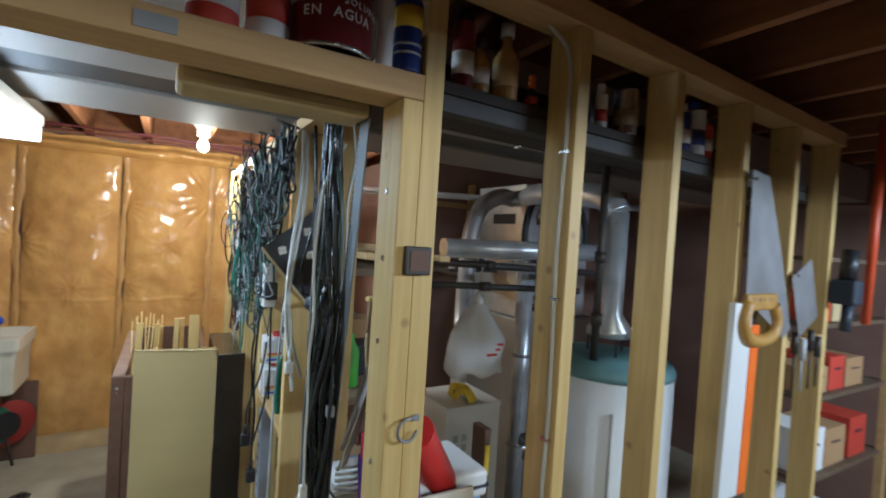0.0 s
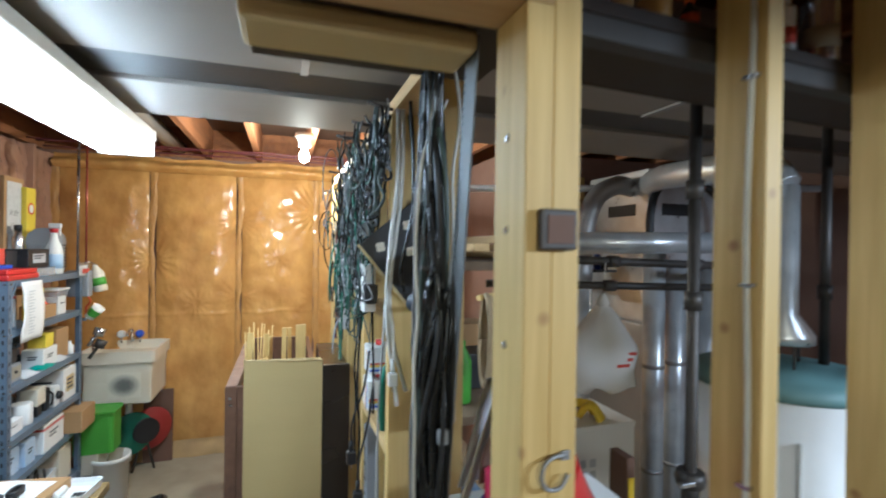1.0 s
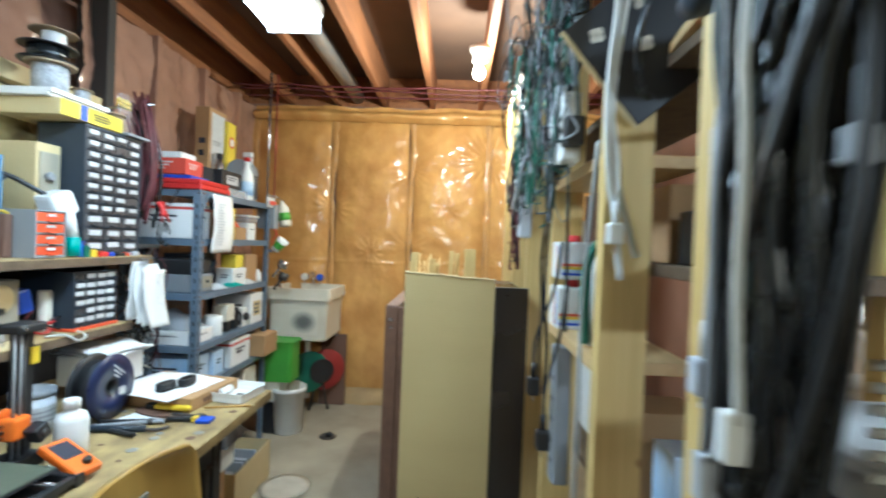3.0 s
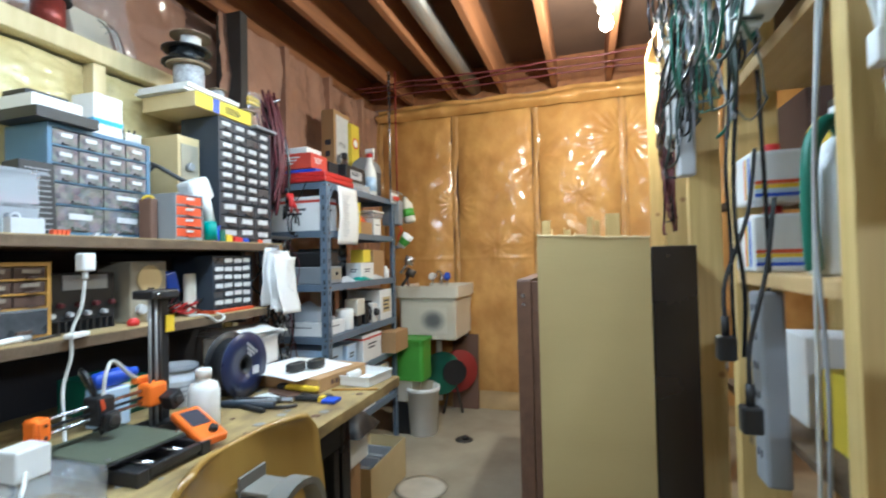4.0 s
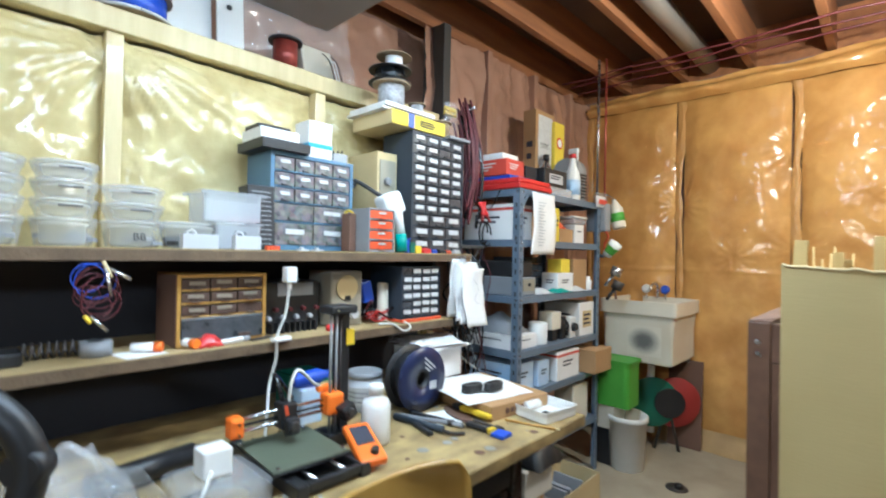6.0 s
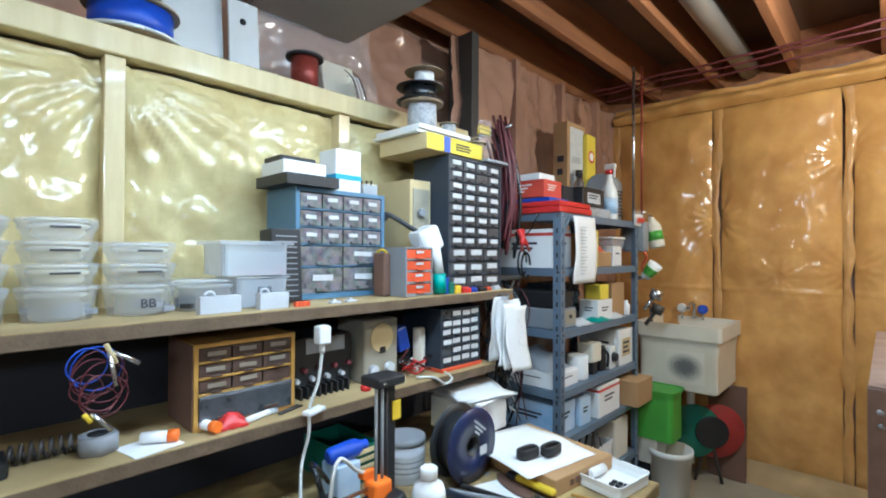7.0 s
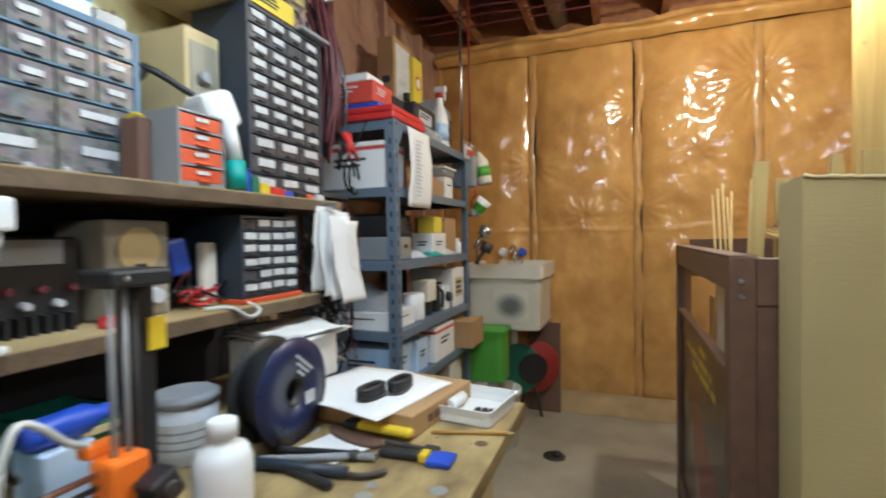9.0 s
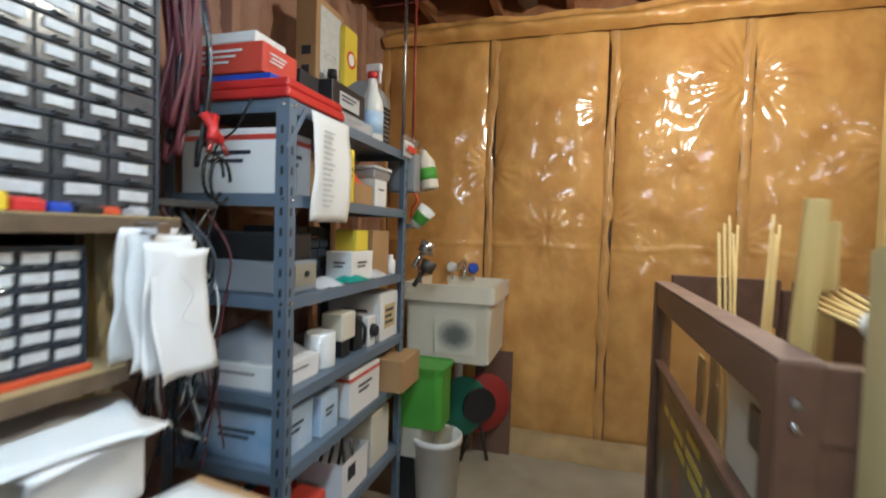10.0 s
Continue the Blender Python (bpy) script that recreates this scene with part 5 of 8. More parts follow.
for k in range(6):
    part("small_part", bx(-0.645 + 0.016 * (k % 3), -0.633 + 0.016 * (k % 3), 2.37 + 0.018 * (k // 3), 2.38 + 0.018 * (k // 3), 0.706, 0.713, 0.001), M_black, wt)
sp = thing("slip_of_paper", (-0.82, 2.12, 0.70), "white slip of paper under brown offcut", "paper slip")
part("page", turned(bx(-0.90, -0.79, 2.10, 2.19, 0.7008, 0.7016), about((-0.84, 2.14, 0.7), rz=-20)), M_paper, sp)
solo("brown_offcut", turned(lathe([(0.06, 0), (0.06, 0.006)], (0, 0, 0), 20), Matrix.Translation((-0.83, 2.195, 0.702)) @ pose(0, 0, 0, 0, 0, -20) @ Matrix.Diagonal((1.25, 0.45, 1, 1))), M_darkcard, "rounded brown card offcut on the bench", "card offcut")
kn = thing("utility_knife", (-0.70, 2.22, 0.71), "yellow and black utility knife on the bench", "knife")
part("handle", turned(bx(-0.835, -0.715, 2.202, 2.227, 0.7095, 0.725, 0.006), about((-0.78, 2.215, 0.71), rz=-4)), M_yellow, kn)
part("grip", turned(bx(-0.865, -0.835, 2.201, 2.228, 0.7093, 0.726, 0.005), about((-0.78, 2.215, 0.71), rz=-4)), M_black, kn)
scr = thing("paint_scraper", (-0.67, 2.15, 0.705), "black handled scraper with a blue blade guard", "scraper")
part("handle", turned(bx(-0.750, -0.672, 2.138, 2.162, 0.7008, 0.715, 0.006), about((-0.67, 2.15, 0.7), rz=3)), M_black, scr)
part("yellow_band", turned(bx(-0.672, -0.656, 2.137, 2.163, 0.7008, 0.7165, 0.003), about((-0.67, 2.15, 0.7), rz=3)), M_yellow, scr)
part("guard", turned(bx(-0.656, -0.612, 2.128, 2.174, 0.7008, 0.711, 0.003), about((-0.67, 2.15, 0.7), rz=3)), M_blue, scr)
gun = thing("glue_gun", (-0.77, 2.07, 0.72), "grey caulking tool lying on the bench", "tool")
part("barrel", rod((-0.93, 2.03, 0.7105), (-0.76, 2.055, 0.7105), 0.0095, 12), M_navy, gun)
part("handle", turned(bx(-0.86, -0.76, 2.018, 2.034, 0.7008, 0.714, 0.005), about((-0.81, 2.03, 0.71), rz=-14)), M_black, gun)
part("trigger", tube(smooth_line([(-0.76, 2.055, 0.707), (-0.73, 2.06, 0.707), (-0.705, 2.085, 0.707)], 5), 0.005), M_iron, gun)
pls = thing("pliers", (-0.70, 2.06, 0.70), "black and grey pliers lying open on the bench", "pliers")
for d in (-1, 1):
    part("arm", tube(smooth_line([(-0.742, 2.118, 0.709), (-0.785, 2.112 + 0.003 * d, 0.709), (-0.85, 2.095 + 0.012 * d, 0.708), (-0.93, 2.07 + 0.020 * d, 0.708)], 5), 0.0065, 8), M_black if d > 0 else M_grey, pls)
part("pivot", lathe([(0.012, 0), (0.010, 0.012)], (-0.782, 2.112, 0.7035), 14), M_iron, pls)
wr = thing("spanner", (-0.70, 2.185, 0.70), "dark adjustable spanner lying on the bench", "spanner")
part("shank", turned(bx(-0.760, -0.680, 2.178, 2.192, 0.7008, 0.709, 0.003), about((-0.72, 2.185, 0.70), rz=-6)), M_iron, wr)
part("jaw", turned(bx(-0.680, -0.650, 2.168, 2.200, 0.7008, 0.712, 0.005), about((-0.72, 2.185, 0.70), rz=-6)), M_iron, wr)
pen = thing("pencil", (-0.60, 2.30, 0.705), "yellow pencil lying over the bench edge", "pencil")
part("barrel", rod((-0.695, 2.258, 0.7045), (-0.552, 2.299, 0.7045), 0.0036, 6), M_oak, pen)
part("point", rod((-0.552, 2.299, 0.7045), (-0.536, 2.3035, 0.7045), 0.0036, 6, 0.0005), M_tan, pen)
wbx = thing("white_carton_stack", (-1.1, 2.4, 0.70), "white boxes topped with loose papers under the shelf", "box stack")
part("carton", bx(-1.22, -1.03, 2.27, 2.44, 0.7465, 0.85, 0.004), M_paper, wbx)
for k in range(3):
    part("paper", turned(sheet(lambda u, v, k=k: (-1.24 + 0.24 * u, 2.26 + 0.2 * v, 0.852 + 0.006 * k + 0.008 * wob(u, v, k, 2.5) + 0.008), 8, 8, 0.0008), about((-1.1, 2.36, 0.86), rz=-14 * k)), M_paper, wbx)

# ---- chair ----
M_seatpad = mat("yellow_seat_vinyl", (0.55, 0.44, 0.06), (0.44, 0.34, 0.04), 6, 0.5, bump=0.1)
M_chair = mat("grey_chair_enamel", (0.21, 0.195, 0.17), (0.16, 0.15, 0.13), 8, 0.55)
ch = thing("shop_chair", (-0.52, 1.66, 0), "old chair with a curved yellow plywood back and grey metal frame", "chair")
def back_shape(u, v):
    d = min(v, 1 - v) * 0.215
    inset = 0.055 - math.sqrt(max(0.0, 0.055 ** 2 - (0.055 - d) ** 2)) if d < 0.055 else 0.0
    k = 2 * u - 1
    y = 1.648 + k * (0.196 - inset)
    return (-0.488 - 0.050 * (1 - k * k) + 0.025 * (1 - v), y, 0.567 + 0.215 * v)
part("backrest", sheet(back_shape, 24, 36, 0.011), M_ply, ch)
part("seat", turned(sheet(lambda u, v: (-0.94 + 0.40 * u, 1.46 + 0.40 * v, 0.425 - 0.02 * math.sin(math.pi * u) * math.sin(math.pi * v)), 10, 10, 0.012), Matrix.Identity(4)), M_ply, ch)
part("cushion", bx(-0.92, -0.50, 1.47, 1.85, 0.428, 0.462, 0.014), M_seatpad, ch, "bright yellow seat pad")
part("back_bracket", bx(-0.545, -0.455, 1.635, 1.705, 0.690, 0.698, 0.002), M_chair, ch)
part("back_plate", bx(-0.522, -0.516, 1.632, 1.708, 0.655, 0.722, 0.003), M_chair, ch)
def hoop_strap(pts, w, th):
    """A flat strap bent in the upright plane across the chair, w deep and th thick."""
    line = smooth_line(pts, 8)
    bm = bmesh.new()
    rows = []
    for i, p in enumerate(line):
        d = (line[min(i + 1, len(line) - 1)] - line[max(i - 1, 0)]).normalized()
        n = d.cross(Vector((1, 0, 0))).normalized()
        rows.append([bm.verts.new(p + Vector((sx * w / 2, 0, 0)) + n * (sn * th / 2)) for sx, sn in ((-1, -1), (1, -1), (1, 1), (-1, 1))])
    for a, b in zip(rows, rows[1:]):
        for k in range(4):
            bm.faces.new((a[k], a[(k + 1) % 4], b[(k + 1) % 4], b[k]))
    bm.faces.new(rows[0])
    bm.faces.new(rows[-1])
    return bm
part("spine", hoop_strap([(-0.44, 1.578, 0.40), (-0.438, 1.578, 0.55), (-0.436, 1.590, 0.635), (-0.435, 1.628, 0.688), (-0.435, 1.68, 0.702), (-0.435, 1.730, 0.684), (-0.436, 1.757, 0.635), (-0.438, 1.762, 0.55), (-0.44, 1.762, 0.40)], 0.040, 0.013), M_chair, ch, "bent grey metal hoop")
part("under_bar", bx(-0.76, -0.425, 1.571, 1.768, 0.392, 0.402, 0.003), M_chair, ch)
part("post", rod((-0.74, 1.66, 0.10), (-0.74, 1.66, 0.41), 0.022, 12), M_lgrey, ch)
for k in range(4):
    a = math.pi / 4 + k * math.pi / 2
    part("foot", rod((-0.74, 1.66, 0.10), (-0.74 + 0.25 * math.cos(a), 1.66 + 0.25 * math.sin(a), 0.03), 0.016, 8), M_lgrey, ch)
    part("caster", lathe([(0.025, -0.01), (0.025, 0.01)], (-0.74 + 0.25 * math.cos(a), 1.66 + 0.25 * math.sin(a), 0.025), 12, (0, 1, 0)), M_black, ch)
wbk = thing("waste_bin", (-0.60, 2.02, 0), "round grey waste bin under the bench edge", "bin")
part("bin_body", lathe([(0.075, 0), (0.078, 0.005), (0.092, 0.31), (0.098, 0.315), (0.098, 0.33), (0.090, 0.33), (0.075, 0.02)], (-0.60, 2.02, 0.0), 28, cap=True), M_grey, wbk)

# ---- steel rack ----
RX0, RX1, RY0, RY1 = -1.44, -1.06, 2.85, 3.66
SH = [1.495, 1.265, 1.008, 0.760, 0.563, 0.30]
rk = thing("steel_rack", (-1.25, 3.25, 0), "slate blue steel shelf rack packed with boxes", "shelving")
for (x, sx) in ((RX1, -1), (RX0, 1)):
    for (y, sy) in ((RY0, 1), (RY1, -1)):
        post = part("post", join(bx(x, x + sx * 0.035, y, y + sy * 0.0025, 0.0, 1.50), bx(x, x + sx * 0.0025, y, y + sy * 0.035, 0.0, 1.50)), M_rack, rk)
        for z in SH:
            part("bolt", lathe([(0.006, 0), (0.004, 0.004)], (x + sx * 0.012, y - sy * 0.0005, z - 0.015), 8, (0, -sy, 0)), M_steel, post)
            part("bolt", lathe([(0.006, 0), (0.004, 0.004)], (x - sx * 0.0005, y + sy * 0.02, z - 0.015), 8, (-sx, 0, 0)), M_steel, post)
        if x == RX1:
            part("slot_pattern", join(*[bx(x - 0.0205, x - 0.013, y - 0.0008 * sy, y + 0.0002 * sy, 0.06 + 0.05 * k, 0.08 + 0.05 * k) for k in range(28)]), M_black, post)["kind"] = "stuff"
            part("slot_pattern", join(*[bx(x - 0.0002, x + 0.0006, y + sy * 0.013, y + sy * 0.020, 0.06 + 0.05 * k, 0.08 + 0.05 * k) for k in range(28)]), M_black, post)["kind"] = "stuff"
for z in SH:
    part("shelf", join(bx(RX0 + 0.003, RX1 - 0.003, RY0 + 0.003, RY1 - 0.003, z - 0.004, z), bx(RX1 - 0.006, RX1 - 0.003, RY0 + 0.003, RY1 - 0.003, z - 0.032, z - 0.004),
                       bx(RX0 + 0.003, RX1 - 0.003, RY0 + 0.003, RY0 + 0.006, z - 0.032, z - 0.004), bx(RX0 + 0.003, RX1 - 0.003, RY1 - 0.006, RY1 - 0.003, z - 0.032, z - 0.004)), M_rack, rk)
part("corner_brace", turned(bx(RX1 - 0.002, RX1 + 0.001, RY0 + 0.03, RY0 + 0.045, 1.36, 1.49), about((RX1, RY0 + 0.04, 1.43), rx=-35)), M_rack, rk)


def carton(name, x0, x1, y0, y1, z0, h, m, label, strip=None, tag=None, cat="carton", rz=0, writing=0):
    """A closed carton on a shelf; strip: a printed band, tag: a label on the +x face."""
    t = thing(name, ((x0 + x1) / 2, (y0 + y1) / 2, z0), label, cat)
    z0 += 0.0008
    spin = about(((x0 + x1) / 2, (y0 + y1) / 2, z0), rz=rz)
    part("body", turned(bx(x0, x1, y0, y1, z0, z0 + h, 0.003), spin), m, t)
    if strip:
        part("band", turned(bx(x0 - 0.0008, x1 + 0.0008, y0 - 0.0008, y1 + 0.0008, z0 + h * 0.82, z0 + h * 0.90), spin), strip, t)
    if tag:
        w = (y1 - y0)
        part("label", turned(bx(x1, x1 + 0.001, y0 + w * 0.2, y1 - w * 0.2, z0 + h * 0.25, z0 + h * 0.75), spin), tag, t)
    for k in range(writing):
        w = (y1 - y0)
        part("print", turned(bx(x1 + 0.001, x1 + 0.0018, y0 + w * 0.25, y1 - w * (0.3 + 0.1 * (k % 2)), z0 + h * (0.6 - 0.13 * k), z0 + h * (0.66 - 0.13 * k)), spin), M_ink, t)
        part("print", turned(bx(x0 + (x1 - x0) * 0.3, x1 - (x1 - x0) * (0.25 + 0.08 * k), y0 - 0.0018, y0 - 0.001, z0 + h * (0.6 - 0.13 * k), z0 + h * (0.66 - 0.13 * k)), spin), M_ink, t)
    return t


# top of the rack
z = SH[0]
rc = thing("red_tool_case", (-1.2, 2.97, z), "flat red plastic tool case on the rack", "tool case")
part("lower_shell", bx(-1.40, -1.055, 2.84, 3.12, z + 0.0008, z + 0.026, 0.006), M_red, rc)
part("upper_shell", bx(-1.40, -1.06, 2.845, 3.115, z + 0.027, z + 0.05, 0.006), M_red, rc)
solo("blue_folder", bx(-1.37, -1.12, 2.86, 3.02, z + 0.051, z + 0.068, 0.002), M_blue, "thin blue folder under a red carton", "folder")
rb = carton("red_carton", -1.36, -1.14, 2.855, 3.00, z + 0.069, 0.075, M_redcard, "red carton with white lettering on the rack", cat="carton")
bars(rb, -1.1385, 2.88, 2.95, z + 0.12, 3, M_paper)
part("print", join(*[bx(-1.33 + 0.0 * k, -1.20 - 0.02 * k, 2.8525, 2.8535, z + 0.122 - 0.014 * k, z + 0.128 - 0.014 * k) for k in range(3)]), M_paper, rb)
solo("white_lid_box", bx(-1.345, -1.165, 2.86, 2.985, z + 0.146, z + 0.175, 0.004), M_white, "white box lid on a red carton", "box")
carton("black_carton", -1.28, -1.15, 3.03, 3.13, z + 0.051, 0.085, M_blackboard, "small dark carton on the red case")
carton("black_glove_box", -1.24, -1.11, 3.14, 3.36, z + 0.045, 0.095, M_black, "black box of gloves with pale lettering", tag=M_lgrey, writing=2)
cc = thing("clear_box", (-1.14, 3.22, z), "low clear plastic box of odds and ends", "box")
part("body", open_box(-1.23, -1.08, 3.13, 3.36, z + 0.0008, z + 0.044, 0.003), M_frost, cc)
part("contents", join(*[bx(-1.21 + 0.02 * (k % 5), -1.195 + 0.02 * (k % 5), 3.15 + 0.045 * (k // 5), 3.18 + 0.045 * (k // 5), z + 0.005, z + 0.03, 0.002) for k in range(20)]), M_bits, cc)
fr = carton("framed_carton", -1.41, -1.325, 3.39, 3.59, z, 2.03 - z, M_card2, "tall cardboard box with a white shipping label", tag=M_paper, writing=2)
part("pale_panel", bx(-1.3248, -1.3232, 3.415, 3.565, z + 0.22, 2.005), M_label, fr, "pale printed panel")
yl = carton("yellow_box", -1.322, -1.297, 3.555, 3.66, z, 1.985 - z, M_yellowcard, "upright yellow powder box with a red round mark")
part("round_mark", lathe([(0.035, 0), (0.035, 0.001)], (-1.297, 3.607, z + 0.37), 20, (1, 0, 0)), M_redcard, yl)
part("ring_mark", lathe([(0.024, 0), (0.024, 0.0018)], (-1.297, 3.607, z + 0.37), 20, (1, 0, 0)), M_paper, yl)
sc = thing("spray_can", (-1.28, 3.43, z), "silver aerosol can on the rack", "spray can")
part("can", lathe([(0.026, 0), (0.027, 0.20), (0.018, 0.215), (0.018, 0.24)], (-1.28, 3.43, z + 0.001), 18), M_steel, sc)
part("cap", lathe([(0.019, 0), (0.017, 0.03)], (-1.28, 3.43, z + 0.241), 16), M_black, sc)
sb = thing("spray_bottle", (-1.12, 3.44, z), "white spray bottle with a red and white trigger", "spray bottle")
part("bottle_body", lathe([(0.036, 0), (0.041, 0.006), (0.041, 0.12), (0.036, 0.15), (0.020, 0.19), (0.016, 0.215), (0.016, 0.23)], (-1.12, 3.44, z + 0.001), 22), M_white, sb)
part("label", lathe([(0.0415, 0.03), (0.0415, 0.11)], (-1.12, 3.44, z + 0.001), 22), M_skyblue, sb)
part("collar", lathe([(0.019, 0), (0.019, 0.022)], (-1.12, 3.44, z + 0.232), 14), M_red, sb)
part("trigger_head", join(bx(-1.145, -1.085, 3.43, 3.45, z + 0.255, z + 0.285, 0.006), bx(-1.098, -1.088, 3.435, 3.445, z + 0.215, z + 0.255, 0.003)), M_white, sb)
hb = thing("heater_grille", (-1.20, 3.57, z), "small grey fan heater with a rounded top", "fan heater")
part("shell", join(bx(-1.29, -1.13, 3.52, 3.63, z + 0.0008, z + 0.18, 0.02), lathe([(0.08, -0.05), (0.08, 0.05)], (-1.21, 3.575, z + 0.18), 20, (0, 1, 0))), M_grey, hb)
for k in range(8):
    part("vent_slat", bx(-1.131, -1.124, 3.535, 3.615, z + 0.03 + 0.018 * k, z + 0.038 + 0.018 * k), M_black, hb)
vb = thing("hanging_clear_pouch", (-1.05, 3.60, z), "clear pouch with a printed card hanging at the rack corner", "pouch")
part("pouch", bx(-1.058, -1.035, 3.57, 3.70, z - 0.035, z + 0.06, 0.008), M_clear, vb)
part("card", bx(-1.05, -1.046, 3.58, 3.69, z - 0.02, z + 0.04), M_paper, vb)
part("stripe", bx(-1.034, -1.0335, 3.585, 3.685, z - 0.005, z + 0.02), M_redcard, vb)
gb = thing("grey_wall_box", (-1.05, 3.72, 1.4), "grey plastic wall box behind the rack", "wall box")
part("box", bx(-1.15, -1.03, 3.665, 3.735, 1.34, 1.50, 0.008), M_grey, gb)
part("conduit", rod((-1.10, 3.70, 1.50), (-1.10, 3.70, 2.34), 0.008, 8), M_steel, gb)
part("conduit", rod((-1.06, 3.71, 1.50), (-1.06, 3.71, 2.34), 0.006, 8), M_copper, gb)
jug = thing("white_jug", (-1.02, 3.78, 1.36), "cream plastic bottle hanging beside the rack", "bottle")
part("bottle_body", turned(lathe([(0.035, 0), (0.04, 0.01), (0.04, 0.12), (0.015, 0.16), (0.015, 0.175)], (-1.02, 3.80, 1.36), 18), about((-1.02, 3.8, 1.42), ry=-12)), M_cream, jug)
part("label", turned(lathe([(0.0405, 0.04), (0.0405, 0.09)], (-1.02, 3.80, 1.36), 18), about((-1.02, 3.8, 1.42), ry=-12)), M_green, jug)
part("hanger", rod((-1.03, 3.80, 1.53), (-1.06, 3.715, 1.56), 0.004, 6), M_steel, jug)
gc2 = thing("green_white_cup", (-1.03, 3.70, 1.24), "green and white paper cup tipped in a holder", "cup")
part("cup", turned(lathe([(0.026, 0), (0.038, 0.09), (0.036, 0.09), (0.024, 0.004)], (-1.03, 3.71, 1.20), 18), about((-1.03, 3.71, 1.22), ry=40)), M_white, gc2)
part("band", turned(lathe([(0.029, 0.02), (0.0355, 0.065)], (-1.03, 3.71, 1.20), 18, cap=False), about((-1.03, 3.71, 1.22), ry=40)), M_green, gc2)
part("holder", bx(-1.075, -1.045, 3.68, 3.72, 1.19, 1.21, 0.003), M_steel, gc2)
part("red_cord", tube(smooth_line([(-1.05, 3.69, 1.35), (-1.03, 3.70, 1.31), (-1.06, 3.72, 1.27), (-1.05, 3.70, 1.21)], 5), 0.006), M_redor, gc2)
for k, (dz, dy) in enumerate(((0.0, 0.0), (-0.08, 0.02))):
    solo("hanging_tool", join(rod((-1.04, 3.69 + dy, 1.03 + dz), (-1.0, 3.72 + dy, 1.10 + dz), 0.010, 10), lathe([(0.03, 0), (0.034, 0.05)], (-1.0, 3.72 + dy, 1.09 + dz), 14, (0.4, 0.2, 1))), M_steel if k == 0 else M_iron, "metal tool hung on the rack end", "tool")

# second level
z = SH[1]
carton("white_carton", -1.40, -1.11, 2.87, 3.03, z, 0.165, M_paper, "white carton with a red line on the rack", strip=M_redcard, writing=2)
tb = solo("loose_black_lead", tube(smooth_line([(-1.16, 2.845, 1.50), (-1.17, 2.83, 1.46), (-1.20, 2.835, 1.42), (-1.25, 2.83, 1.38), (-1.27, 2.835, 1.33)], 6), 0.003), M_cable, "thin black lead hanging on a carton", "lead")
ps = thing("printed_sheet", (-1.04, 3.03, 1.35), "white printed list hanging on the rack front", "paper sheet")
part("page", sheet(lambda u, v: (-1.045 + 0.012 * math.sin(math.pi * v) + 0.006 * wob(u, v, 2, 3), 2.925 + 0.20 * u, 1.20 + 0.285 * v), 8, 12, 0.0008), M_paper, ps)
part("lines", join(*[bx(-1.029, -1.0285, 2.96, 3.00 + 0.01 * (k % 3), 1.24 + 0.014 * k, 1.244 + 0.014 * k) for k in range(15)]), M_lgrey, ps)
carton("yellow_box", -1.16, -1.085, 3.20, 3.245, z, 0.17, M_yellowcard, "narrow yellow carton on the rack", writing=2)
carton("small_carton", -1.22, -1.09, 3.26, 3.40, z, 0.07, M_card2, "low brown carton on the rack")
carton("white_tub_box", -1.17, -1.09, 3.42, 3.52, z, 0.10, M_white, "small white box on the rack", writing=1)
cv = thing("lidded_tub", (-1.13, 3.45, z + 0.1), "white lidded food tub on small cartons", "tub")
part("tub_body", bx(-1.18, -1.085, 3.40, 3.54, z + 0.102, z + 0.135, 0.008), M_frost, cv)
part("lid", bx(-1.185, -1.08, 3.395, 3.545, z + 0.136, z + 0.146, 0.003), M_white, cv)
carton("brown_carton", -1.36, -1.20, 3.10, 3.30, z, 0.16, M_card2, "brown carton at the back of the rack")
solo("red_small_bag", sheet(lambda u, v: (-1.16 + 0.06 * u, 3.27 + 0.08 * v, z + 0.073 + 0.04 * math.sin(math.pi * u) * math.sin(math.pi * v)), 6, 6, 0.002), M_redor, "small reddish packet on a carton", "packet")

# third level
z = SH[2]
dv = thing("black_power_pack", (-1.22, 2.95, z), "black and grey power pack with sockets", "power pack")
part("case", bx(-1.36, -1.09, 2.88, 3.04, z + 0.001, z + 0.085, 0.006), M_grey, dv)
part("upper_case", bx(-1.35, -1.10, 2.885, 3.03, z + 0.0855, z + 0.16, 0.01), M_black, dv)
part("plate", bx(-1.0895, -1.087, 2.93, 3.03, z + 0.02, z + 0.075), M_beige, dv)
part("switch", lathe([(0.008, 0), (0.008, 0.006)], (-1.087, 2.98, z + 0.05), 10, (1, 0, 0)), M_black, dv)
bk = thing("parts_bin_stack", (-1.25, 3.15, z), "dark stack of small parts bins at the back of the rack", "bins")
for r in range(5):
    for k in range(4):
        part("bin", bx(-1.36, -1.20, 3.06 + 0.055 * k + 0.012 * (r % 2), 3.11 + 0.055 * k + 0.012 * (r % 2), z + 0.002 + 0.036 * r, z + 0.034 + 0.036 * r, 0.003), M_navy, bk)
carton("yellow_box", -1.17, -1.09, 3.28, 3.37, z + 0.10, 0.07, M_yellowcard, "small yellow carton on white boxes")
carton("white_carton", -1.18, -1.085, 3.24, 3.40, z, 0.098, M_paper, "white printed carton on the rack", writing=2)
carton("brown_carton", -1.25, -1.10, 3.43, 3.58, z, 0.17, M_card2, "brown carton on the rack")
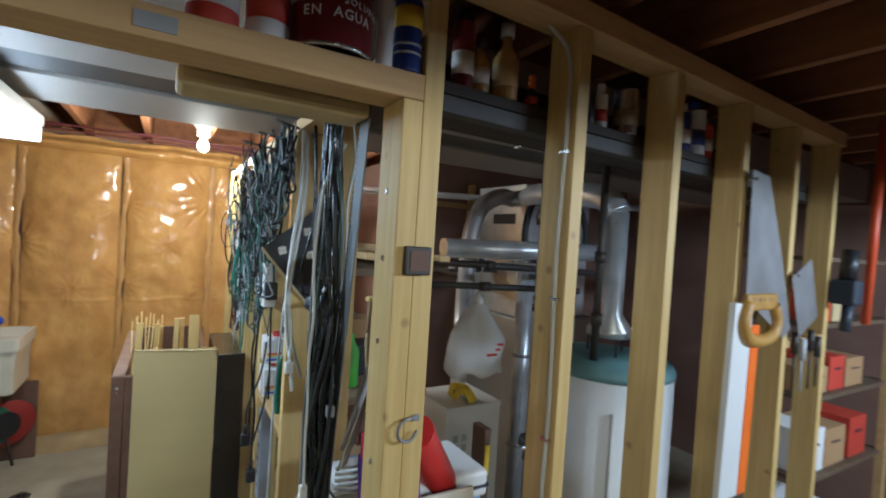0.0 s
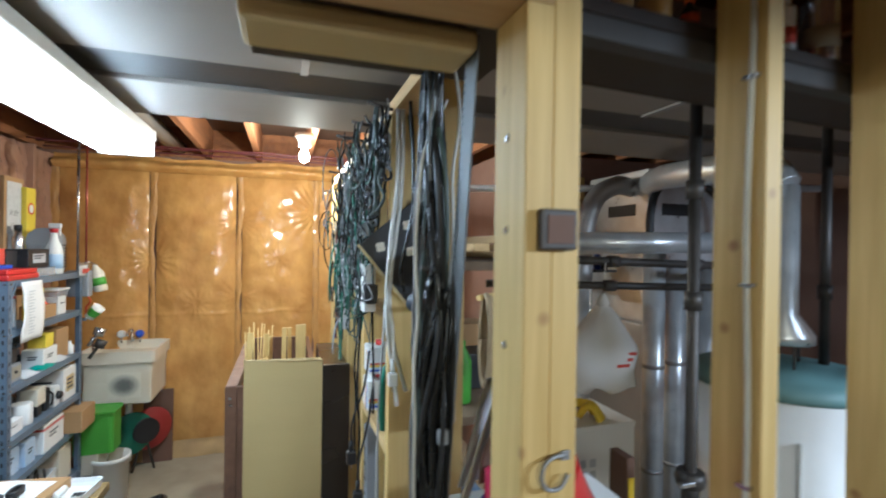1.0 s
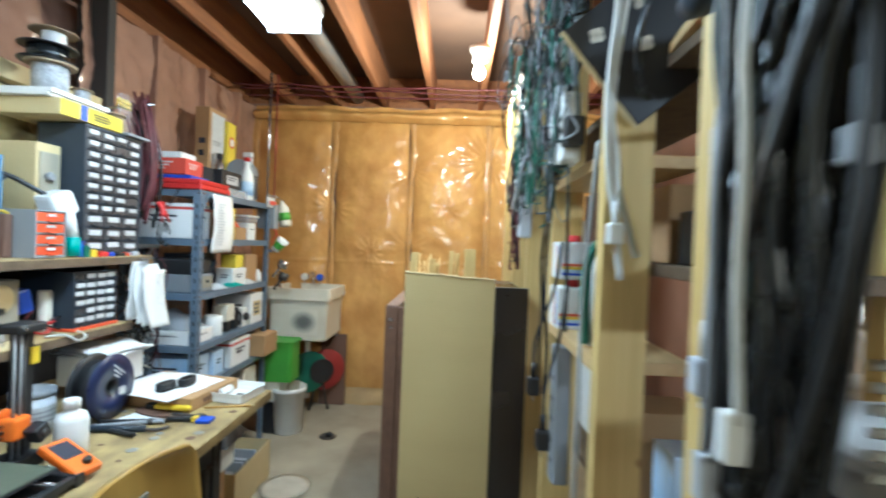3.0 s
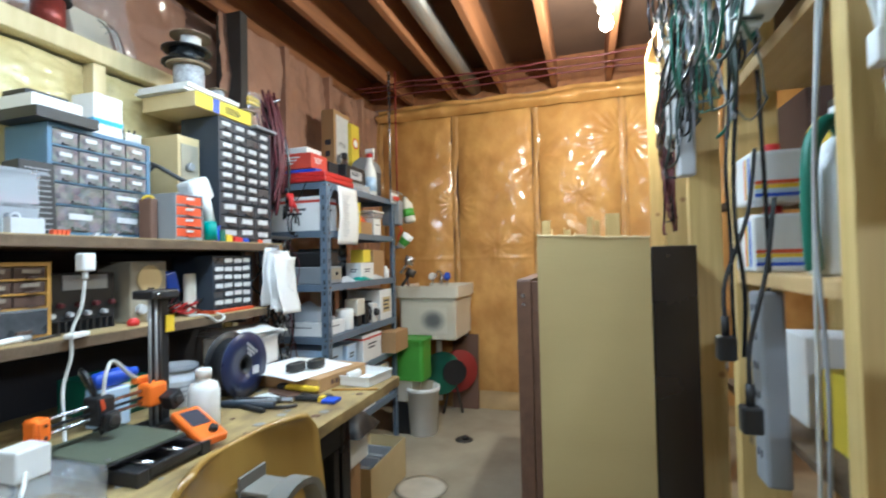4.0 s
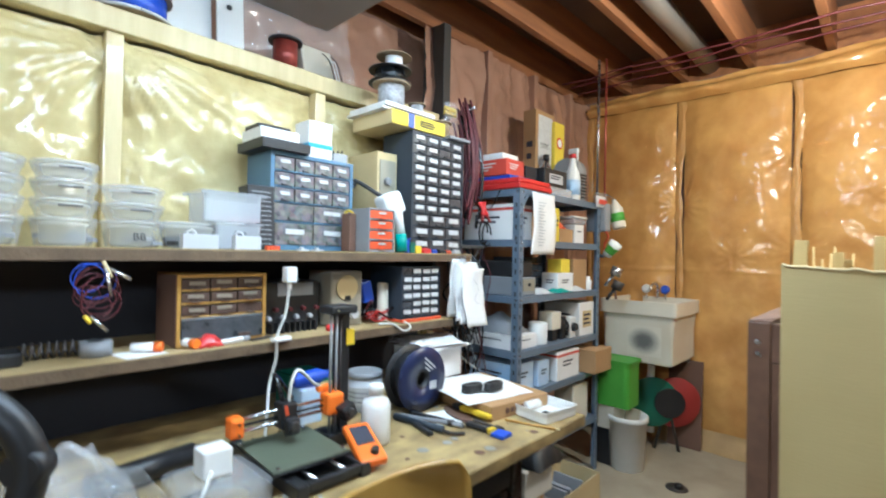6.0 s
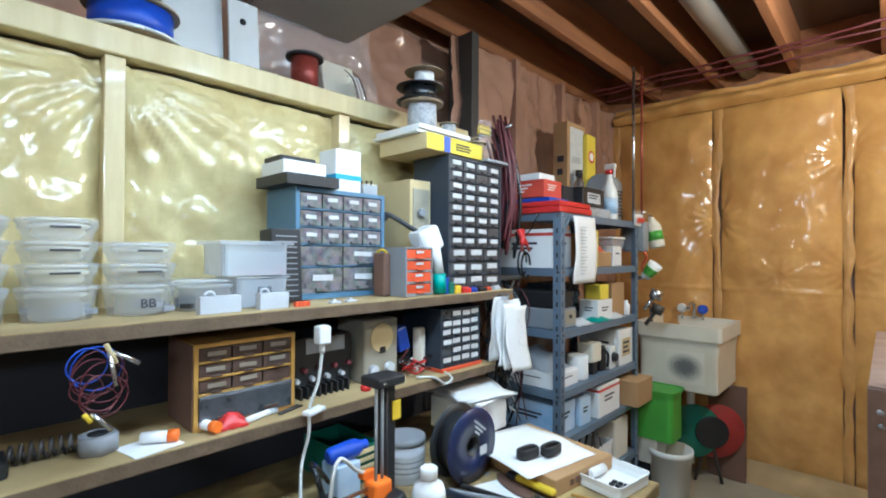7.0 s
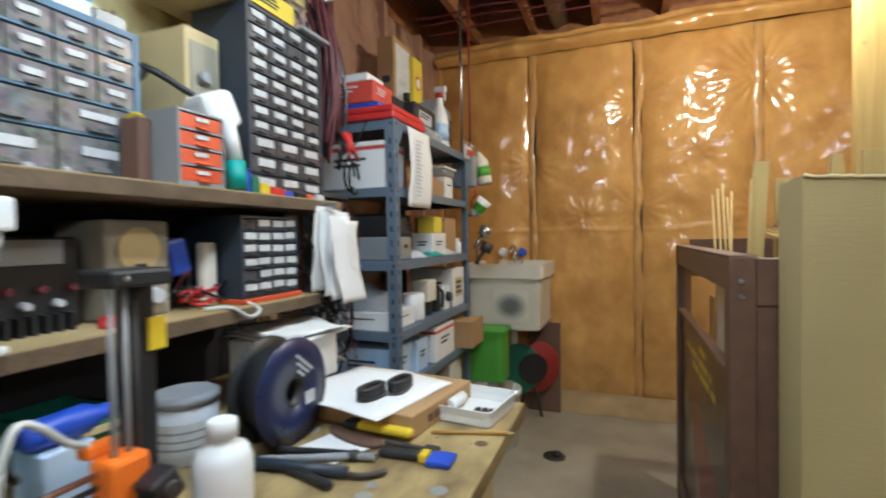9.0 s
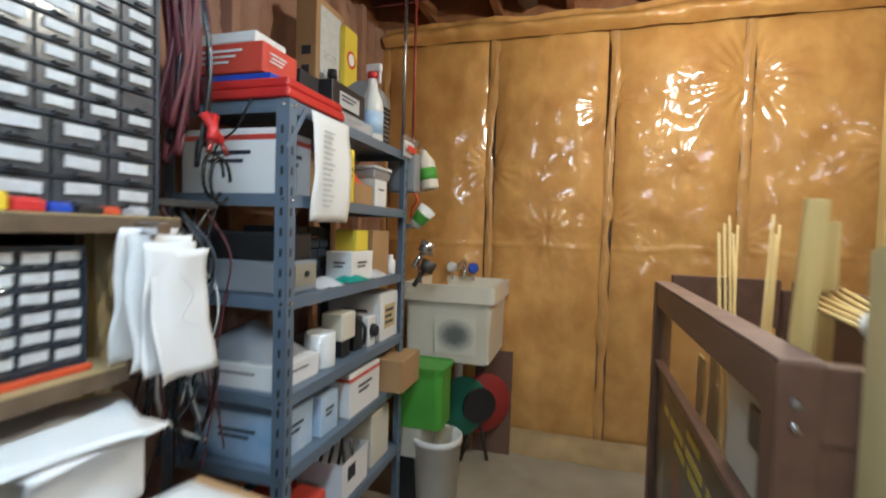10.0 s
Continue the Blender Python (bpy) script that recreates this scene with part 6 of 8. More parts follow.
for k in range(3):
    solo("plastic_packet", sheet(lambda u, v, k=k: (-1.15 + 0.085 * u, 3.03 + 0.17 * k + 0.15 * v, z + 0.003 + 0.028 * math.sin(math.pi * u) * math.sin(math.pi * v) + 0.006 * wob(u + k, v, 1, 6)), 8, 8), M_teal if k == 1 else M_cloud, "crumpled plastic packet on the rack edge", "packet", "packets on the rack")
solo("white_bottle_small", lathe([(0.018, 0), (0.02, 0.004), (0.02, 0.05), (0.010, 0.06), (0.010, 0.075)], (-1.10, 3.60, z + 0.001), 14), M_white, "small white bottle on the rack", "bottle")

# fourth level
z = SH[3]
carton("white_flat_box", -1.38, -1.09, 2.87, 3.06, z, 0.065, M_paper, "flat white box under a plastic bag", writing=1)
solo("grey_bag", sheet(lambda u, v: (-1.36 + 0.24 * u, 2.88 + 0.17 * v, z + 0.067 + 0.085 * (math.sin(math.pi * u) * math.sin(math.pi * v)) ** 0.6 + 0.015 * wob(u, v, 2, 5)), 16, 16), M_grey, "dark plastic bag of parts on a box", "bag")
solo("white_roll", lathe([(0.045, 0), (0.047, 0.005), (0.047, 0.10), (0.04, 0.105)], (-1.13, 3.13, z + 0.001), 20), M_white, "white roll standing on the rack", "roll")
cm = thing("white_camera_box", (-1.12, 3.24, z), "white device with dark round lens on the rack", "device")
part("body", bx(-1.17, -1.09, 3.20, 3.29, z + 0.06, z + 0.15, 0.006), M_cream, cm)
part("stand", bx(-1.15, -1.10, 3.22, 3.27, z + 0.001, z + 0.06, 0.004), M_black, cm)
cm2 = thing("white_motor_block", (-1.12, 3.40, z), "small white motor block with a black coupling", "device")
part("body", bx(-1.16, -1.085, 3.375, 3.44, z + 0.001, z + 0.11, 0.005), M_white, cm2)
part("coupling", lathe([(0.024, 0), (0.018, 0.02)], (-1.085, 3.41, z + 0.06), 14, (1, 0, 0)), M_black, cm2)
solo("black_power_brick", join(bx(-1.15, -1.10, 3.31, 3.365, z + 0.001, z + 0.12, 0.008), tube(smooth_line([(-1.10, 3.33, z + 0.11), (-1.08, 3.34, z + 0.08), (-1.09, 3.35, z + 0.02)], 5), 0.006)), M_black, "black adapter with a cord on the rack", "adapter")
carton("white_carton", -1.30, -1.08, 3.47, 3.64, z, 0.18, M_paper, "white carton with a red printed label", tag=M_tan, writing=3)

# fifth level
z = SH[4]
carton("blue_printed_pack", -1.36, -1.10, 2.88, 3.05, z, 0.13, M_skyblue, "blue and white printed pack on the rack", writing=2)
carton("blue_printed_pack", -1.24, -1.085, 3.07, 3.17, z, 0.12, M_skyblue, "small blue and white carton", writing=2)
carton("white_carton", -1.28, -1.07, 3.22, 3.45, z, 0.145, M_paper, "white carton with black print on the rack", strip=M_redcard, writing=2)
carton("brown_carton", -1.16, -1.0, 3.50, 3.70, z, 0.125, M_card2, "open brown carton sticking out of the rack")
# lowest level and floor under it
z = SH[5]
solo("red_tool_roll", bx(-1.30, -1.09, 2.90, 3.12, z + 0.001, z + 0.09, 0.012), M_redcard, "red tool roll on the lowest shelf", "tool roll")
wbn = thing("white_parts_bin", (-1.12, 3.28, z), "white open bin of parts with a dark label", "bin")
part("bin_body", open_box(-1.24, -1.07, 3.18, 3.37, z + 0.001, z + 0.13, 0.004, 0.012), M_paper, wbn)
part("label", bx(-1.072, -1.070, 3.22, 3.27, z + 0.06, z + 0.105), M_ink, wbn)
part("contents", join(*[rod((-1.20 + 0.03 * k, 3.22 + 0.02 * k, z + 0.02), (-1.17 + 0.02 * k, 3.25 + 0.02 * (k % 3), z + 0.17), 0.006, 6) for k in range(5)]), M_iron, wbn)
solo("cream_canister", bx(-1.20, -1.08, 3.42, 3.58, z + 0.001, z + 0.20, 0.008), M_cream, "cream canister box on the lowest shelf", "canister")

# red clamp leads on the wall beside the rack
jl = thing("jumper_cables", (-1.25, 2.71, 1.5), "maroon jumper cables hanging coiled with red clamps", "jumper cables")
random.seed(5)
for k in range(34):
    y0 = 2.665 + random.uniform(-0.035, 0.035)
    x0 = -1.20 + random.uniform(-0.04, 0.03)
    zt, zb = 1.80 + random.uniform(-0.05, 0.08), 1.36 + random.uniform(-0.05, 0.10)
    part("cable", tube(smooth_line([(x0 - 0.03, y0, zt), (x0 + 0.02, y0 + random.uniform(-0.02, 0.02), (zt + zb) / 2), (x0, y0 + random.uniform(-0.02, 0.03), zb), (x0 - 0.01, y0 + 0.02, zb + 0.05)], 5), 0.0058, 6), M_maroon if k % 4 else M_cable, jl)
part("hook", rod((-1.46, 2.665, 1.80), (-1.17, 2.665, 1.83), 0.006, 6), M_steel, jl)
for (y, dy) in ((2.70, 0.03), (2.73, -0.03)):
    cp = part("clamp", rod((-1.15, y - 0.02, 1.42), (-1.13, y - 0.02 + dy, 1.36), 0.010, 8), M_red, jl)
    part("jaw", rod((-1.13, y - 0.02 + dy, 1.36), (-1.125, y - 0.02 + dy * 1.4, 1.335), 0.006, 8), M_copper, cp)
for k in range(2):
    c = Vector((-1.15, 2.71 + 0.01 * k, 1.29 - 0.01 * k))
    part("lead", tube([c + Vector((0.01 * k, 0.03 * math.cos(a), 0.05 * math.sin(a))) for a in [i * math.pi / 8 for i in range(15)]], 0.004, 5), M_cable, jl)
tg = thing("tangle_of_leads", (-1.08, 2.68, 0.9), "tangle of dark leads hanging between bench and rack", "cables")
random.seed(66)
for k in range(22):
    y = random.uniform(2.59, 2.80)
    pts = [(-1.28 + random.uniform(0, 0.08), y, 1.22)]
    for q in range(1, 6):
        pts.append((-1.22 + random.uniform(-0.06, 0.06), y + random.uniform(-0.05, 0.05), 1.22 - q * random.uniform(0.09, 0.12)))
    part("lead", tube(smooth_line(pts, 5), random.uniform(0.002, 0.0045), 5), (M_cable, M_navy, M_cable, M_maroon, M_cable, M_cablew)[k % 6], tg)
part("strap", bx(-1.44, -1.20, 2.60, 2.78, 1.22, 1.235, 0.002), M_beam, tg)


# ---- sink corner ----
sk = thing("laundry_sink", (-0.95, 4.17, 0.55), "cream plastic laundry sink with a dark soot mark", "sink")
part("rim", open_box(-1.19, -0.735, 3.945, 4.405, 0.855, 0.935, 0.018, 0.0, 0.02), M_cream, sk)
part("basin", open_box(-1.175, -0.75, 3.96, 4.40, 0.565, 0.858, 0.010, 0.022, 0.02), M_cream, sk)
part("tap_post", rod((-0.98, 4.36, 0.93), (-0.98, 4.36, 1.00), 0.010, 10), M_steel, sk)
part("spout", tube(smooth_line([(-0.98, 4.36, 1.0), (-0.98, 4.33, 1.03), (-0.98, 4.26, 1.02), (-0.98, 4.24, 0.99)], 5), 0.009), M_steel, sk)
for x, m in ((-1.05, M_white), (-0.93, M_blue)):
    part("tap_handle", lathe([(0.028, 0), (0.03, 0.01), (0.02, 0.025)], (x, 4.36, 0.985), 16, (0, -1, 0.3)), m, sk)
    part("tap_stem", rod((x, 4.36, 0.92), (x, 4.36, 0.99), 0.007, 8), M_steel, sk)
part("drain_pipe", rod((-0.95, 4.18, 0.10), (-0.95, 4.18, 0.575), 0.022, 12), M_white, sk)
part("soot_mark", sheet(lambda u, v: (-1.02 + 0.20 * u, 3.957 + 0.010 * (0.858 - (0.61 + 0.18 * v)) / 0.293, 0.61 + 0.18 * v), 2, 2), smudge_material(), sk, "dark smudge")
for (x, y) in ((-1.15, 4.0), (-1.15, 4.37), (-0.79, 4.37)):
    part("leg", bx(x - 0.012, x + 0.012, y - 0.012, y + 0.012, 0.0, 0.58), M_grey, sk)
solo("paddle", rod((-1.10, 4.1, 0.60), (-1.13, 4.02, 1.03), 0.008, 8), M_brown, "dark stick standing in the sink", "stick")
solo("brown_board", turned(bx(-0.90, -0.70, 4.33, 4.345, 0.002, 0.55, 0.002), about((-0.8, 4.33, 0), rx=-3)), M_darkcard, "brown sheet of board leaning under the sink", "board")
# red darkened to carry the shade under the sink
M_dred = mat("shaded_red_plastic", (0.32, 0.03, 0.025), (0.24, 0.02, 0.018), 6, 0.6)
hr = thing("hose_reel", (-0.87, 4.2, 0.0), "red and green hose reel under the sink", "hose reel")
part("disc", lathe([(0.15, 0), (0.155, 0.006), (0.15, 0.012), (0.02, 0.013)], (-0.83, 4.24, 0.30), 28, (0.6, -0.8, 0)), M_dred, hr)
part("disc", lathe([(0.15, 0), (0.155, 0.006), (0.15, 0.012), (0.02, 0.013)], (-0.93, 4.15, 0.30), 28, (0.6, -0.8, 0)), M_dgreen, hr)
part("core", lathe([(0.09, 0), (0.09, 0.06)], (-0.87, 4.23, 0.30), 20, (0.6, -0.8, 0)), M_black, hr)
part("stand", join(rod((-0.93, 4.19, 0.0), (-0.86, 4.21, 0.30), 0.009, 8), rod((-0.80, 4.24, 0.0), (-0.86, 4.21, 0.30), 0.009, 8)), M_iron, hr)
bu = thing("white_bucket", (-0.945, 3.82, 0), "white plastic pail on the floor", "bucket")
part("pail", lathe([(0.086, 0), (0.09, 0.004), (0.105, 0.27), (0.112, 0.272), (0.112, 0.30), (0.102, 0.30), (0.085, 0.01)], (-0.945, 3.80, 0.0), 28), M_white, bu)
part("scoop", turned(bx(-0.98, -0.90, 3.79, 3.80, 0.10, 0.34, 0.004), about((-0.94, 3.8, 0.2), rz=30, ry=12)), M_beige, bu)
solo("dark_crate", bx(-1.10, -0.98, 3.74, 3.92, 0.0, 0.21, 0.006), M_black, "dark crate on the floor beside the rack", "crate")
cb2 = thing("cream_box", (-1.04, 3.80, 0.21), "small cream plastic box on a crate", "box")
part("box_body", open_box(-1.115, -0.985, 3.72, 3.88, 0.211, 0.345, 0.005, 0.010, 0.01), M_cream, cb2)
gt = thing("green_tub", (-1.02, 3.80, 0.35), "bright green plastic tub stacked on a cream box", "tub")
part("tub_body", open_box(-1.13, -0.90, 3.70, 3.88, 0.3465, 0.61, 0.004, 0.022, 0.03), M_green, gt)
part("rim", open_box(-1.137, -0.893, 3.693, 3.887, 0.598, 0.612, 0.010, 0.0, 0.03), M_green, gt)
dr = thing("floor_drain", (-0.66, 3.74, 0), "dark round floor drain with a raised cap", "drain")
part("ring", lathe([(0.055, 0), (0.05, 0.006), (0.02, 0.006)], (-0.66, 3.74, 0.0), 24), M_iron, dr)
part("cap", lathe([(0.022, 0.006), (0.022, 0.02), (0.015, 0.026)], (-0.65, 3.74, 0.0), 14), M_black, dr)
pl = thing("white_floor_plate", (-0.70, 3.08, 0), "pale round plate lying on the floor", "plate")
part("plate", lathe([(0.07, 0.001), (0.125, 0.010), (0.128, 0.012), (0.10, 0.009), (0.02, 0.006)], (-0.70, 3.08, 0.0), 28), mat("dusty_plate", (0.58, 0.53, 0.43), (0.40, 0.36, 0.28), 9, 0.8), pl)
gx = thing("grey_open_carton", (-0.93, 2.97, 0), "open greyish carton of scrap on the floor", "carton")
part("carton", open_box(-1.03, -0.83, 2.80, 3.20, 0.001, 0.20, 0.005), M_tan, gx)
part("scrap", join(*[turned(bx(-1.0, -0.86, 2.85 + 0.07 * k, 2.87 + 0.07 * k, 0.01, 0.19, 0.003), about((-0.93, 2.86 + 0.07 * k, 0.1), rx=12 * (-1) ** k)) for k in range(4)]), M_grey, gx)
solo("floor_carton", open_box(-1.02, -0.86, 2.58, 2.76, 0.001, 0.30, 0.005), M_card2, "brown carton on the floor under the bench end", "carton")
solo("white_stack_box", bx(-0.98, -0.80, 2.53, 2.72, 0.302, 0.42, 0.006), M_white, "white box on a brown carton", "box")
solo("black_bag", sheet(lambda u, v: (-1.02 + 0.26 * u, 2.56 + 0.2 * v, 0.425 + 0.09 * (math.sin(math.pi * u) * math.sin(math.pi * v)) ** 0.5 + 0.015 * wob(u, v, 4, 5)), 12, 12), M_black, "black bag on a white box", "bag")

# ---- tall carton and display cabinet ----
tc_ = thing("tall_carton", (0.11, 2.47, 0), "tall plain cardboard box standing on end", "carton")
bm = sheet(lambda u, v: (-0.047 + 0.325 * u, 2.400 - 0.006 * math.sin(math.pi * u) * math.sin(math.pi * v) + 0.003 * wob(u, v, 1, 3), 0.001 + (1.184 - 0.018 * u) * v + 0.005 * wob(u * 9, v, 2, 1.5) * (v > 0.97)), 24, 40)
part("front_panel", bm, M_card, tc_)
part("left_panel", sheet(lambda u, v: (-0.047 - 0.004 * math.sin(math.pi * v) * math.sin(math.pi * u), 2.40 + 0.13 * u, 0.001 + (1.183 - 0.003 * u) * v + 0.006 * wob(u * 5, 3, 7, 1.5) * (v > 0.97)), 10, 40), M_card, tc_)
part("right_panel", bx(0.274, 0.278, 2.404, 2.53, 0.001, 1.15), M_card, tc_)
part("back_panel", bx(-0.045, 0.274, 2.526, 2.53, 0.001, 1.15), M_card, tc_)
part("torn_edge", tube([(-0.045 + 0.0108 * k, 2.398, 1.183 - 0.0006 * k + 0.005 * wob(k, 3, 1, 0.9)) for k in range(31)], 0.0035, 5), M_tan, tc_)
part("flap", turned(bx(-0.04, 0.27, 2.405, 2.52, 1.148, 1.151), about((0.1, 2.4, 1.15), rx=-4)), M_card, tc_)
for k, (x, w) in enumerate(((0.025, 0.022), (0.055, 0.02), (0.082, 0.018))):
    part("marker_writing", turned(bx(x, x + 0.004, 2.3925, 2.3935, 0.30 + 0.0 * k, 0.30 + 0.07 - 0.01 * k), about((x, 2.39, 0.33), ry=8)), M_ink, tc_)
pb = thing("black_cabinet", (0.35, 2.41, 0), "tall glossy black cabinet beside the cardboard box", "cabinet")
part("front", turned(bx(0.281, 0.40, 2.40, 2.425, 0.001, 1.14, 0.004), Matrix.Identity(4)), M_gloss_black, pb)
part("side", bx(0.285, 0.40, 2.43, 3.0, 0.001, 1.12, 0.004), M_gloss_black, pb)
dc = thing("display_cabinet", (0.05, 2.95, 0), "dark brown wooden cabinet with printed glass side, open on top", "display cabinet")
XA, XB, YA, YB, ZT = -0.134, 0.27, 2.532, 3.56, 1.035
for (x, y) in ((XA, YA), (XA, YB - 0.05), (XB - 0.05, YB - 0.05), (XB - 0.05, YA)):
    part("post", bx(x, x + 0.05, y, y + 0.05, 0.0, ZT - 0.0, 0.003), M_brown, dc)
for (z0, z1) in ((ZT - 0.072, ZT - 0.001), (0.776, 0.790), (0.04, 0.12)):
    part("side_rail", bx(XA + 0.003, XA + (0.05 if z1 > 1 else 0.03), YA + 0.05, YB - 0.05, z0, z1, 0.003), M_brown, dc)
part("dusty_cap", bx(XA + 0.002, XA + 0.052, YA + 0.002, YB - 0.002, ZT + 0.0002, ZT + 0.005, 0.001), mat("dusty_wood", (0.30, 0.20, 0.15), (0.17, 0.10, 0.07), 16, 0.8, bump=0.3), dc, "dusty top edge")
part("front_rail", bx(XA + 0.05, XB - 0.05, YA + 0.003, YA + 0.03, ZT - 0.10, ZT - 0.001, 0.003), M_brown, dc)
part("back_rail", bx(XA + 0.05, XB - 0.05, YB - 0.03, YB - 0.003, ZT - 0.12, ZT + 0.03, 0.003), M_brown, dc)
part("far_side", bx(XB - 0.03, XB - 0.003, YA + 0.05, YB - 0.05, 0.02, ZT + 0.03), M_brown, dc)
part("front_panel", bx(XA + 0.051, XB - 0.051, YA + 0.006, YA + 0.018, 0.041, ZT - 0.101), M_brown, dc)
part("bottom", bx(XA + 0.01, XB - 0.01, YA + 0.01, YB - 0.01, 0.02, 0.04), M_brown, dc)
part("glass_pane", bx(XA + 0.012, XA + 0.016, YA + 0.05, YB - 0.05, 0.12, ZT - 0.073), mat("clear_pane", (0.30, 0.26, 0.20), (0.26, 0.22, 0.17), 3, 0.08, bump=0.02, alpha=0.16, coat=1.0, coat_rough=0.04), dc, "clear glass pane")
part("printed_panel", bx(XA + 0.018, XA + 0.022, YA + 0.05, YB - 0.05, 0.121, 0.775), mat("dark_print", (0.045, 0.028, 0.026), (0.03, 0.018, 0.018), 5, 0.35), dc, "dark printed panel behind the glass")
for k, (y, w, zz, hh) in enumerate(((2.92, 0.16, 0.715, 0.018), (2.86, 0.52, 0.672, 0.022), (2.80, 0.44, 0.636, 0.022))):
    n_ = int(w / 0.032)
    for i in range(n_):
        if (i * 5 + k) % 6:
            part("printed_bar", bx(XA + 0.0165, XA + 0.0178, y + i * 0.032, y + i * 0.032 + 0.024, zz, zz + hh), M_yellowcard, dc)
def red_print(u, v):
    return (XA + 0.0172, 2.60 + 0.62 * u + 0.05 * wob(u, v, 3, 3) * (1 - v), 0.14 + 0.36 * v * (0.55 + 0.75 * u) + 0.01 * wob(u * 4, v, 1, 2))
part("printed_red", sheet(red_print, 14, 8), mat("dusty_red_print", (0.36, 0.07, 0.06), (0.26, 0.045, 0.04), 5, 0.5), dc)
for k in range(3):
    part("printed_pale", sheet(lambda u, v, k=k: (XA + 0.0168, 3.06 + 0.14 * k + 0.11 * u, 0.18 + 0.11 * k + (0.10 + 0.05 * math.sin(3 * u + k)) * v), 8, 6), M_beige, dc)
part("inner_white_board", bx(XA + 0.023, XA + 0.030, 2.60, 2.80, 0.795, 0.955), M_cream, dc)
part("inner_tile", bx(XA + 0.0185, XA + 0.0225, 2.625, 2.68, 0.875, 0.935), M_black, dc)
for k in range(5):
    part("stored_board", turned(bx(XA + 0.08, XA + 0.088, 2.88 + 0.09 * k, 2.94 + 0.09 * k, 0.05, 0.90 - 0.03 * (k % 3), 0.001), about((XA + 0.08, 2.9 + 0.09 * k, 0.05), rx=3 - 2 * (k % 3))), M_tan if k % 2 else M_stud, dc)
for z in (0.985, 0.955):
    part("screw", lathe([(0.007, 0), (0.004, 0.003)], (XA + 0.022, YA - 0.0005, z), 8, (0, -1, 0)), M_steel, dc)
random.seed(12)
for k, (x, y, h, w, d) in enumerate(((-0.066, 2.68, 1.25, 0.030, 0.012), (0.015, 2.80, 1.22, 0.026, 0.012), (0.035, 2.84, 1.20, 0.020, 0.012), (0.10, 2.72, 1.26, 0.022, 0.02), (0.13, 2.78, 1.25, 0.02, 0.02), (0.17, 2.74, 1.27, 0.05, 0.012))):
    solo("wood_stick", turned(bx(x, x + w, y, y + d, 0.06, h, 0.001), about((x, y, 1.04), ry=3 if k == 0 else random.uniform(-0.5, 1.5))), M_stud, "pale offcut of wood standing in the cabinet", "stick", "wood sticks")
for k in range(8):
    solo("thin_dowel", rod((-0.05 + 0.015 * (k % 4), 2.92 + 0.035 * (k // 2), 0.06), (-0.09 + 0.02 * k, 3.0 + 0.04 * (k % 5), 1.20 + 0.02 * (k % 3)), 0.0032, 6), M_stud, "thin wooden dowel standing in the cabinet", "dowel", "dowels")
rl = thing("rolled_bundle", (0.10, 2.66, 1.03), "bundle of sticks wrapped in white paper lying on the cabinet", "bundle")
part("wrap", rod((0.035, 2.56, 1.06), (0.015, 2.64, 1.075), 0.022, 14), M_paper, rl)
for k in range(6):
    part("stick", rod((0.02 + 0.006 * k, 2.56, 1.055 + 0.004 * (k % 3)), (-0.03 + 0.012 * k, 2.76, 1.09 + 0.004 * k), 0.004, 6), M_stud, rl)

# ---- hanging cords on the partition ----
def cord_bundle(label, y0, y1, x0, x1, zt, zb0, zb1, n, mats, r0, r1, seed, loops=True, twist=2.4):
    """Cords hung over a hook: each winds about the bundle's axis and comes back up as a loop."""
    random.seed(seed)
    yc, xc = (y0 + y1) / 2, (x0 + x1) / 2
    b = thing("cord_bundle", (xc, yc, zt), label, "cords", "hanging cords")
    for k in range(n):
        a, rr, tw = random.uniform(0, 6.28), random.uniform(0.3, 1.0), random.uniform(-twist, twist)
        zb = random.uniform(zb0, zb1)
        t = zt + random.uniform(-0.03, 0.02)
        w = random.uniform(-0.03, 0.03)

        def at(s, a=a, rr=rr, tw=tw, t=t, zb=zb, turn=0.0):
            q = a + turn + tw * s * 2.2
            return (xc + (x1 - x0) / 2 * rr * math.cos(q) + random.uniform(-0.007, 0.007), yc + (y1 - y0) / 2 * rr * math.sin(q) + random.uniform(-0.019, 0.019), t - (t - zb) * s)

        pts = [at(i / 9) for i in range(10)]
        if loops:
            up = random.uniform(0.1, 0.75)
            pts += [(pts[-1][0] + 0.004, pts[-1][1] + w * 0.6, zb - 0.012)] + [at(1 - (1 - up) * i / 4, turn=0.9) for i in range(5)]
        part("cord", tube(smooth_line(pts, 4), random.uniform(r0, r1), 6), mats[k % len(mats)], b)
    part("hook", rod((0.41, yc, zt + 0.005), (x0 - 0.01, yc, zt + 0.02), 0.005, 6), M_iron, b)
    return b


cord_bundle("thick bundle of black extension cords hanging from a hook", 0.995, 1.105, 0.350, 0.384, 2.05, 0.72, 1.30, 28, [M_cable, M_cable, M_black, M_cable, M_cable, M_cableg], 0.0038, 0.0062, 31, twist=3.4)
cord_bundle("grey and black cords hanging with white plugs", 1.0, 1.07, 0.352, 0.384, 1.62, 0.60, 1.0, 8, [M_cable, M_cablew, M_cable, M_grey], 0.0045, 0.007, 33)
cord_bundle("black cables looped over a peg on the stud", 1.47, 1.66, 0.34, 0.40, 2.06, 1.76, 1.92, 14, [M_cable, M_cable, M_cableg, M_cable, M_grey], 0.003, 0.005, 35, twist=0.5)
cord_bundle("tangled thin black cables hanging on the studs", 1.64, 1.86, 0.32, 0.40, 2.05, 1.52, 1.82, 22, [M_cable, M_cable, M_cableg, M_cable, M_grey], 0.002, 0.004, 36)
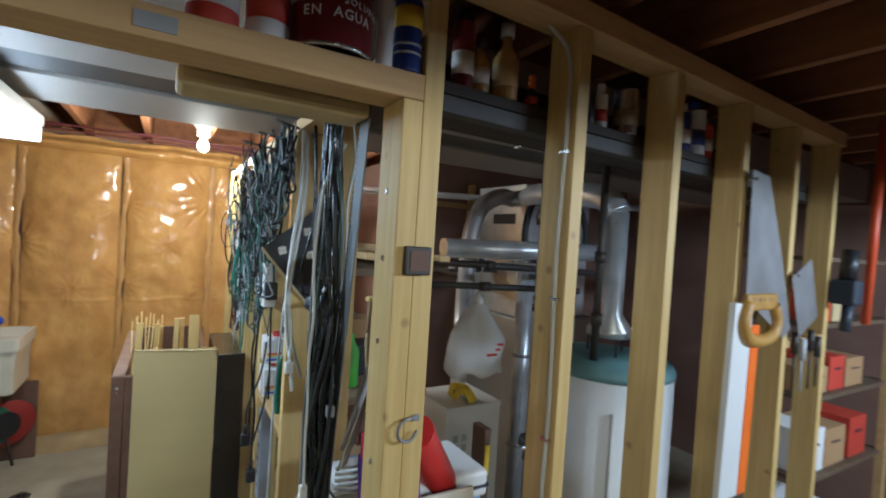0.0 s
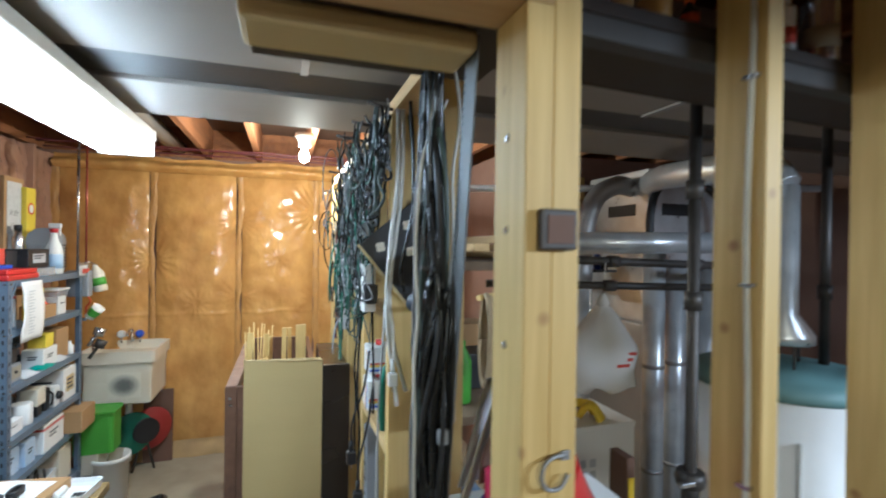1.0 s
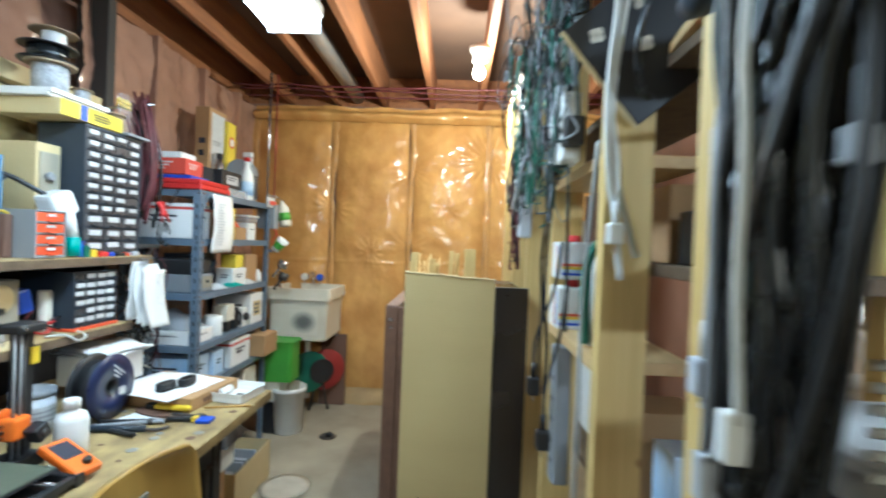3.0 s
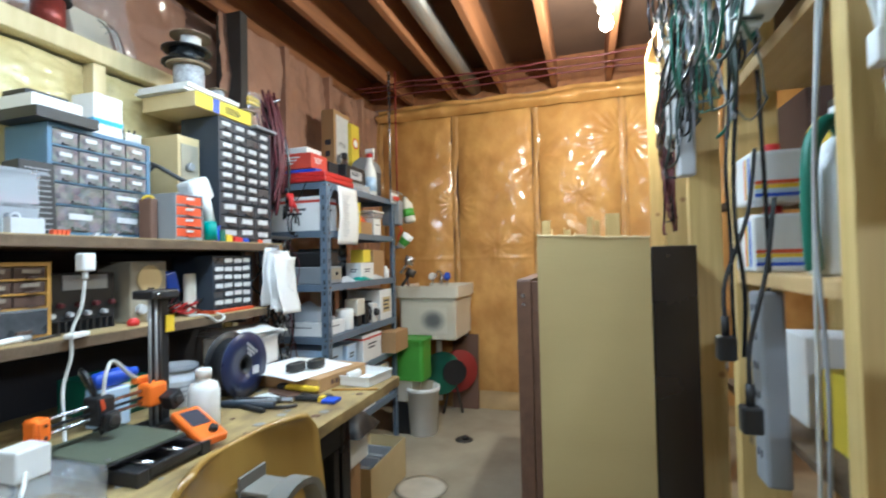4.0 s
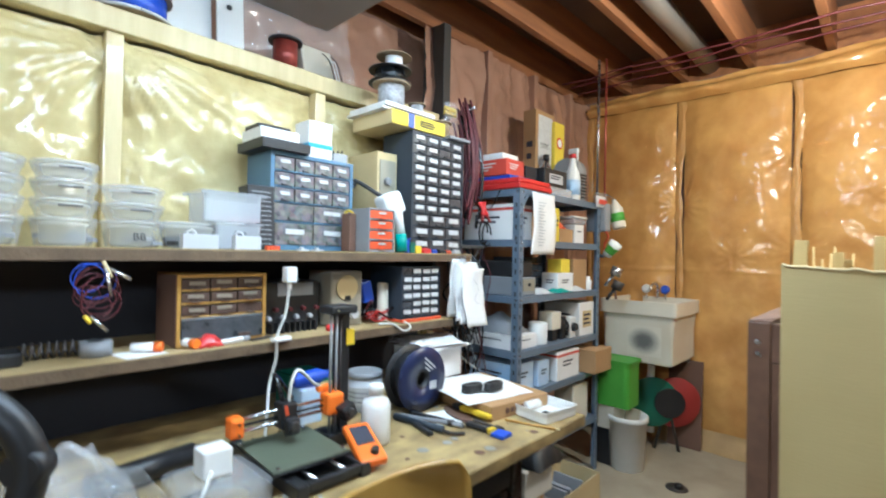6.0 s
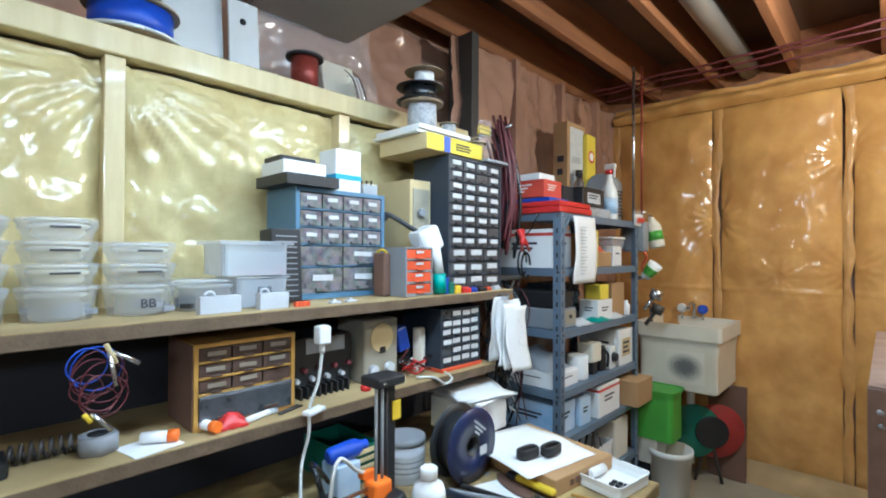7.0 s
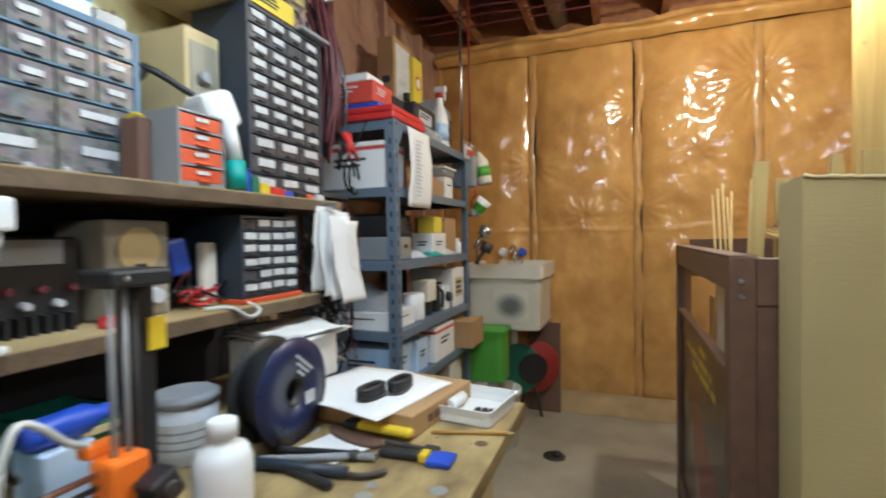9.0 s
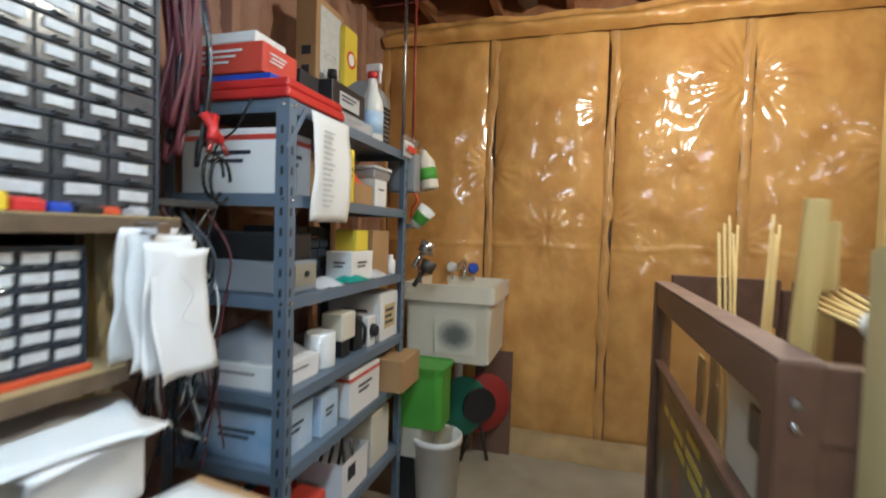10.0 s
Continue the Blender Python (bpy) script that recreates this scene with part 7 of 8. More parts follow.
cord_bundle("tangled thin green and black cables", 1.72, 2.12, 0.29, 0.40, 2.04, 1.36, 1.78, 34, [M_cableg, M_cable, M_cableg, M_grey, M_cable, M_dgreen], 0.0018, 0.0034, 37)
cord_bundle("loose thin cables and adapters", 2.10, 2.60, 0.30, 0.40, 1.98, 1.35, 1.65, 20, [M_cable, M_cableg, M_cablew, M_cable], 0.002, 0.004, 39)
cord_bundle("red twisted cables hanging by the far stud", 2.66, 2.84, 0.36, 0.40, 1.75, 1.15, 1.35, 12, [M_maroon, M_maroon, M_cable], 0.0025, 0.004, 41)
cord_bundle("long black cords with plugs hanging on the stud", 1.80, 1.89, 0.342, 0.36, 1.95, 0.90, 0.99, 2, [M_cable], 0.0036, 0.0048, 45, loops=False, twist=0.2)
wf = thing("white_flex", (0.39, 1.5, 1.7), "white flex doubled over and hanging in front of a stud", "cord", "hanging cords")
for d in (0.0, 0.013):
    part("strand", tube(smooth_line([(0.404 + d, 1.50, 2.05), (0.403 + d, 1.50, 1.84), (0.389 + d, 1.50, 1.71), (0.378 + d * 0.6, 1.50, 1.54), (0.386 + d, 1.50, 1.41), (0.397 + 1.3 * d, 1.50, 1.35), (0.410 + 2 * d, 1.50, 1.24 + 3 * d)], 5), 0.0058, 8), M_cablew, wf)
lb = thing("long_black_lead", (0.41, 1.44, 1.8), "single black lead hanging past the black board", "cord", "hanging cords")
part("lead", tube(smooth_line([(0.425, 1.45, 2.06), (0.432, 1.44, 1.90), (0.432, 1.44, 1.77), (0.415, 1.44, 1.68), (0.405, 1.45, 1.61), (0.422, 1.47, 1.55), (0.44, 1.48, 1.54)], 5), 0.005, 8), M_cable, lb)
ll = thing("thin_side_lead", (0.40, 1.19, 1.7), "thin black lead hanging beside the edge of a stud", "cord", "hanging cords")
part("lead", tube(smooth_line([(0.392, 1.19, 2.05), (0.393, 1.19, 1.85), (0.395, 1.18, 1.73), (0.388, 1.17, 1.67), (0.392, 1.15, 1.62), (0.400, 1.10, 1.56)], 5), 0.004, 8), M_cable, ll)


def plug(p, m, label, s=1.0):
    t = thing("plug", p, label, "plug", "plugs")
    x, y, z = p
    part("body", bx(x - 0.016 * s, x + 0.016 * s, y - 0.014 * s, y + 0.014 * s, z - 0.045 * s, z, 0.005 * s), m, t)
    part("neck", rod((x, y, z), (x, y, z + 0.035), 0.007 * s, 8), m, t)
    part("lead", tube(smooth_line([(x, y, z + 0.03), (x + 0.004, y + 0.006, z + 0.10), (0.385, y + 0.012, z + 0.22), (0.401, y + 0.015, z + 0.34)], 5), 0.004 * s, 6), m, t)
    for d in (-0.006, 0.006):
        part("prong", bx(x - 0.001, x + 0.001, y + d * s - 0.002, y + d * s + 0.002, z - 0.060 * s - 0.002, z - 0.045 * s + 0.001), M_steel, t)
    return t


for k, (x, y, zt, zb, m) in enumerate(((0.345, 1.09, 1.80, 1.12, M_grey), (0.338, 1.045, 1.80, 1.17, M_cablew), (0.392, 1.015, 1.86, 1.40, M_cablew))):
    pc = thing("pale_flat_cord", (x, y, zt), "pale flat cord with a plug hanging among black cords", "cord", "hanging cords")
    line_ = [(0.390, y, zt + 0.14), (x + 0.012, y, zt + 0.05), (x, y, zt - 0.05)] + [(x + 0.008 * wob(k, j, 1, 0.9), y + 0.012 * wob(k, j, 4, 0.9), zt - 0.05 - (zt - zb - 0.05) * j / 6) for j in range(1, 7)]
    part("flex", tube(smooth_line(line_, 5), 0.0034, 6), m, pc)
    part("plug_body", bx(x - 0.009, x + 0.009, y - 0.008, y + 0.008, zb - 0.03, zb + 0.008, 0.003), M_white if m is M_cablew else M_lgrey, pc)
random.seed(77)
curls = thing("loose_cable_curls", (0.30, 1.95, 1.7), "springy loose cable ends curling out of the tangle", "cables", "hanging cords")
for k in range(34):
    y, z = random.uniform(1.55, 2.35), random.uniform(1.45, 1.95)
    r = random.uniform(0.025, 0.075)
    x = random.uniform(0.25, 0.36)
    a0 = random.uniform(0, 6.28)
    part("curl", tube([(x + 0.5 * r * math.cos(a0 + i * 0.35) * math.cos(k), y + r * math.cos(a0 + i * 0.35), z + r * 1.3 * math.sin(a0 + i * 0.35) - 0.006 * i) for i in range(13)], random.uniform(0.0018, 0.0034), 5), (M_cableg, M_cable, M_dgreen, M_grey)[k % 4], curls)
plug((0.340, 1.885, 0.965), M_black, "black plug hanging on its cord")
plug((0.352, 1.80, 0.865), M_black, "black socket end hanging on its cord")
plug((0.395, 1.488, 1.335), M_white, "white plug hanging in front of a stud", 0.8)
plug((0.362, 1.115, 1.40), M_lgrey, "pale plug among black cords", 0.55)
plug((0.372, 0.99, 1.37), M_grey, "grey plug among black cords", 0.55)
plug((0.378, 1.16, 1.19), M_lgrey, "grey socket end among black cords", 0.8)
solo("dark_plug_cap", lathe([(0.012, -0.03), (0.022, -0.01), (0.022, 0.02), (0.012, 0.035)], (0.382, 1.195, 1.56), 14, (0.3, -1, 0.3)), M_navy, "dark round plug cap on the cord bundle", "plug cap")
bb = thing("black_board", (0.465, 1.56, 1.66), "black square board with pale cut-outs hung askew before a stud", "board")
tilt = about((0.465, 1.565, 1.668), ry=50)
part("board", turned(bx(0.357, 0.573, 1.560, 1.566, 1.560, 1.776, 0.002), tilt), M_black, bb)
part("edge_strip", turned(bx(0.356, 0.574, 1.561, 1.566, 1.552, 1.5595, 0.001), tilt), M_tan, bb)
for (x, z) in ((0.40, 1.70), (0.465, 1.66), (0.40, 1.60), (0.52, 1.72)):
    part("flower_mark", turned(join(*[lathe([(0.0075, 0), (0.0075, 0.0012)], (x + 0.008 * math.cos(q), 1.5598, z + 0.008 * math.sin(q)), 10, (0, -1, 0)) for q in (0.3, 1.87, 3.44, 5.01)]), tilt), M_cream, bb)
part("hanger", rod((0.48, 1.568, 1.79), (0.45, 1.573, 2.06), 0.003, 6), M_cable, bb)


def power_strip(p, h, m, label, n=5, rx=0):
    x, y, z = p
    t = thing("power_strip", p, label, "power strip", "power strips")
    tl = about(p, rx=rx)
    part("body", turned(bx(x - 0.02, x + 0.02, y - 0.03, y + 0.03, z - h, z, 0.006), tl), m, t)
    part("cord", tube(smooth_line([(x, y, z - 0.01), (x + 0.01, y + 0.01, z + 0.1), (0.398, y, max(z + 0.2, 1.9)), (0.405, y, 2.065)], 5), 0.004), M_cable, t)
    for k in range(n):
        zz = z - h * (k + 0.7) / (n + 0.6)
        part("socket", turned(join(bx(x - 0.0215, x - 0.0195, y - 0.010, y - 0.006, zz, zz + 0.012), bx(x - 0.0215, x - 0.0195, y + 0.006, y + 0.010, zz, zz + 0.012)), tl), M_ink, t)
    return t


power_strip((0.410, 1.90, 1.045), 0.34, M_grey, "long grey power strip hanging on a stud", 6, rx=-2)
power_strip((0.36, 2.28, 1.62), 0.30, M_lgrey, "pale grey power strip hung among cables", 5, rx=4)
power_strip((0.36, 2.42, 1.72), 0.26, M_white, "white power strip hung among cables", 4, rx=2)
power_strip((0.365, 1.80, 1.66), 0.18, M_white, "small white adapter block among cables", 2, rx=3)
power_strip((0.365, 1.73, 1.62), 0.15, M_white, "small white adapter block among cables", 2, rx=-3)
for k in range(7):
    solo("adapter_block", bx(0.345, 0.385, 1.66 + 0.12 * k, 1.70 + 0.12 * k, 1.50 + 0.07 * ((k * 3) % 4), 1.56 + 0.07 * ((k * 3) % 4), 0.006), (M_black, M_white, M_dgreen, M_lgrey)[k % 4], "small adapter block hanging among thin cables", "adapter", "adapters")
M_alu = mat("dull_aluminium", (0.17, 0.18, 0.19), (0.12, 0.125, 0.13), 14, 0.5, metal=0.3)
# a long ruler with tick marks down one edge
pst = thing("aluminium_ruler", (0.39, 0.94, 1.6), "long grey aluminium ruler hanging on the partition", "metal angle")
part("strip", turned(bx(0.385, 0.388, 0.938, 0.990, 0.98, 2.0, 0.001), about((0.386, 0.964, 1.66), rx=8.5)), M_alu, pst)
part("tick_pattern", turned(join(*[bx(0.3838, 0.3848, 0.984 - 0.003 * (k % 2), 0.988, 1.02 + 0.012 * k, 1.023 + 0.012 * k) for k in range(80)]), about((0.386, 0.964, 1.66), rx=8.5)), M_ink, pst)["kind"] = "stuff"
cam_ = thing("oval_cord_coil", (0.40, 1.65, 1.3), "tall oval coil of olive cord hanging by a stud", "cord coil")
random.seed(50)
for k in range(7):
    part("turn", tube([(0.43 + 0.004 * k, 1.625 + (0.030 - 0.002 * k) * math.cos(a), 1.30 + (0.15 - 0.004 * k) * math.sin(a)) for a in [i * math.pi / 12 for i in range(25)]], 0.005, 6), M_rope if k % 2 else M_cableg, cam_)
for k in range(2):
    solo("thin_white_flex", tube(smooth_line([(0.40, 1.61 + 0.02 * k, 1.5), (0.385, 1.63 + 0.03 * wob(k, 1, 1), 1.2), (0.38, 1.60 + 0.03 * k, 0.9), (0.385, 1.66 + 0.03 * wob(k, 4, 1), 0.62), (0.38, 1.75, 0.70)], 6), 0.0028, 5), M_cablew if k % 2 else M_grey, "thin grey flex trailing down the stud", "flex", "thin flexes")

# jugs on the little shelves
def tin(x, y, z, w, h, label):
    t = thing("oil_tin", (x, y, z), label, "tin", "tins on the partition shelf")
    part("tin_body", bx(x - w / 2, x + w / 2, y - w / 2, y + w / 2, z + 0.0008, z + h, 0.006), M_white, t)
    for k, m in enumerate((M_blue, M_skyblue, M_yellow, M_redor)):
        part("stripe", bx(x - w / 2 - 0.001, x - w / 2, y - w / 2 + 0.006 + 0.008 * k, y - w / 2 + 0.013 + 0.008 * k, z + 0.01, z + h - 0.012), m, t)
        part("stripe", bx(x - w / 2 + 0.006, x + w / 2 - 0.006, y - w / 2 - 0.001, y - w / 2, z + 0.012 + 0.008 * k, z + 0.019 + 0.008 * k), m, t)
    part("cap", lathe([(0.016, 0), (0.016, 0.018)], (x, y, z + h), 14), M_red, t)
    return t


tin(0.455, 1.99, 1.077, 0.105, 0.11, "white oil tin with rainbow stripes")
tin(0.455, 1.99, 1.2075, 0.10, 0.10, "white oil tin with rainbow stripes stacked on another")
yt = thing("yellow_canister", (0.555, 1.975, 1.077), "yellow canister with a white label", "canister")
part("body", lathe([(0.042, 0), (0.044, 0.004), (0.044, 0.27), (0.03, 0.29)], (0.557, 1.975, 1.0775), 20), M_yellow, yt)
part("label", lathe([(0.0445, 0.03), (0.0445, 0.18)], (0.557, 1.975, 1.0775), 20), M_paper, yt)
gj = thing("green_jug", (0.47, 1.80, 1.077), "white jug with a dark green handle frame", "jug")
part("jug_body", lathe([(0.05, 0), (0.055, 0.006), (0.055, 0.15), (0.03, 0.20), (0.018, 0.21), (0.018, 0.23)], (0.48, 1.76, 1.078), 20), M_white, gj)
part("handle", tube(smooth_line([(0.42, 1.73, 1.087), (0.415, 1.725, 1.177), (0.42, 1.725, 1.267), (0.45, 1.74, 1.307), (0.47, 1.75, 1.287)], 6), 0.011, 8), M_dgreen, gj)
part("cap", lathe([(0.021, 0), (0.021, 0.022)], (0.48, 1.76, 1.308), 16), M_white, gj)
solo("green_bottle", lathe([(0.024, 0), (0.026, 0.004), (0.026, 0.11), (0.010, 0.14), (0.010, 0.16)], (0.56, 1.40, 1.27), 16), M_green, "bright green bottle on a shelf behind the studs", "bottle")

# ---- store behind the partition ----
M_coolblue = mat("cool_blue_plastic", (0.28, 0.42, 0.66), (0.22, 0.34, 0.56), 4, 0.4)
st = thing("store_shelf", (0.70, 1.5, 0), "rough wooden shelf behind the stud partition", "shelf")
for z in (0.70, 1.245, 1.62):
    part("board", bx(0.50, 0.78, 1.30, 2.6, z, z + 0.022, 0.002), M_shelf, st)
for y in (1.42, 2.55):
    part("post", bx(0.78, 0.82, y, y + 0.04, 0, 2.1, 0.002), M_stud, st)
for k, (y, m, h, w) in enumerate(((1.32, M_redcard, 0.16, 0.08), (1.45, M_tan, 0.13, 0.10), (1.60, M_skyblue, 0.18, 0.09), (1.78, M_card2, 0.20, 0.14), (1.98, M_yellowcard, 0.15, 0.10), (2.15, M_paper, 0.20, 0.14), (2.35, M_card2, 0.16, 0.14))):
    carton("stored_carton", 0.56, 0.72, y, y + w, 0.722, h, m, "small carton on the store shelf", cat="carton", writing=1)
for k, (y, m, h, w) in enumerate(((1.50, M_black, 0.10, 0.12), (1.66, M_card2, 0.16, 0.12), (1.85, M_grey, 0.14, 0.16), (2.1, M_darkcard, 0.20, 0.2), (2.35, M_paper, 0.12, 0.14))):
    carton("stored_carton", 0.56, 0.76, y, y + w, 1.267, h, m, "carton on the middle store shelf", cat="carton")
for k in range(5):
    solo("spare_lumber", turned(bx(0.55 + 0.05 * k, 0.59 + 0.05 * k, 1.32, 2.5, 1.645 + 0.022 * (k % 3), 1.665 + 0.022 * (k % 3), 0.002), about((0.6, 1.9, 1.66), rz=4 * (k - 2))), M_stud_y, "loose length of lumber lying on the top shelf", "lumber", "spare lumber")
hp2 = thing("hanging_aprons", (0.44, 0.95, 1.3), "tan, pink and purple cloths hanging inside the wall", "cloth")
part("tan_strap", sheet(lambda u, v: (0.385 + 0.03 * u + 0.075 * v, 0.955 + 0.03 * u - 0.02 * v, 1.24 + 0.24 * v), 6, 12, 0.004), M_beige, hp2)
part("brown_strap", sheet(lambda u, v: (0.415 + 0.06 * u + 0.04 * v, 0.93 + 0.02 * u + 0.01 * math.sin(9 * v), 1.30 + 0.19 * v), 6, 12, 0.004), M_darkcard, hp2)
part("white_wrap", sheet(lambda u, v: (0.40 + 0.05 * u + 0.05 * v, 0.985 + 0.02 * u, 1.27 + 0.18 * v), 6, 10, 0.003), M_cloud, hp2)
part("pink_cloth", sheet(lambda u, v: (0.425 + 0.13 * u, 0.925 + 0.010 * math.sin(14 * u), 1.275 + 0.05 * v), 14, 4, 0.004), M_pink, hp2)
part("purple_cloth", sheet(lambda u, v: (0.425 + 0.14 * u + 0.006 * (1 - v), 0.93 + 0.012 * math.sin(12 * u + v), 1.14 + 0.135 * v), 16, 8, 0.004), M_purple, hp2)
part("hanger", rod((0.47, 0.842, 1.50), (0.47, 0.96, 1.50), 0.006, 6), M_steel, hp2)
ccl = thing("cooler_box", (0.65, 1.1, 0), "blue and white cooler box behind the studs", "cooler")
part("body", bx(0.43, 0.80, 0.99, 1.19, 0.001, 1.075, 0.015), M_coolblue, ccl)
part("lid", bx(0.425, 0.805, 0.985, 1.192, 1.08, 1.15, 0.012), M_white, ccl)
part("seal", bx(0.424, 0.806, 0.984, 1.193, 1.105, 1.114), M_ink, ccl)
slb = thing("white_slatted_rack", (0.44, 1.0, 1.15), "small white wire rack on the cooler", "wire rack")
for k in range(6):
    part("wire", tube([(0.395, 1.0, 1.155 + 0.014 * k), (0.43, 0.985, 1.158 + 0.014 * k), (0.47, 1.0, 1.155 + 0.014 * k)], 0.0035, 6), M_white, slb)
part("upright", rod((0.45, 0.992, 1.151), (0.45, 0.992, 1.24), 0.004, 6), M_white, slb)
rc2 = thing("rope_coil", (0.70, 1.36, 1.5), "tan rope coil hanging on a post", "rope coil")
for k in range(6):
    part("turn", tube([(0.58 + 0.008 * k, 1.29 + (0.030 - 0.002 * k) * math.cos(a), 1.45 + (0.11 - 0.005 * k) * math.sin(a)) for a in [i * math.pi / 12 for i in range(25)]], 0.008, 6), M_rope, rc2)
part("peg", rod((0.56, 1.29, 1.555), (0.80, 1.44, 1.555), 0.008, 6), M_stud, rc2)

# ---- furnace room ----
wh = thing("water_heater", (1.78, 1.44, 0), "white water heater tank with a teal rim", "water heater")
part("tank", lathe([(0.27, 0), (0.275, 0.02), (0.275, 1.24)], (1.78, 1.44, 0.0), 40), M_white, wh)
part("rim", lathe([(0.278, 1.215), (0.28, 1.24), (0.26, 1.27), (0.05, 1.285)], (1.78, 1.44, 0.0), 40), mat("teal_grey_paint", (0.18, 0.33, 0.34)), wh)
part("vent_hood", lathe([(0.10, 0), (0.10, 0.03), (0.05, 0.10), (0.05, 0.55)], (1.78, 1.44, 1.36), 24), M_galv, wh)
for k in range(3):
    part("hood_leg", rod((1.78 + 0.09 * math.cos(k * 2.1), 1.44 + 0.09 * math.sin(k * 2.1), 1.28), (1.78 + 0.09 * math.cos(k * 2.1), 1.44 + 0.09 * math.sin(k * 2.1), 1.37), 0.005, 6), M_iron, wh)
part("thermostat", bx(1.60, 1.68, 1.17, 1.21, 0.30, 0.42, 0.004), M_grey, wh)
part("drip_line", rod((1.585, 1.235, 0.25), (1.585, 1.235, 1.10), 0.008, 8), M_cablew, wh)
fn = thing("furnace", (2.35, 2.65, 0), "galvanized furnace with round and square ducts", "furnace")
part("cabinet", bx(2.05, 2.75, 2.40, 3.05, 0.001, 1.25, 0.01), M_duct, fn)
part("plenum", bx(2.10, 2.70, 2.45, 3.0, 1.251, 2.149, 0.006), M_galv, fn)
part("slot", bx(2.097, 2.101, 2.55, 2.80, 1.88, 1.95), M_black, fn)
part("slot", bx(2.2, 2.45, 2.446, 2.449, 1.88, 1.95), M_black, fn)
part("elbow", tube(smooth_line([(1.78, 1.44, 1.90), (1.78, 1.55, 1.99), (1.85, 2.0, 2.03), (2.0, 2.30, 2.05), (2.15, 2.50, 2.06)], 6), 0.06, 16), M_galv, fn)
part("flue", rod((1.25, 2.05, 1.70), (2.30, 1.95, 1.72), 0.05, 18), M_galv, fn)
part("flex_duct", tube(smooth_line([(1.70, 2.50, 1.2), (1.70, 2.50, 1.7), (1.78, 2.52, 1.95), (1.95, 2.55, 2.05), (2.1, 2.6, 2.05)], 6), 0.055, 14), M_duct, fn)
for (x, y, z1, r) in ((1.98, 2.26, 1.66, 0.055), (2.16, 2.30, 1.60, 0.06), (2.36, 2.28, 1.58, 0.06), (1.62, 2.40, 1.50, 0.05)):
    part("riser", rod((x, y, 0.02), (x, y, z1), r, 20), M_galv, fn, "round galvanized riser")
    for z in (0.5, 1.05):
        part("riser_band", rod((x, y, z), (x, y, z + 0.02), r * 1.04, 20), M_duct, fn)
part("arch_duct", tube(smooth_line([(2.02, 2.34, 1.70), (2.02, 2.34, 1.88), (2.10, 2.36, 2.03), (2.30, 2.38, 2.08), (2.48, 2.36, 2.02), (2.55, 2.34, 1.88), (2.55, 2.34, 1.70)], 6), 0.022, 12), M_black, fn, "black hose arched over the plenum")


def pipe(a, b, r, m, label, joints=()):
    t = thing("pipe", a, label, "pipe", "basement pipes")
    part("run", rod(a, b, r, 12), m, t)
    a, b = Vector(a), Vector(b)
    for j in joints:
        p = a.lerp(b, j)
        d = (b - a).normalized() * 0.025
        part("coupling", rod(p - d, p + d, r * 1.45, 12), m, t)
    return t


pipe((1.165, 1.235, 0), (1.165, 1.235, 2.14), 0.016, M_iron, "dark vertical iron pipe with couplings", (0.48, 0.72, 0.86))
pipe((1.62, 1.38, 1.275), (1.62, 1.38, 2.14), 0.016, M_iron, "iron pipe rising from the water heater", (0.2, 0.5))
pipe((1.94, 1.40, 1.275), (1.94, 1.40, 2.14), 0.016, M_iron, "iron pipe rising from the water heater", (0.3,))
pipe((0.90, 2.00, 1.64), (2.3, 1.85, 1.60), 0.018, M_iron, "dark pipe running across the furnace room", (0.4, 0.7))
pipe((0.90, 2.02, 1.53), (1.9, 1.75, 1.52), 0.016, M_iron, "second dark pipe running across the furnace room", (0.5,))
pipe((0.90, 2.9, 2.02), (3.2, 2.2, 2.06), 0.02, M_galv, "conduit under the ceiling duct")
val = thing("gas_valve", (1.16, 1.23, 1.06), "pipe union and valve on the iron pipe", "valve")
part("union", lathe([(0.036, -0.02), (0.040, 0), (0.036, 0.02)], (1.165, 1.235, 1.06), 8), M_iron, val)
part("lever", bx(1.10, 1.15, 1.20, 1.215, 1.055, 1.068, 0.003), M_steel, val)
gbn = thing("white_storage_box", (1.42, 2.0, 0), "tall white cardboard box with grey print", "box")
part("box_body", open_box(1.26, 1.58, 1.93, 2.25, 0.001, 0.90, 0.006, 0.0, 0.004), M_paper, gbn)
part("lid", bx(1.257, 1.583, 1.927, 2.253, 0.901, 0.925, 0.003), M_paper, gbn)
for k in range(4):
    part("print", bx(1.30 + 0.05 * (k % 2), 1.33 + 0.05 * (k % 2), 1.9285, 1.9295, 0.70 + 0.05 * (k // 2), 0.735 + 0.05 * (k // 2)), M_lgrey, gbn)
bn = thing("banana_bunch", (1.34, 2.0, 0.926), "bunch of yellow bananas lying on a pale box", "bananas")
for k in range(6):
    a = radians(-60 + 26 * k)
    d = Vector((math.cos(a), math.sin(a), 0))
    c0 = Vector((1.34, 2.0, 0.945))
    part("banana", tube([c0 + d * (0.10 * t_) + Vector((0, 0, 0.055 * math.sin(math.pi * t_) - 0.002 * k * t_)) for t_ in [j / 8 for j in range(9)]], 0.016, 8), M_yellow, bn)
part("stem", rod((1.34, 2.0, 0.95), (1.335, 2.0, 0.985), 0.008, 8), M_rope, bn)
bag = thing("white_carrier_bag", (1.38, 1.90, 1.2), "white carrier bag with red print hanging from a pipe", "bag")
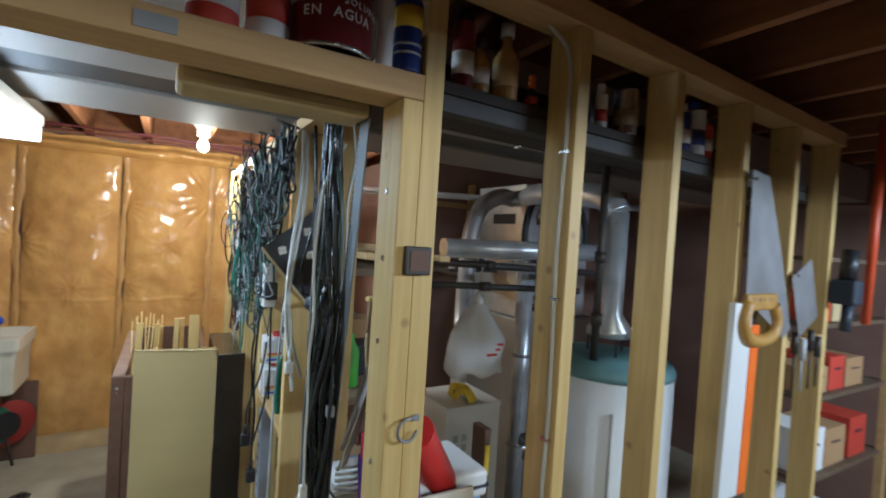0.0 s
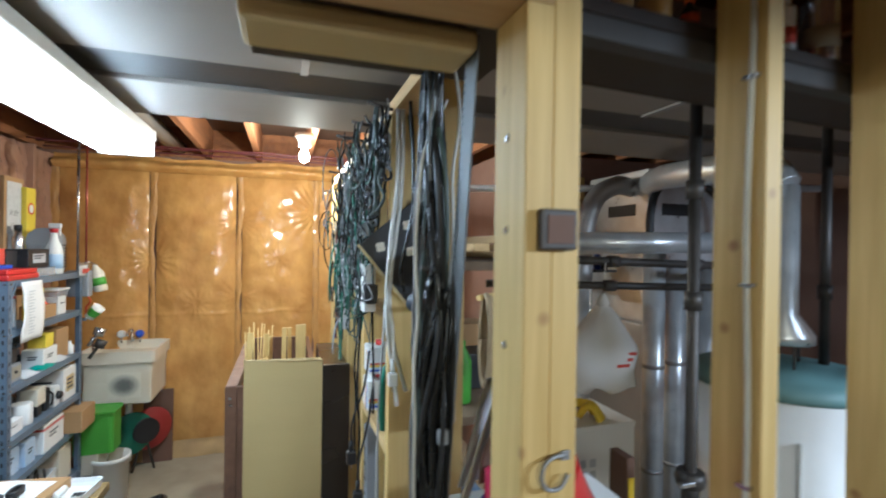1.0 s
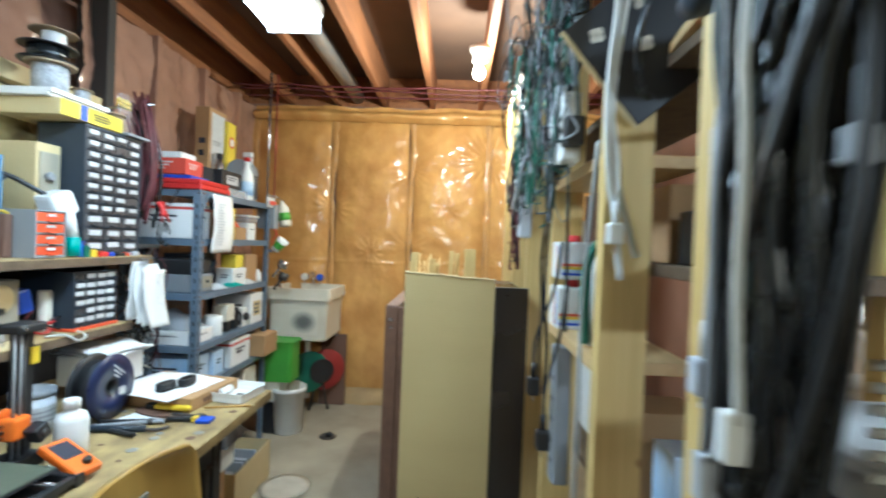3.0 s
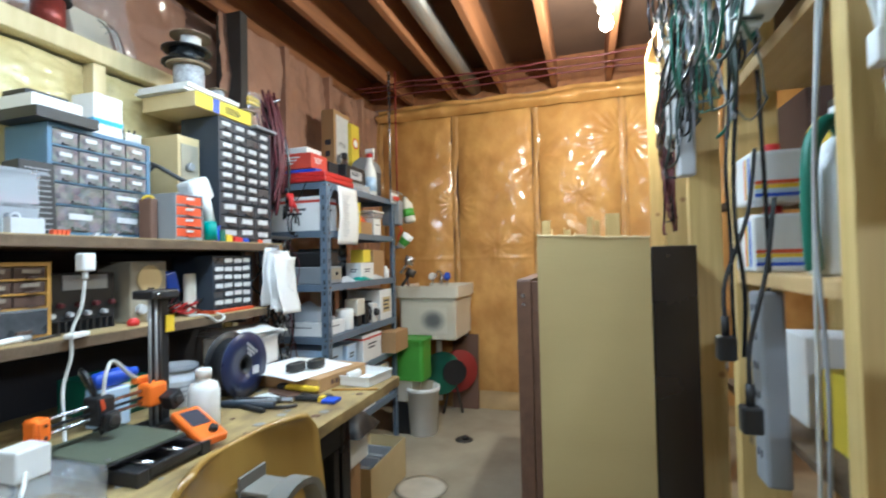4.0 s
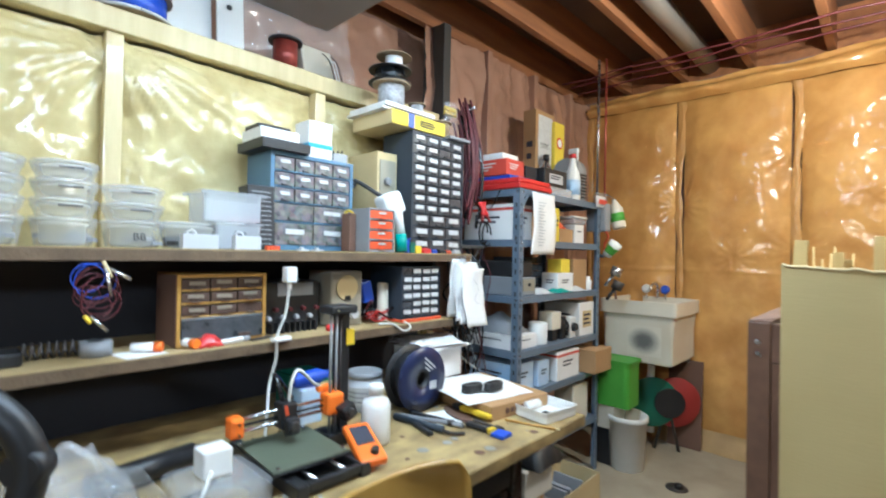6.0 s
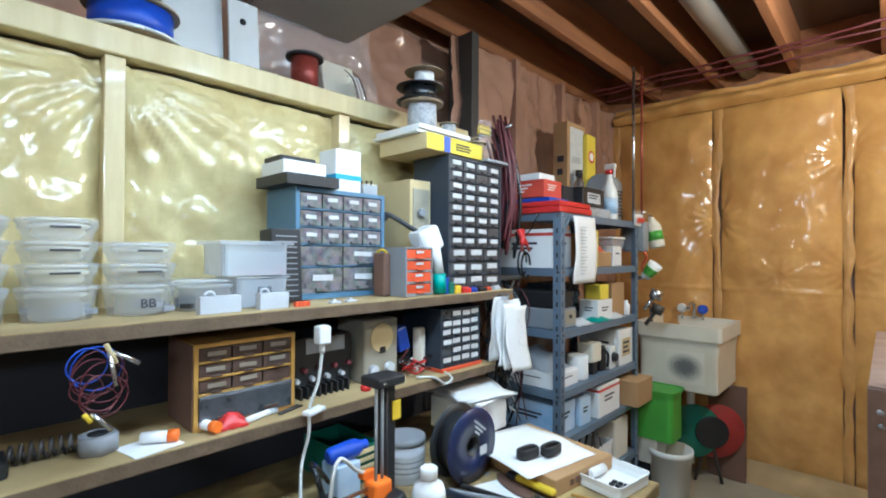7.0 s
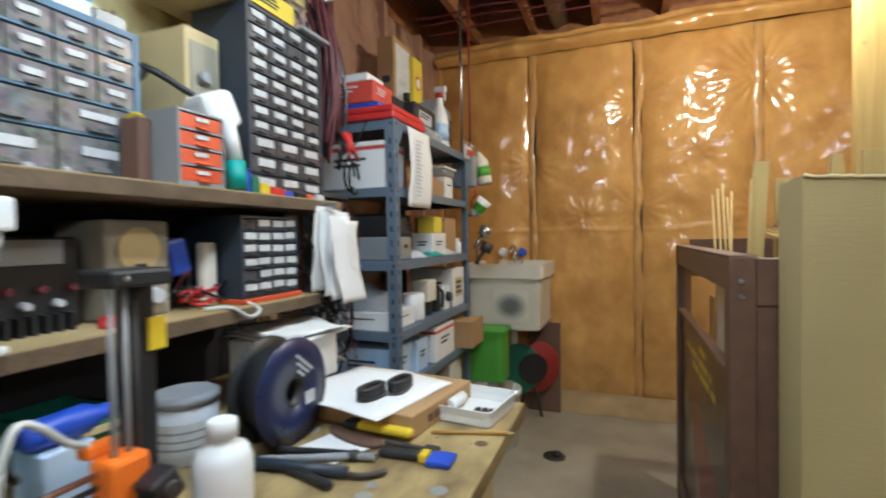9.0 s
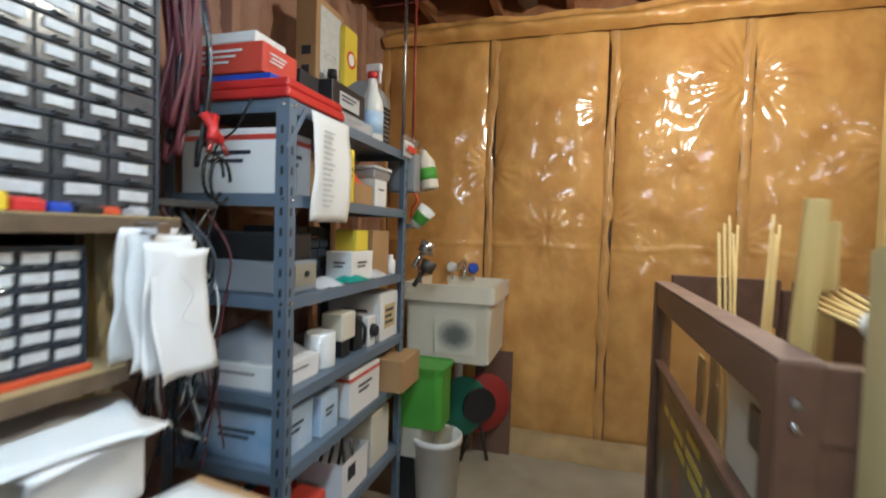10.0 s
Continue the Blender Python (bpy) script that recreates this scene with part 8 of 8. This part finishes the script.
def bag_shape(u, v):
    a = 6.283 * u
    r = (0.03 + 0.125 * math.sin(min(1, (1 - v) * 1.6) * 1.57)) * (1 + 0.16 * wob(math.cos(a) * 1.5, math.sin(a) * 1.5, v * 3)) * (0.55 if v < 0.05 else 1)
    return (1.38 + r * math.cos(a), 1.90 + 0.7 * r * math.sin(a), 1.10 + 0.34 * v + 0.03 * wob(u * 5, v, 2, 2) * (1 - v))
part("bag_body", sheet(bag_shape, 36, 20), M_paper, bag)
part("knot", lathe([(0.012, 0), (0.028, 0.02), (0.01, 0.06)], (1.38, 1.90, 1.43), 10), M_paper, bag)
part("red_print", join(*[bx(1.37, 1.47 - 0.02 * k, 1.797 - 0.004 * k, 1.799 - 0.004 * k, 1.25 - 0.022 * k, 1.262 - 0.022 * k) for k in range(3)]), M_redcard, bag)
part("string", rod((1.38, 1.90, 1.48), (1.38, 1.885, 1.62), 0.003, 6), M_cablew, bag)
bs = thing("bottle_shelf", (2.0, 2.75, 1.55), "small dark bracket shelf with bottles", "shelf")
part("board", bx(1.66, 2.05, 2.65, 2.80, 1.535, 1.55, 0.002), M_iron, bs)
part("bracket", bx(1.80, 1.82, 2.66, 3.19, 1.50, 1.534, 0.002), M_iron, bs)
part("bracket", bx(1.80, 1.82, 3.16, 3.188, 1.40, 1.50, 0.002), M_iron, bs)
for k, (x, m, h) in enumerate(((1.72, M_paper, 0.03), (1.80, M_bluecan, 0.07), (1.85, M_bluecan, 0.06), (1.90, M_blue, 0.09), (1.96, M_bluecan, 0.13), (2.01, M_black, 0.06))):
    solo("small_bottle", lathe([(0.020, 0), (0.022, 0.004), (0.022, h * 0.7), (0.010, h * 0.85), (0.010, h)], (x, 2.72, 1.551), 14), m, "small dark blue bottle on a bracket shelf", "bottle", "bottles on the bracket shelf")
solo("red_vacuum_hose", tube(smooth_line([(0.56, 0.95, 1.30), (0.60, 0.98, 1.24), (0.68, 1.02, 1.12), (0.74, 1.05, 1.0), (0.76, 1.06, 0.965)], 6), 0.045, 14), M_red, "thick red hose standing behind the stud", "hose")
pf = thing("leaning_frames", (0.9, 0.97, 0.9), "picture frames and boards stacked in front of the cooler", "frames")
for k, (m, y) in enumerate(((M_cream, 0.93), (M_black, 0.945), (M_darkcard, 0.96), (M_rope, 0.975))):
    part("frame", turned(bx(0.52, 0.72, y, y + 0.010, 0.002, 1.15 - 0.01 * k, 0.002), about((0.6, y, 0.0), rx=0)), m, pf)
yb2 = thing("brown_plank", (1.11, 1.46, 0), "narrow brown plank with a yellow tag by the pipe", "plank")
part("plank", bx(1.095, 1.125, 1.40, 1.48, 0.001, 1.05, 0.003), M_darkcard, yb2)
part("tag", bx(1.10, 1.12, 1.397, 1.3995, 0.88, 0.99), M_yellow, yb2)
solo("brown_carton", bx(1.2, 1.45, 2.3, 2.7, 0.0, 0.7, 0.006), M_card2, "brown carton behind the tote", "carton")

# ---- front wall fittings and the can shelf ----
hd = thing("pull_handle", (0.434, 0.73, 1.42), "steel pull handle on the double stud", "handle")
part("grip", tube(smooth_line([(0.453, 0.750, 1.419), (0.432, 0.744, 1.421), (0.418, 0.741, 1.414), (0.414, 0.740, 1.398), (0.422, 0.740, 1.385), (0.440, 0.741, 1.384), (0.453, 0.744, 1.398)], 6), 0.0028, 8), M_saw, hd)
part("plate", bx(0.446, 0.459, 0.748, 0.7515, 1.413, 1.425, 0.001), M_saw, hd)
hd2 = thing("gate_latch", (0.445, 0.74, 1.70), "small dark latch box with a brassy window on the stud", "latch")
part("box", bx(0.408, 0.458, 0.738, 0.7515, 1.675, 1.725, 0.003), M_iron, hd2)
part("window", bx(0.416, 0.452, 0.7365, 0.738, 1.683, 1.717), M_darkcard, hd2)
for k, (x, z) in enumerate(((0.3915, 1.82), (0.3915, 1.70), (0.3915, 1.55), (0.3915, 1.33))):
    solo("nail_head", lathe([(0.006, 0), (0.004, 0.003)], (x, 0.80, z), 8, (-1, 0, 0)), M_steel, "nail head in the stud", "nail", "nails")
wcab = thing("stapled_cable", (0.80, 0.745, 1.5), "white cable stapled down a stud", "cable")
part("cable", turned(tube(smooth_line([(0.73, 0.86, 2.30), (0.78, 0.80, 2.225), (0.815, 0.775, 2.16), (0.817, 0.772, 2.0), (0.816, 0.777, 1.7), (0.817, 0.771, 1.4), (0.816, 0.776, 1.0), (0.817, 0.773, 0.5)], 6), 0.005, 8), SKEW), M_cablew, wcab)
for z in (1.30, 1.62, 1.95):
    part("staple", turned(bx(0.810, 0.8215, 0.763, 0.785, z, z + 0.006), SKEW), M_steel, wcab)
ss = thing("hand_saw", (1.72, 0.80, 1.7), "worn steel hand saw with a wooden handle hanging on a stud", "saw")
saw = bmesh.new()
vs = [saw.verts.new(p) for p in ((1.615, 0.728, 2.02), (1.735, 0.728, 2.01), (1.86, 0.728, 1.78), (1.985, 0.728, 1.50), (1.93, 0.728, 1.47), (1.63, 0.728, 1.615))]
saw.faces.new(vs)
saw.normal_update()
bmesh.ops.solidify(saw, geom=saw.faces[:], thickness=0.002)
part("blade", turned(saw, SKEW), M_saw, ss)
part("handle", turned(join(tube(smooth_line([(1.64, 0.724, 1.60), (1.615, 0.724, 1.54), (1.65, 0.724, 1.49), (1.74, 0.724, 1.475), (1.83, 0.724, 1.49), (1.85, 0.724, 1.54), (1.82, 0.724, 1.59)], 5), 0.022, 8), bx(1.62, 1.84, 0.714, 0.736, 1.575, 1.63, 0.010)), SKEW), M_oak, ss)
part("peg", turned(rod((1.625, 0.752, 1.99), (1.625, 0.715, 1.99), 0.005, 8), SKEW), M_steel, ss)
for k in range(4):
    part("rivet", turned(lathe([(0.007, 0), (0.005, 0.003)], (1.66 + 0.035 * k, 0.716, 1.612), 8, (0, -1, 0)), SKEW), M_steel, ss)
sq_ = thing("steel_square", (2.12, 0.85, 1.6), "grey steel taping knife hanging on the studs", "taping knife")
part("blade", turned(turned(bx(2.02, 2.20, 0.727, 0.7285, 1.49, 1.73, 0.001), about((2.11, 0.73, 1.6), ry=-24)), SKEW), M_saw, sq_)
part("peg", turned(rod((2.02, 0.752, 1.69), (2.02, 0.722, 1.69), 0.005, 8), SKEW), M_steel, sq_)
lv = thing("orange_level", (1.65, 0.81, 1.2), "white and orange straight edge hanging on the stud", "level")
part("white_face", turned(turned(bx(1.570, 1.690, 0.728, 0.748, 0.98, 1.60, 0.003), about((1.63, 0.74, 1.55), ry=2)), SKEW), M_white, lv)
part("orange_edge", turned(turned(bx(1.6905, 1.745, 0.726, 0.749, 0.98, 1.53, 0.003), about((1.63, 0.74, 1.55), ry=2)), SKEW), M_orange, lv)
part("peg", turned(rod((1.62, 0.752, 1.585), (1.62, 0.715, 1.585), 0.005, 8), SKEW), M_steel, lv)
ds = thing("drill_set", (2.42, 0.80, 1.7), "dark blue power tool hanging on the end stud", "power tool")
part("body", turned(bx(2.40, 2.50, 0.66, 0.75, 1.58, 1.68, 0.012), SKEW), M_navy, ds)
part("head", turned(rod((2.44, 0.70, 1.68), (2.46, 0.70, 1.80), 0.03, 12), SKEW), M_black, ds)
part("grip", turned(rod((2.45, 0.70, 1.47), (2.47, 0.70, 1.58), 0.02, 10), SKEW), M_navy, ds)
for k in range(4):
    solo("hanging_screwdriver", turned(join(rod((2.08 + 0.075 * k, 0.74, 1.40 - 0.03 * (k % 2)), (2.08 + 0.075 * k, 0.74, 1.48 - 0.03 * (k % 2)), 0.012, 8), rod((2.08 + 0.075 * k, 0.74, 1.25), (2.08 + 0.075 * k, 0.74, 1.40), 0.004, 6)), SKEW), (M_iron, M_lgrey, M_iron)[k % 3], "hand tool hanging along the stud wall", "hand tool", "hanging tools")
solo("tool_rail", turned(bx(2.04, 2.392, 0.752, 0.772, 1.42, 1.45, 0.002), SKEW), M_plate, "wooden rail holding hand tools", "rail")


def can(x, y, r, h, m, label, cap=None, name="can", band=None, z=2.0245):
    t = thing(name, (x, y, z), label, "can" if name == "can" else "bottle", "cans on the high shelf")
    if name == "can":
        part("body", lathe([(r, 0), (r * 1.02, 0.004), (r, 0.008), (r, h - 0.008), (r * 1.02, h - 0.004), (r * 0.97, h)], (x, y, z), 26), m, t)
    else:
        part("body", lathe([(r * 0.95, 0), (r, 0.006), (r, h * 0.65), (r * 0.4, h * 0.85), (r * 0.35, h)], (x, y, z), 20), m, t)
    if cap:
        part("cap", lathe([(r * 0.55, 0), (r * 0.55, 0.03)], (x, y, z + h), 16), cap, t)
    if band:
        part("label", lathe([(r * 1.012, h * 0.2), (r * 1.012, h * 0.55)], (x, y, z), 26), band, t)
    return t


big = can(0.275, 0.80, 0.068, 0.165, M_can, "big dark red tin of filler with pale lettering")
for k, (body, sz) in enumerate((("EN AGUA", 0.022), ("MASILLA SOLUBLE", 0.015))):
    n = len(body)
    for i, chr_ in enumerate(body):
        a = radians(-98 + (i - (n - 1) / 2) * (14 if k == 0 else 10))
        if chr_ != " ":
            part("lettering", text_mesh(chr_, sz, Matrix.Translation((0.275 + 0.0688 * math.cos(a), 0.80 + 0.0688 * math.sin(a), 2.0245 + 0.052 + 0.021 * k)) @ pose(0, 0, 0, 90, 0, math.degrees(a) + 90)), M_paper, big)
part("rim", lathe([(0.0698, 0), (0.0698, 0.006)], (0.275, 0.80, 2.0245), 26), M_steel, big)
can(0.098, 0.80, 0.036, 0.14, M_redcard, "red can on the high shelf", band=M_paper)
can(0.174, 0.80, 0.032, 0.15, M_paper, "white and red can on the high shelf", band=M_redcard)
can(0.360, 0.775, 0.0145, 0.115, M_white, "slim white tube can on the high shelf", M_white)
wd = can(0.4035, 0.776, 0.0245, 0.125, M_bluecan, "blue aerosol can with a yellow shield mark", M_red)
part("yellow_mark", lathe([(0.0251, 0.076), (0.0251, 0.112)], (0.4035, 0.776, 2.0245), 26), M_yellow, wd)
part("print", lathe([(0.0252, 0.03), (0.0252, 0.034)], (0.4035, 0.776, 2.0245), 26), M_lgrey, wd)
part("print", lathe([(0.0252, 0.045), (0.0252, 0.049)], (0.4035, 0.776, 2.0245), 26), M_lgrey, wd)
for (x, r, h, m, cap, nm, band, lab_) in ((0.585, 0.024, 0.14, M_can, M_black, "can", M_paper, "dark red aerosol can with a white label"), (0.632, 0.022, 0.10, M_gum, M_black, "bottle", M_paper, "amber bottle with a white label"),
                                          (0.705, 0.030, 0.145, M_gum, M_lgrey, "bottle", M_tan, "tall amber glue bottle"), (0.79, 0.016, 0.05, M_black, M_orange, "bottle", M_redor, "small black bottle with an orange band"),
                                          (0.99, 0.022, 0.12, M_black, M_black, "bottle", None, "dark bottle on the high shelf"), (1.045, 0.019, 0.09, M_paper, M_white, "can", M_redcard, "white and red aerosol can"),
                                          (1.155, 0.034, 0.125, M_steel, None, "can", M_beige, "bare metal tin on the high shelf"), (1.44, 0.03, 0.12, M_bluecan, M_white, "can", M_paper, "blue and white aerosol can"),
                                          (1.51, 0.038, 0.14, M_lgrey, M_blue, "can", M_bluecan, "grey and blue can"), (1.58, 0.028, 0.11, M_redcard, None, "can", M_paper, "red tin on the high shelf"),
                                          (1.84, 0.03, 0.13, M_can, M_black, "can", M_paper, "dark red can on the high shelf"), (2.22, 0.028, 0.14, M_white, M_red, "can", M_yellow, "white aerosol can with a yellow band"), (2.30, 0.03, 0.11, M_bluecan, None, "can", None, "dark blue can on the high shelf")):
    can(x, 0.875 + 0.0647 * (x - 0.45), r, h, m, lab_, cap, nm, band, z=2.0635)

# shelves at the far end of the front room
fs2 = thing("far_shelf_unit", (2.75, 1.1, 0), "shelf unit with boxes at the end of the stud wall", "shelving")
for z in (0.35, 0.75, 1.12, 1.45, 1.75):
    part("board", bx(2.53, 3.4, 0.95, 1.35, z, z + 0.02, 0.002), M_shelf, fs2)
for (x, y) in ((2.53, 0.95), (3.38, 0.95), (2.53, 1.33), (3.38, 1.33)):
    part("post", bx(x - 0.02, x + 0.02, y - 0.02, y + 0.02, 0, 2.2, 0.002), M_plate, fs2)
for k, (x, z, m, w, h) in enumerate(((2.57, 1.141, M_card2, 0.18, 0.12), (2.77, 1.141, M_redcard, 0.16, 0.16), (2.95, 1.141, M_card2, 0.2, 0.14), (2.57, 0.771, M_paper, 0.2, 0.2), (2.78, 0.771, M_card2, 0.22, 0.18), (3.05, 0.771, M_redcard, 0.2, 0.2), (2.57, 1.471, M_redor, 0.16, 0.14), (2.75, 1.471, M_tan, 0.2, 0.18), (2.57, 0.371, M_paper, 0.3, 0.22))):
    carton("far_carton", x, x + w, 0.98, 1.2, z, h, m, "carton on the far shelf unit", cat="carton", writing=1)
rp = pipe((2.56, 0.80, 1.5), (2.60, 0.80, 2.35), 0.016, M_redor, "orange-red pole leaning at the wall end")
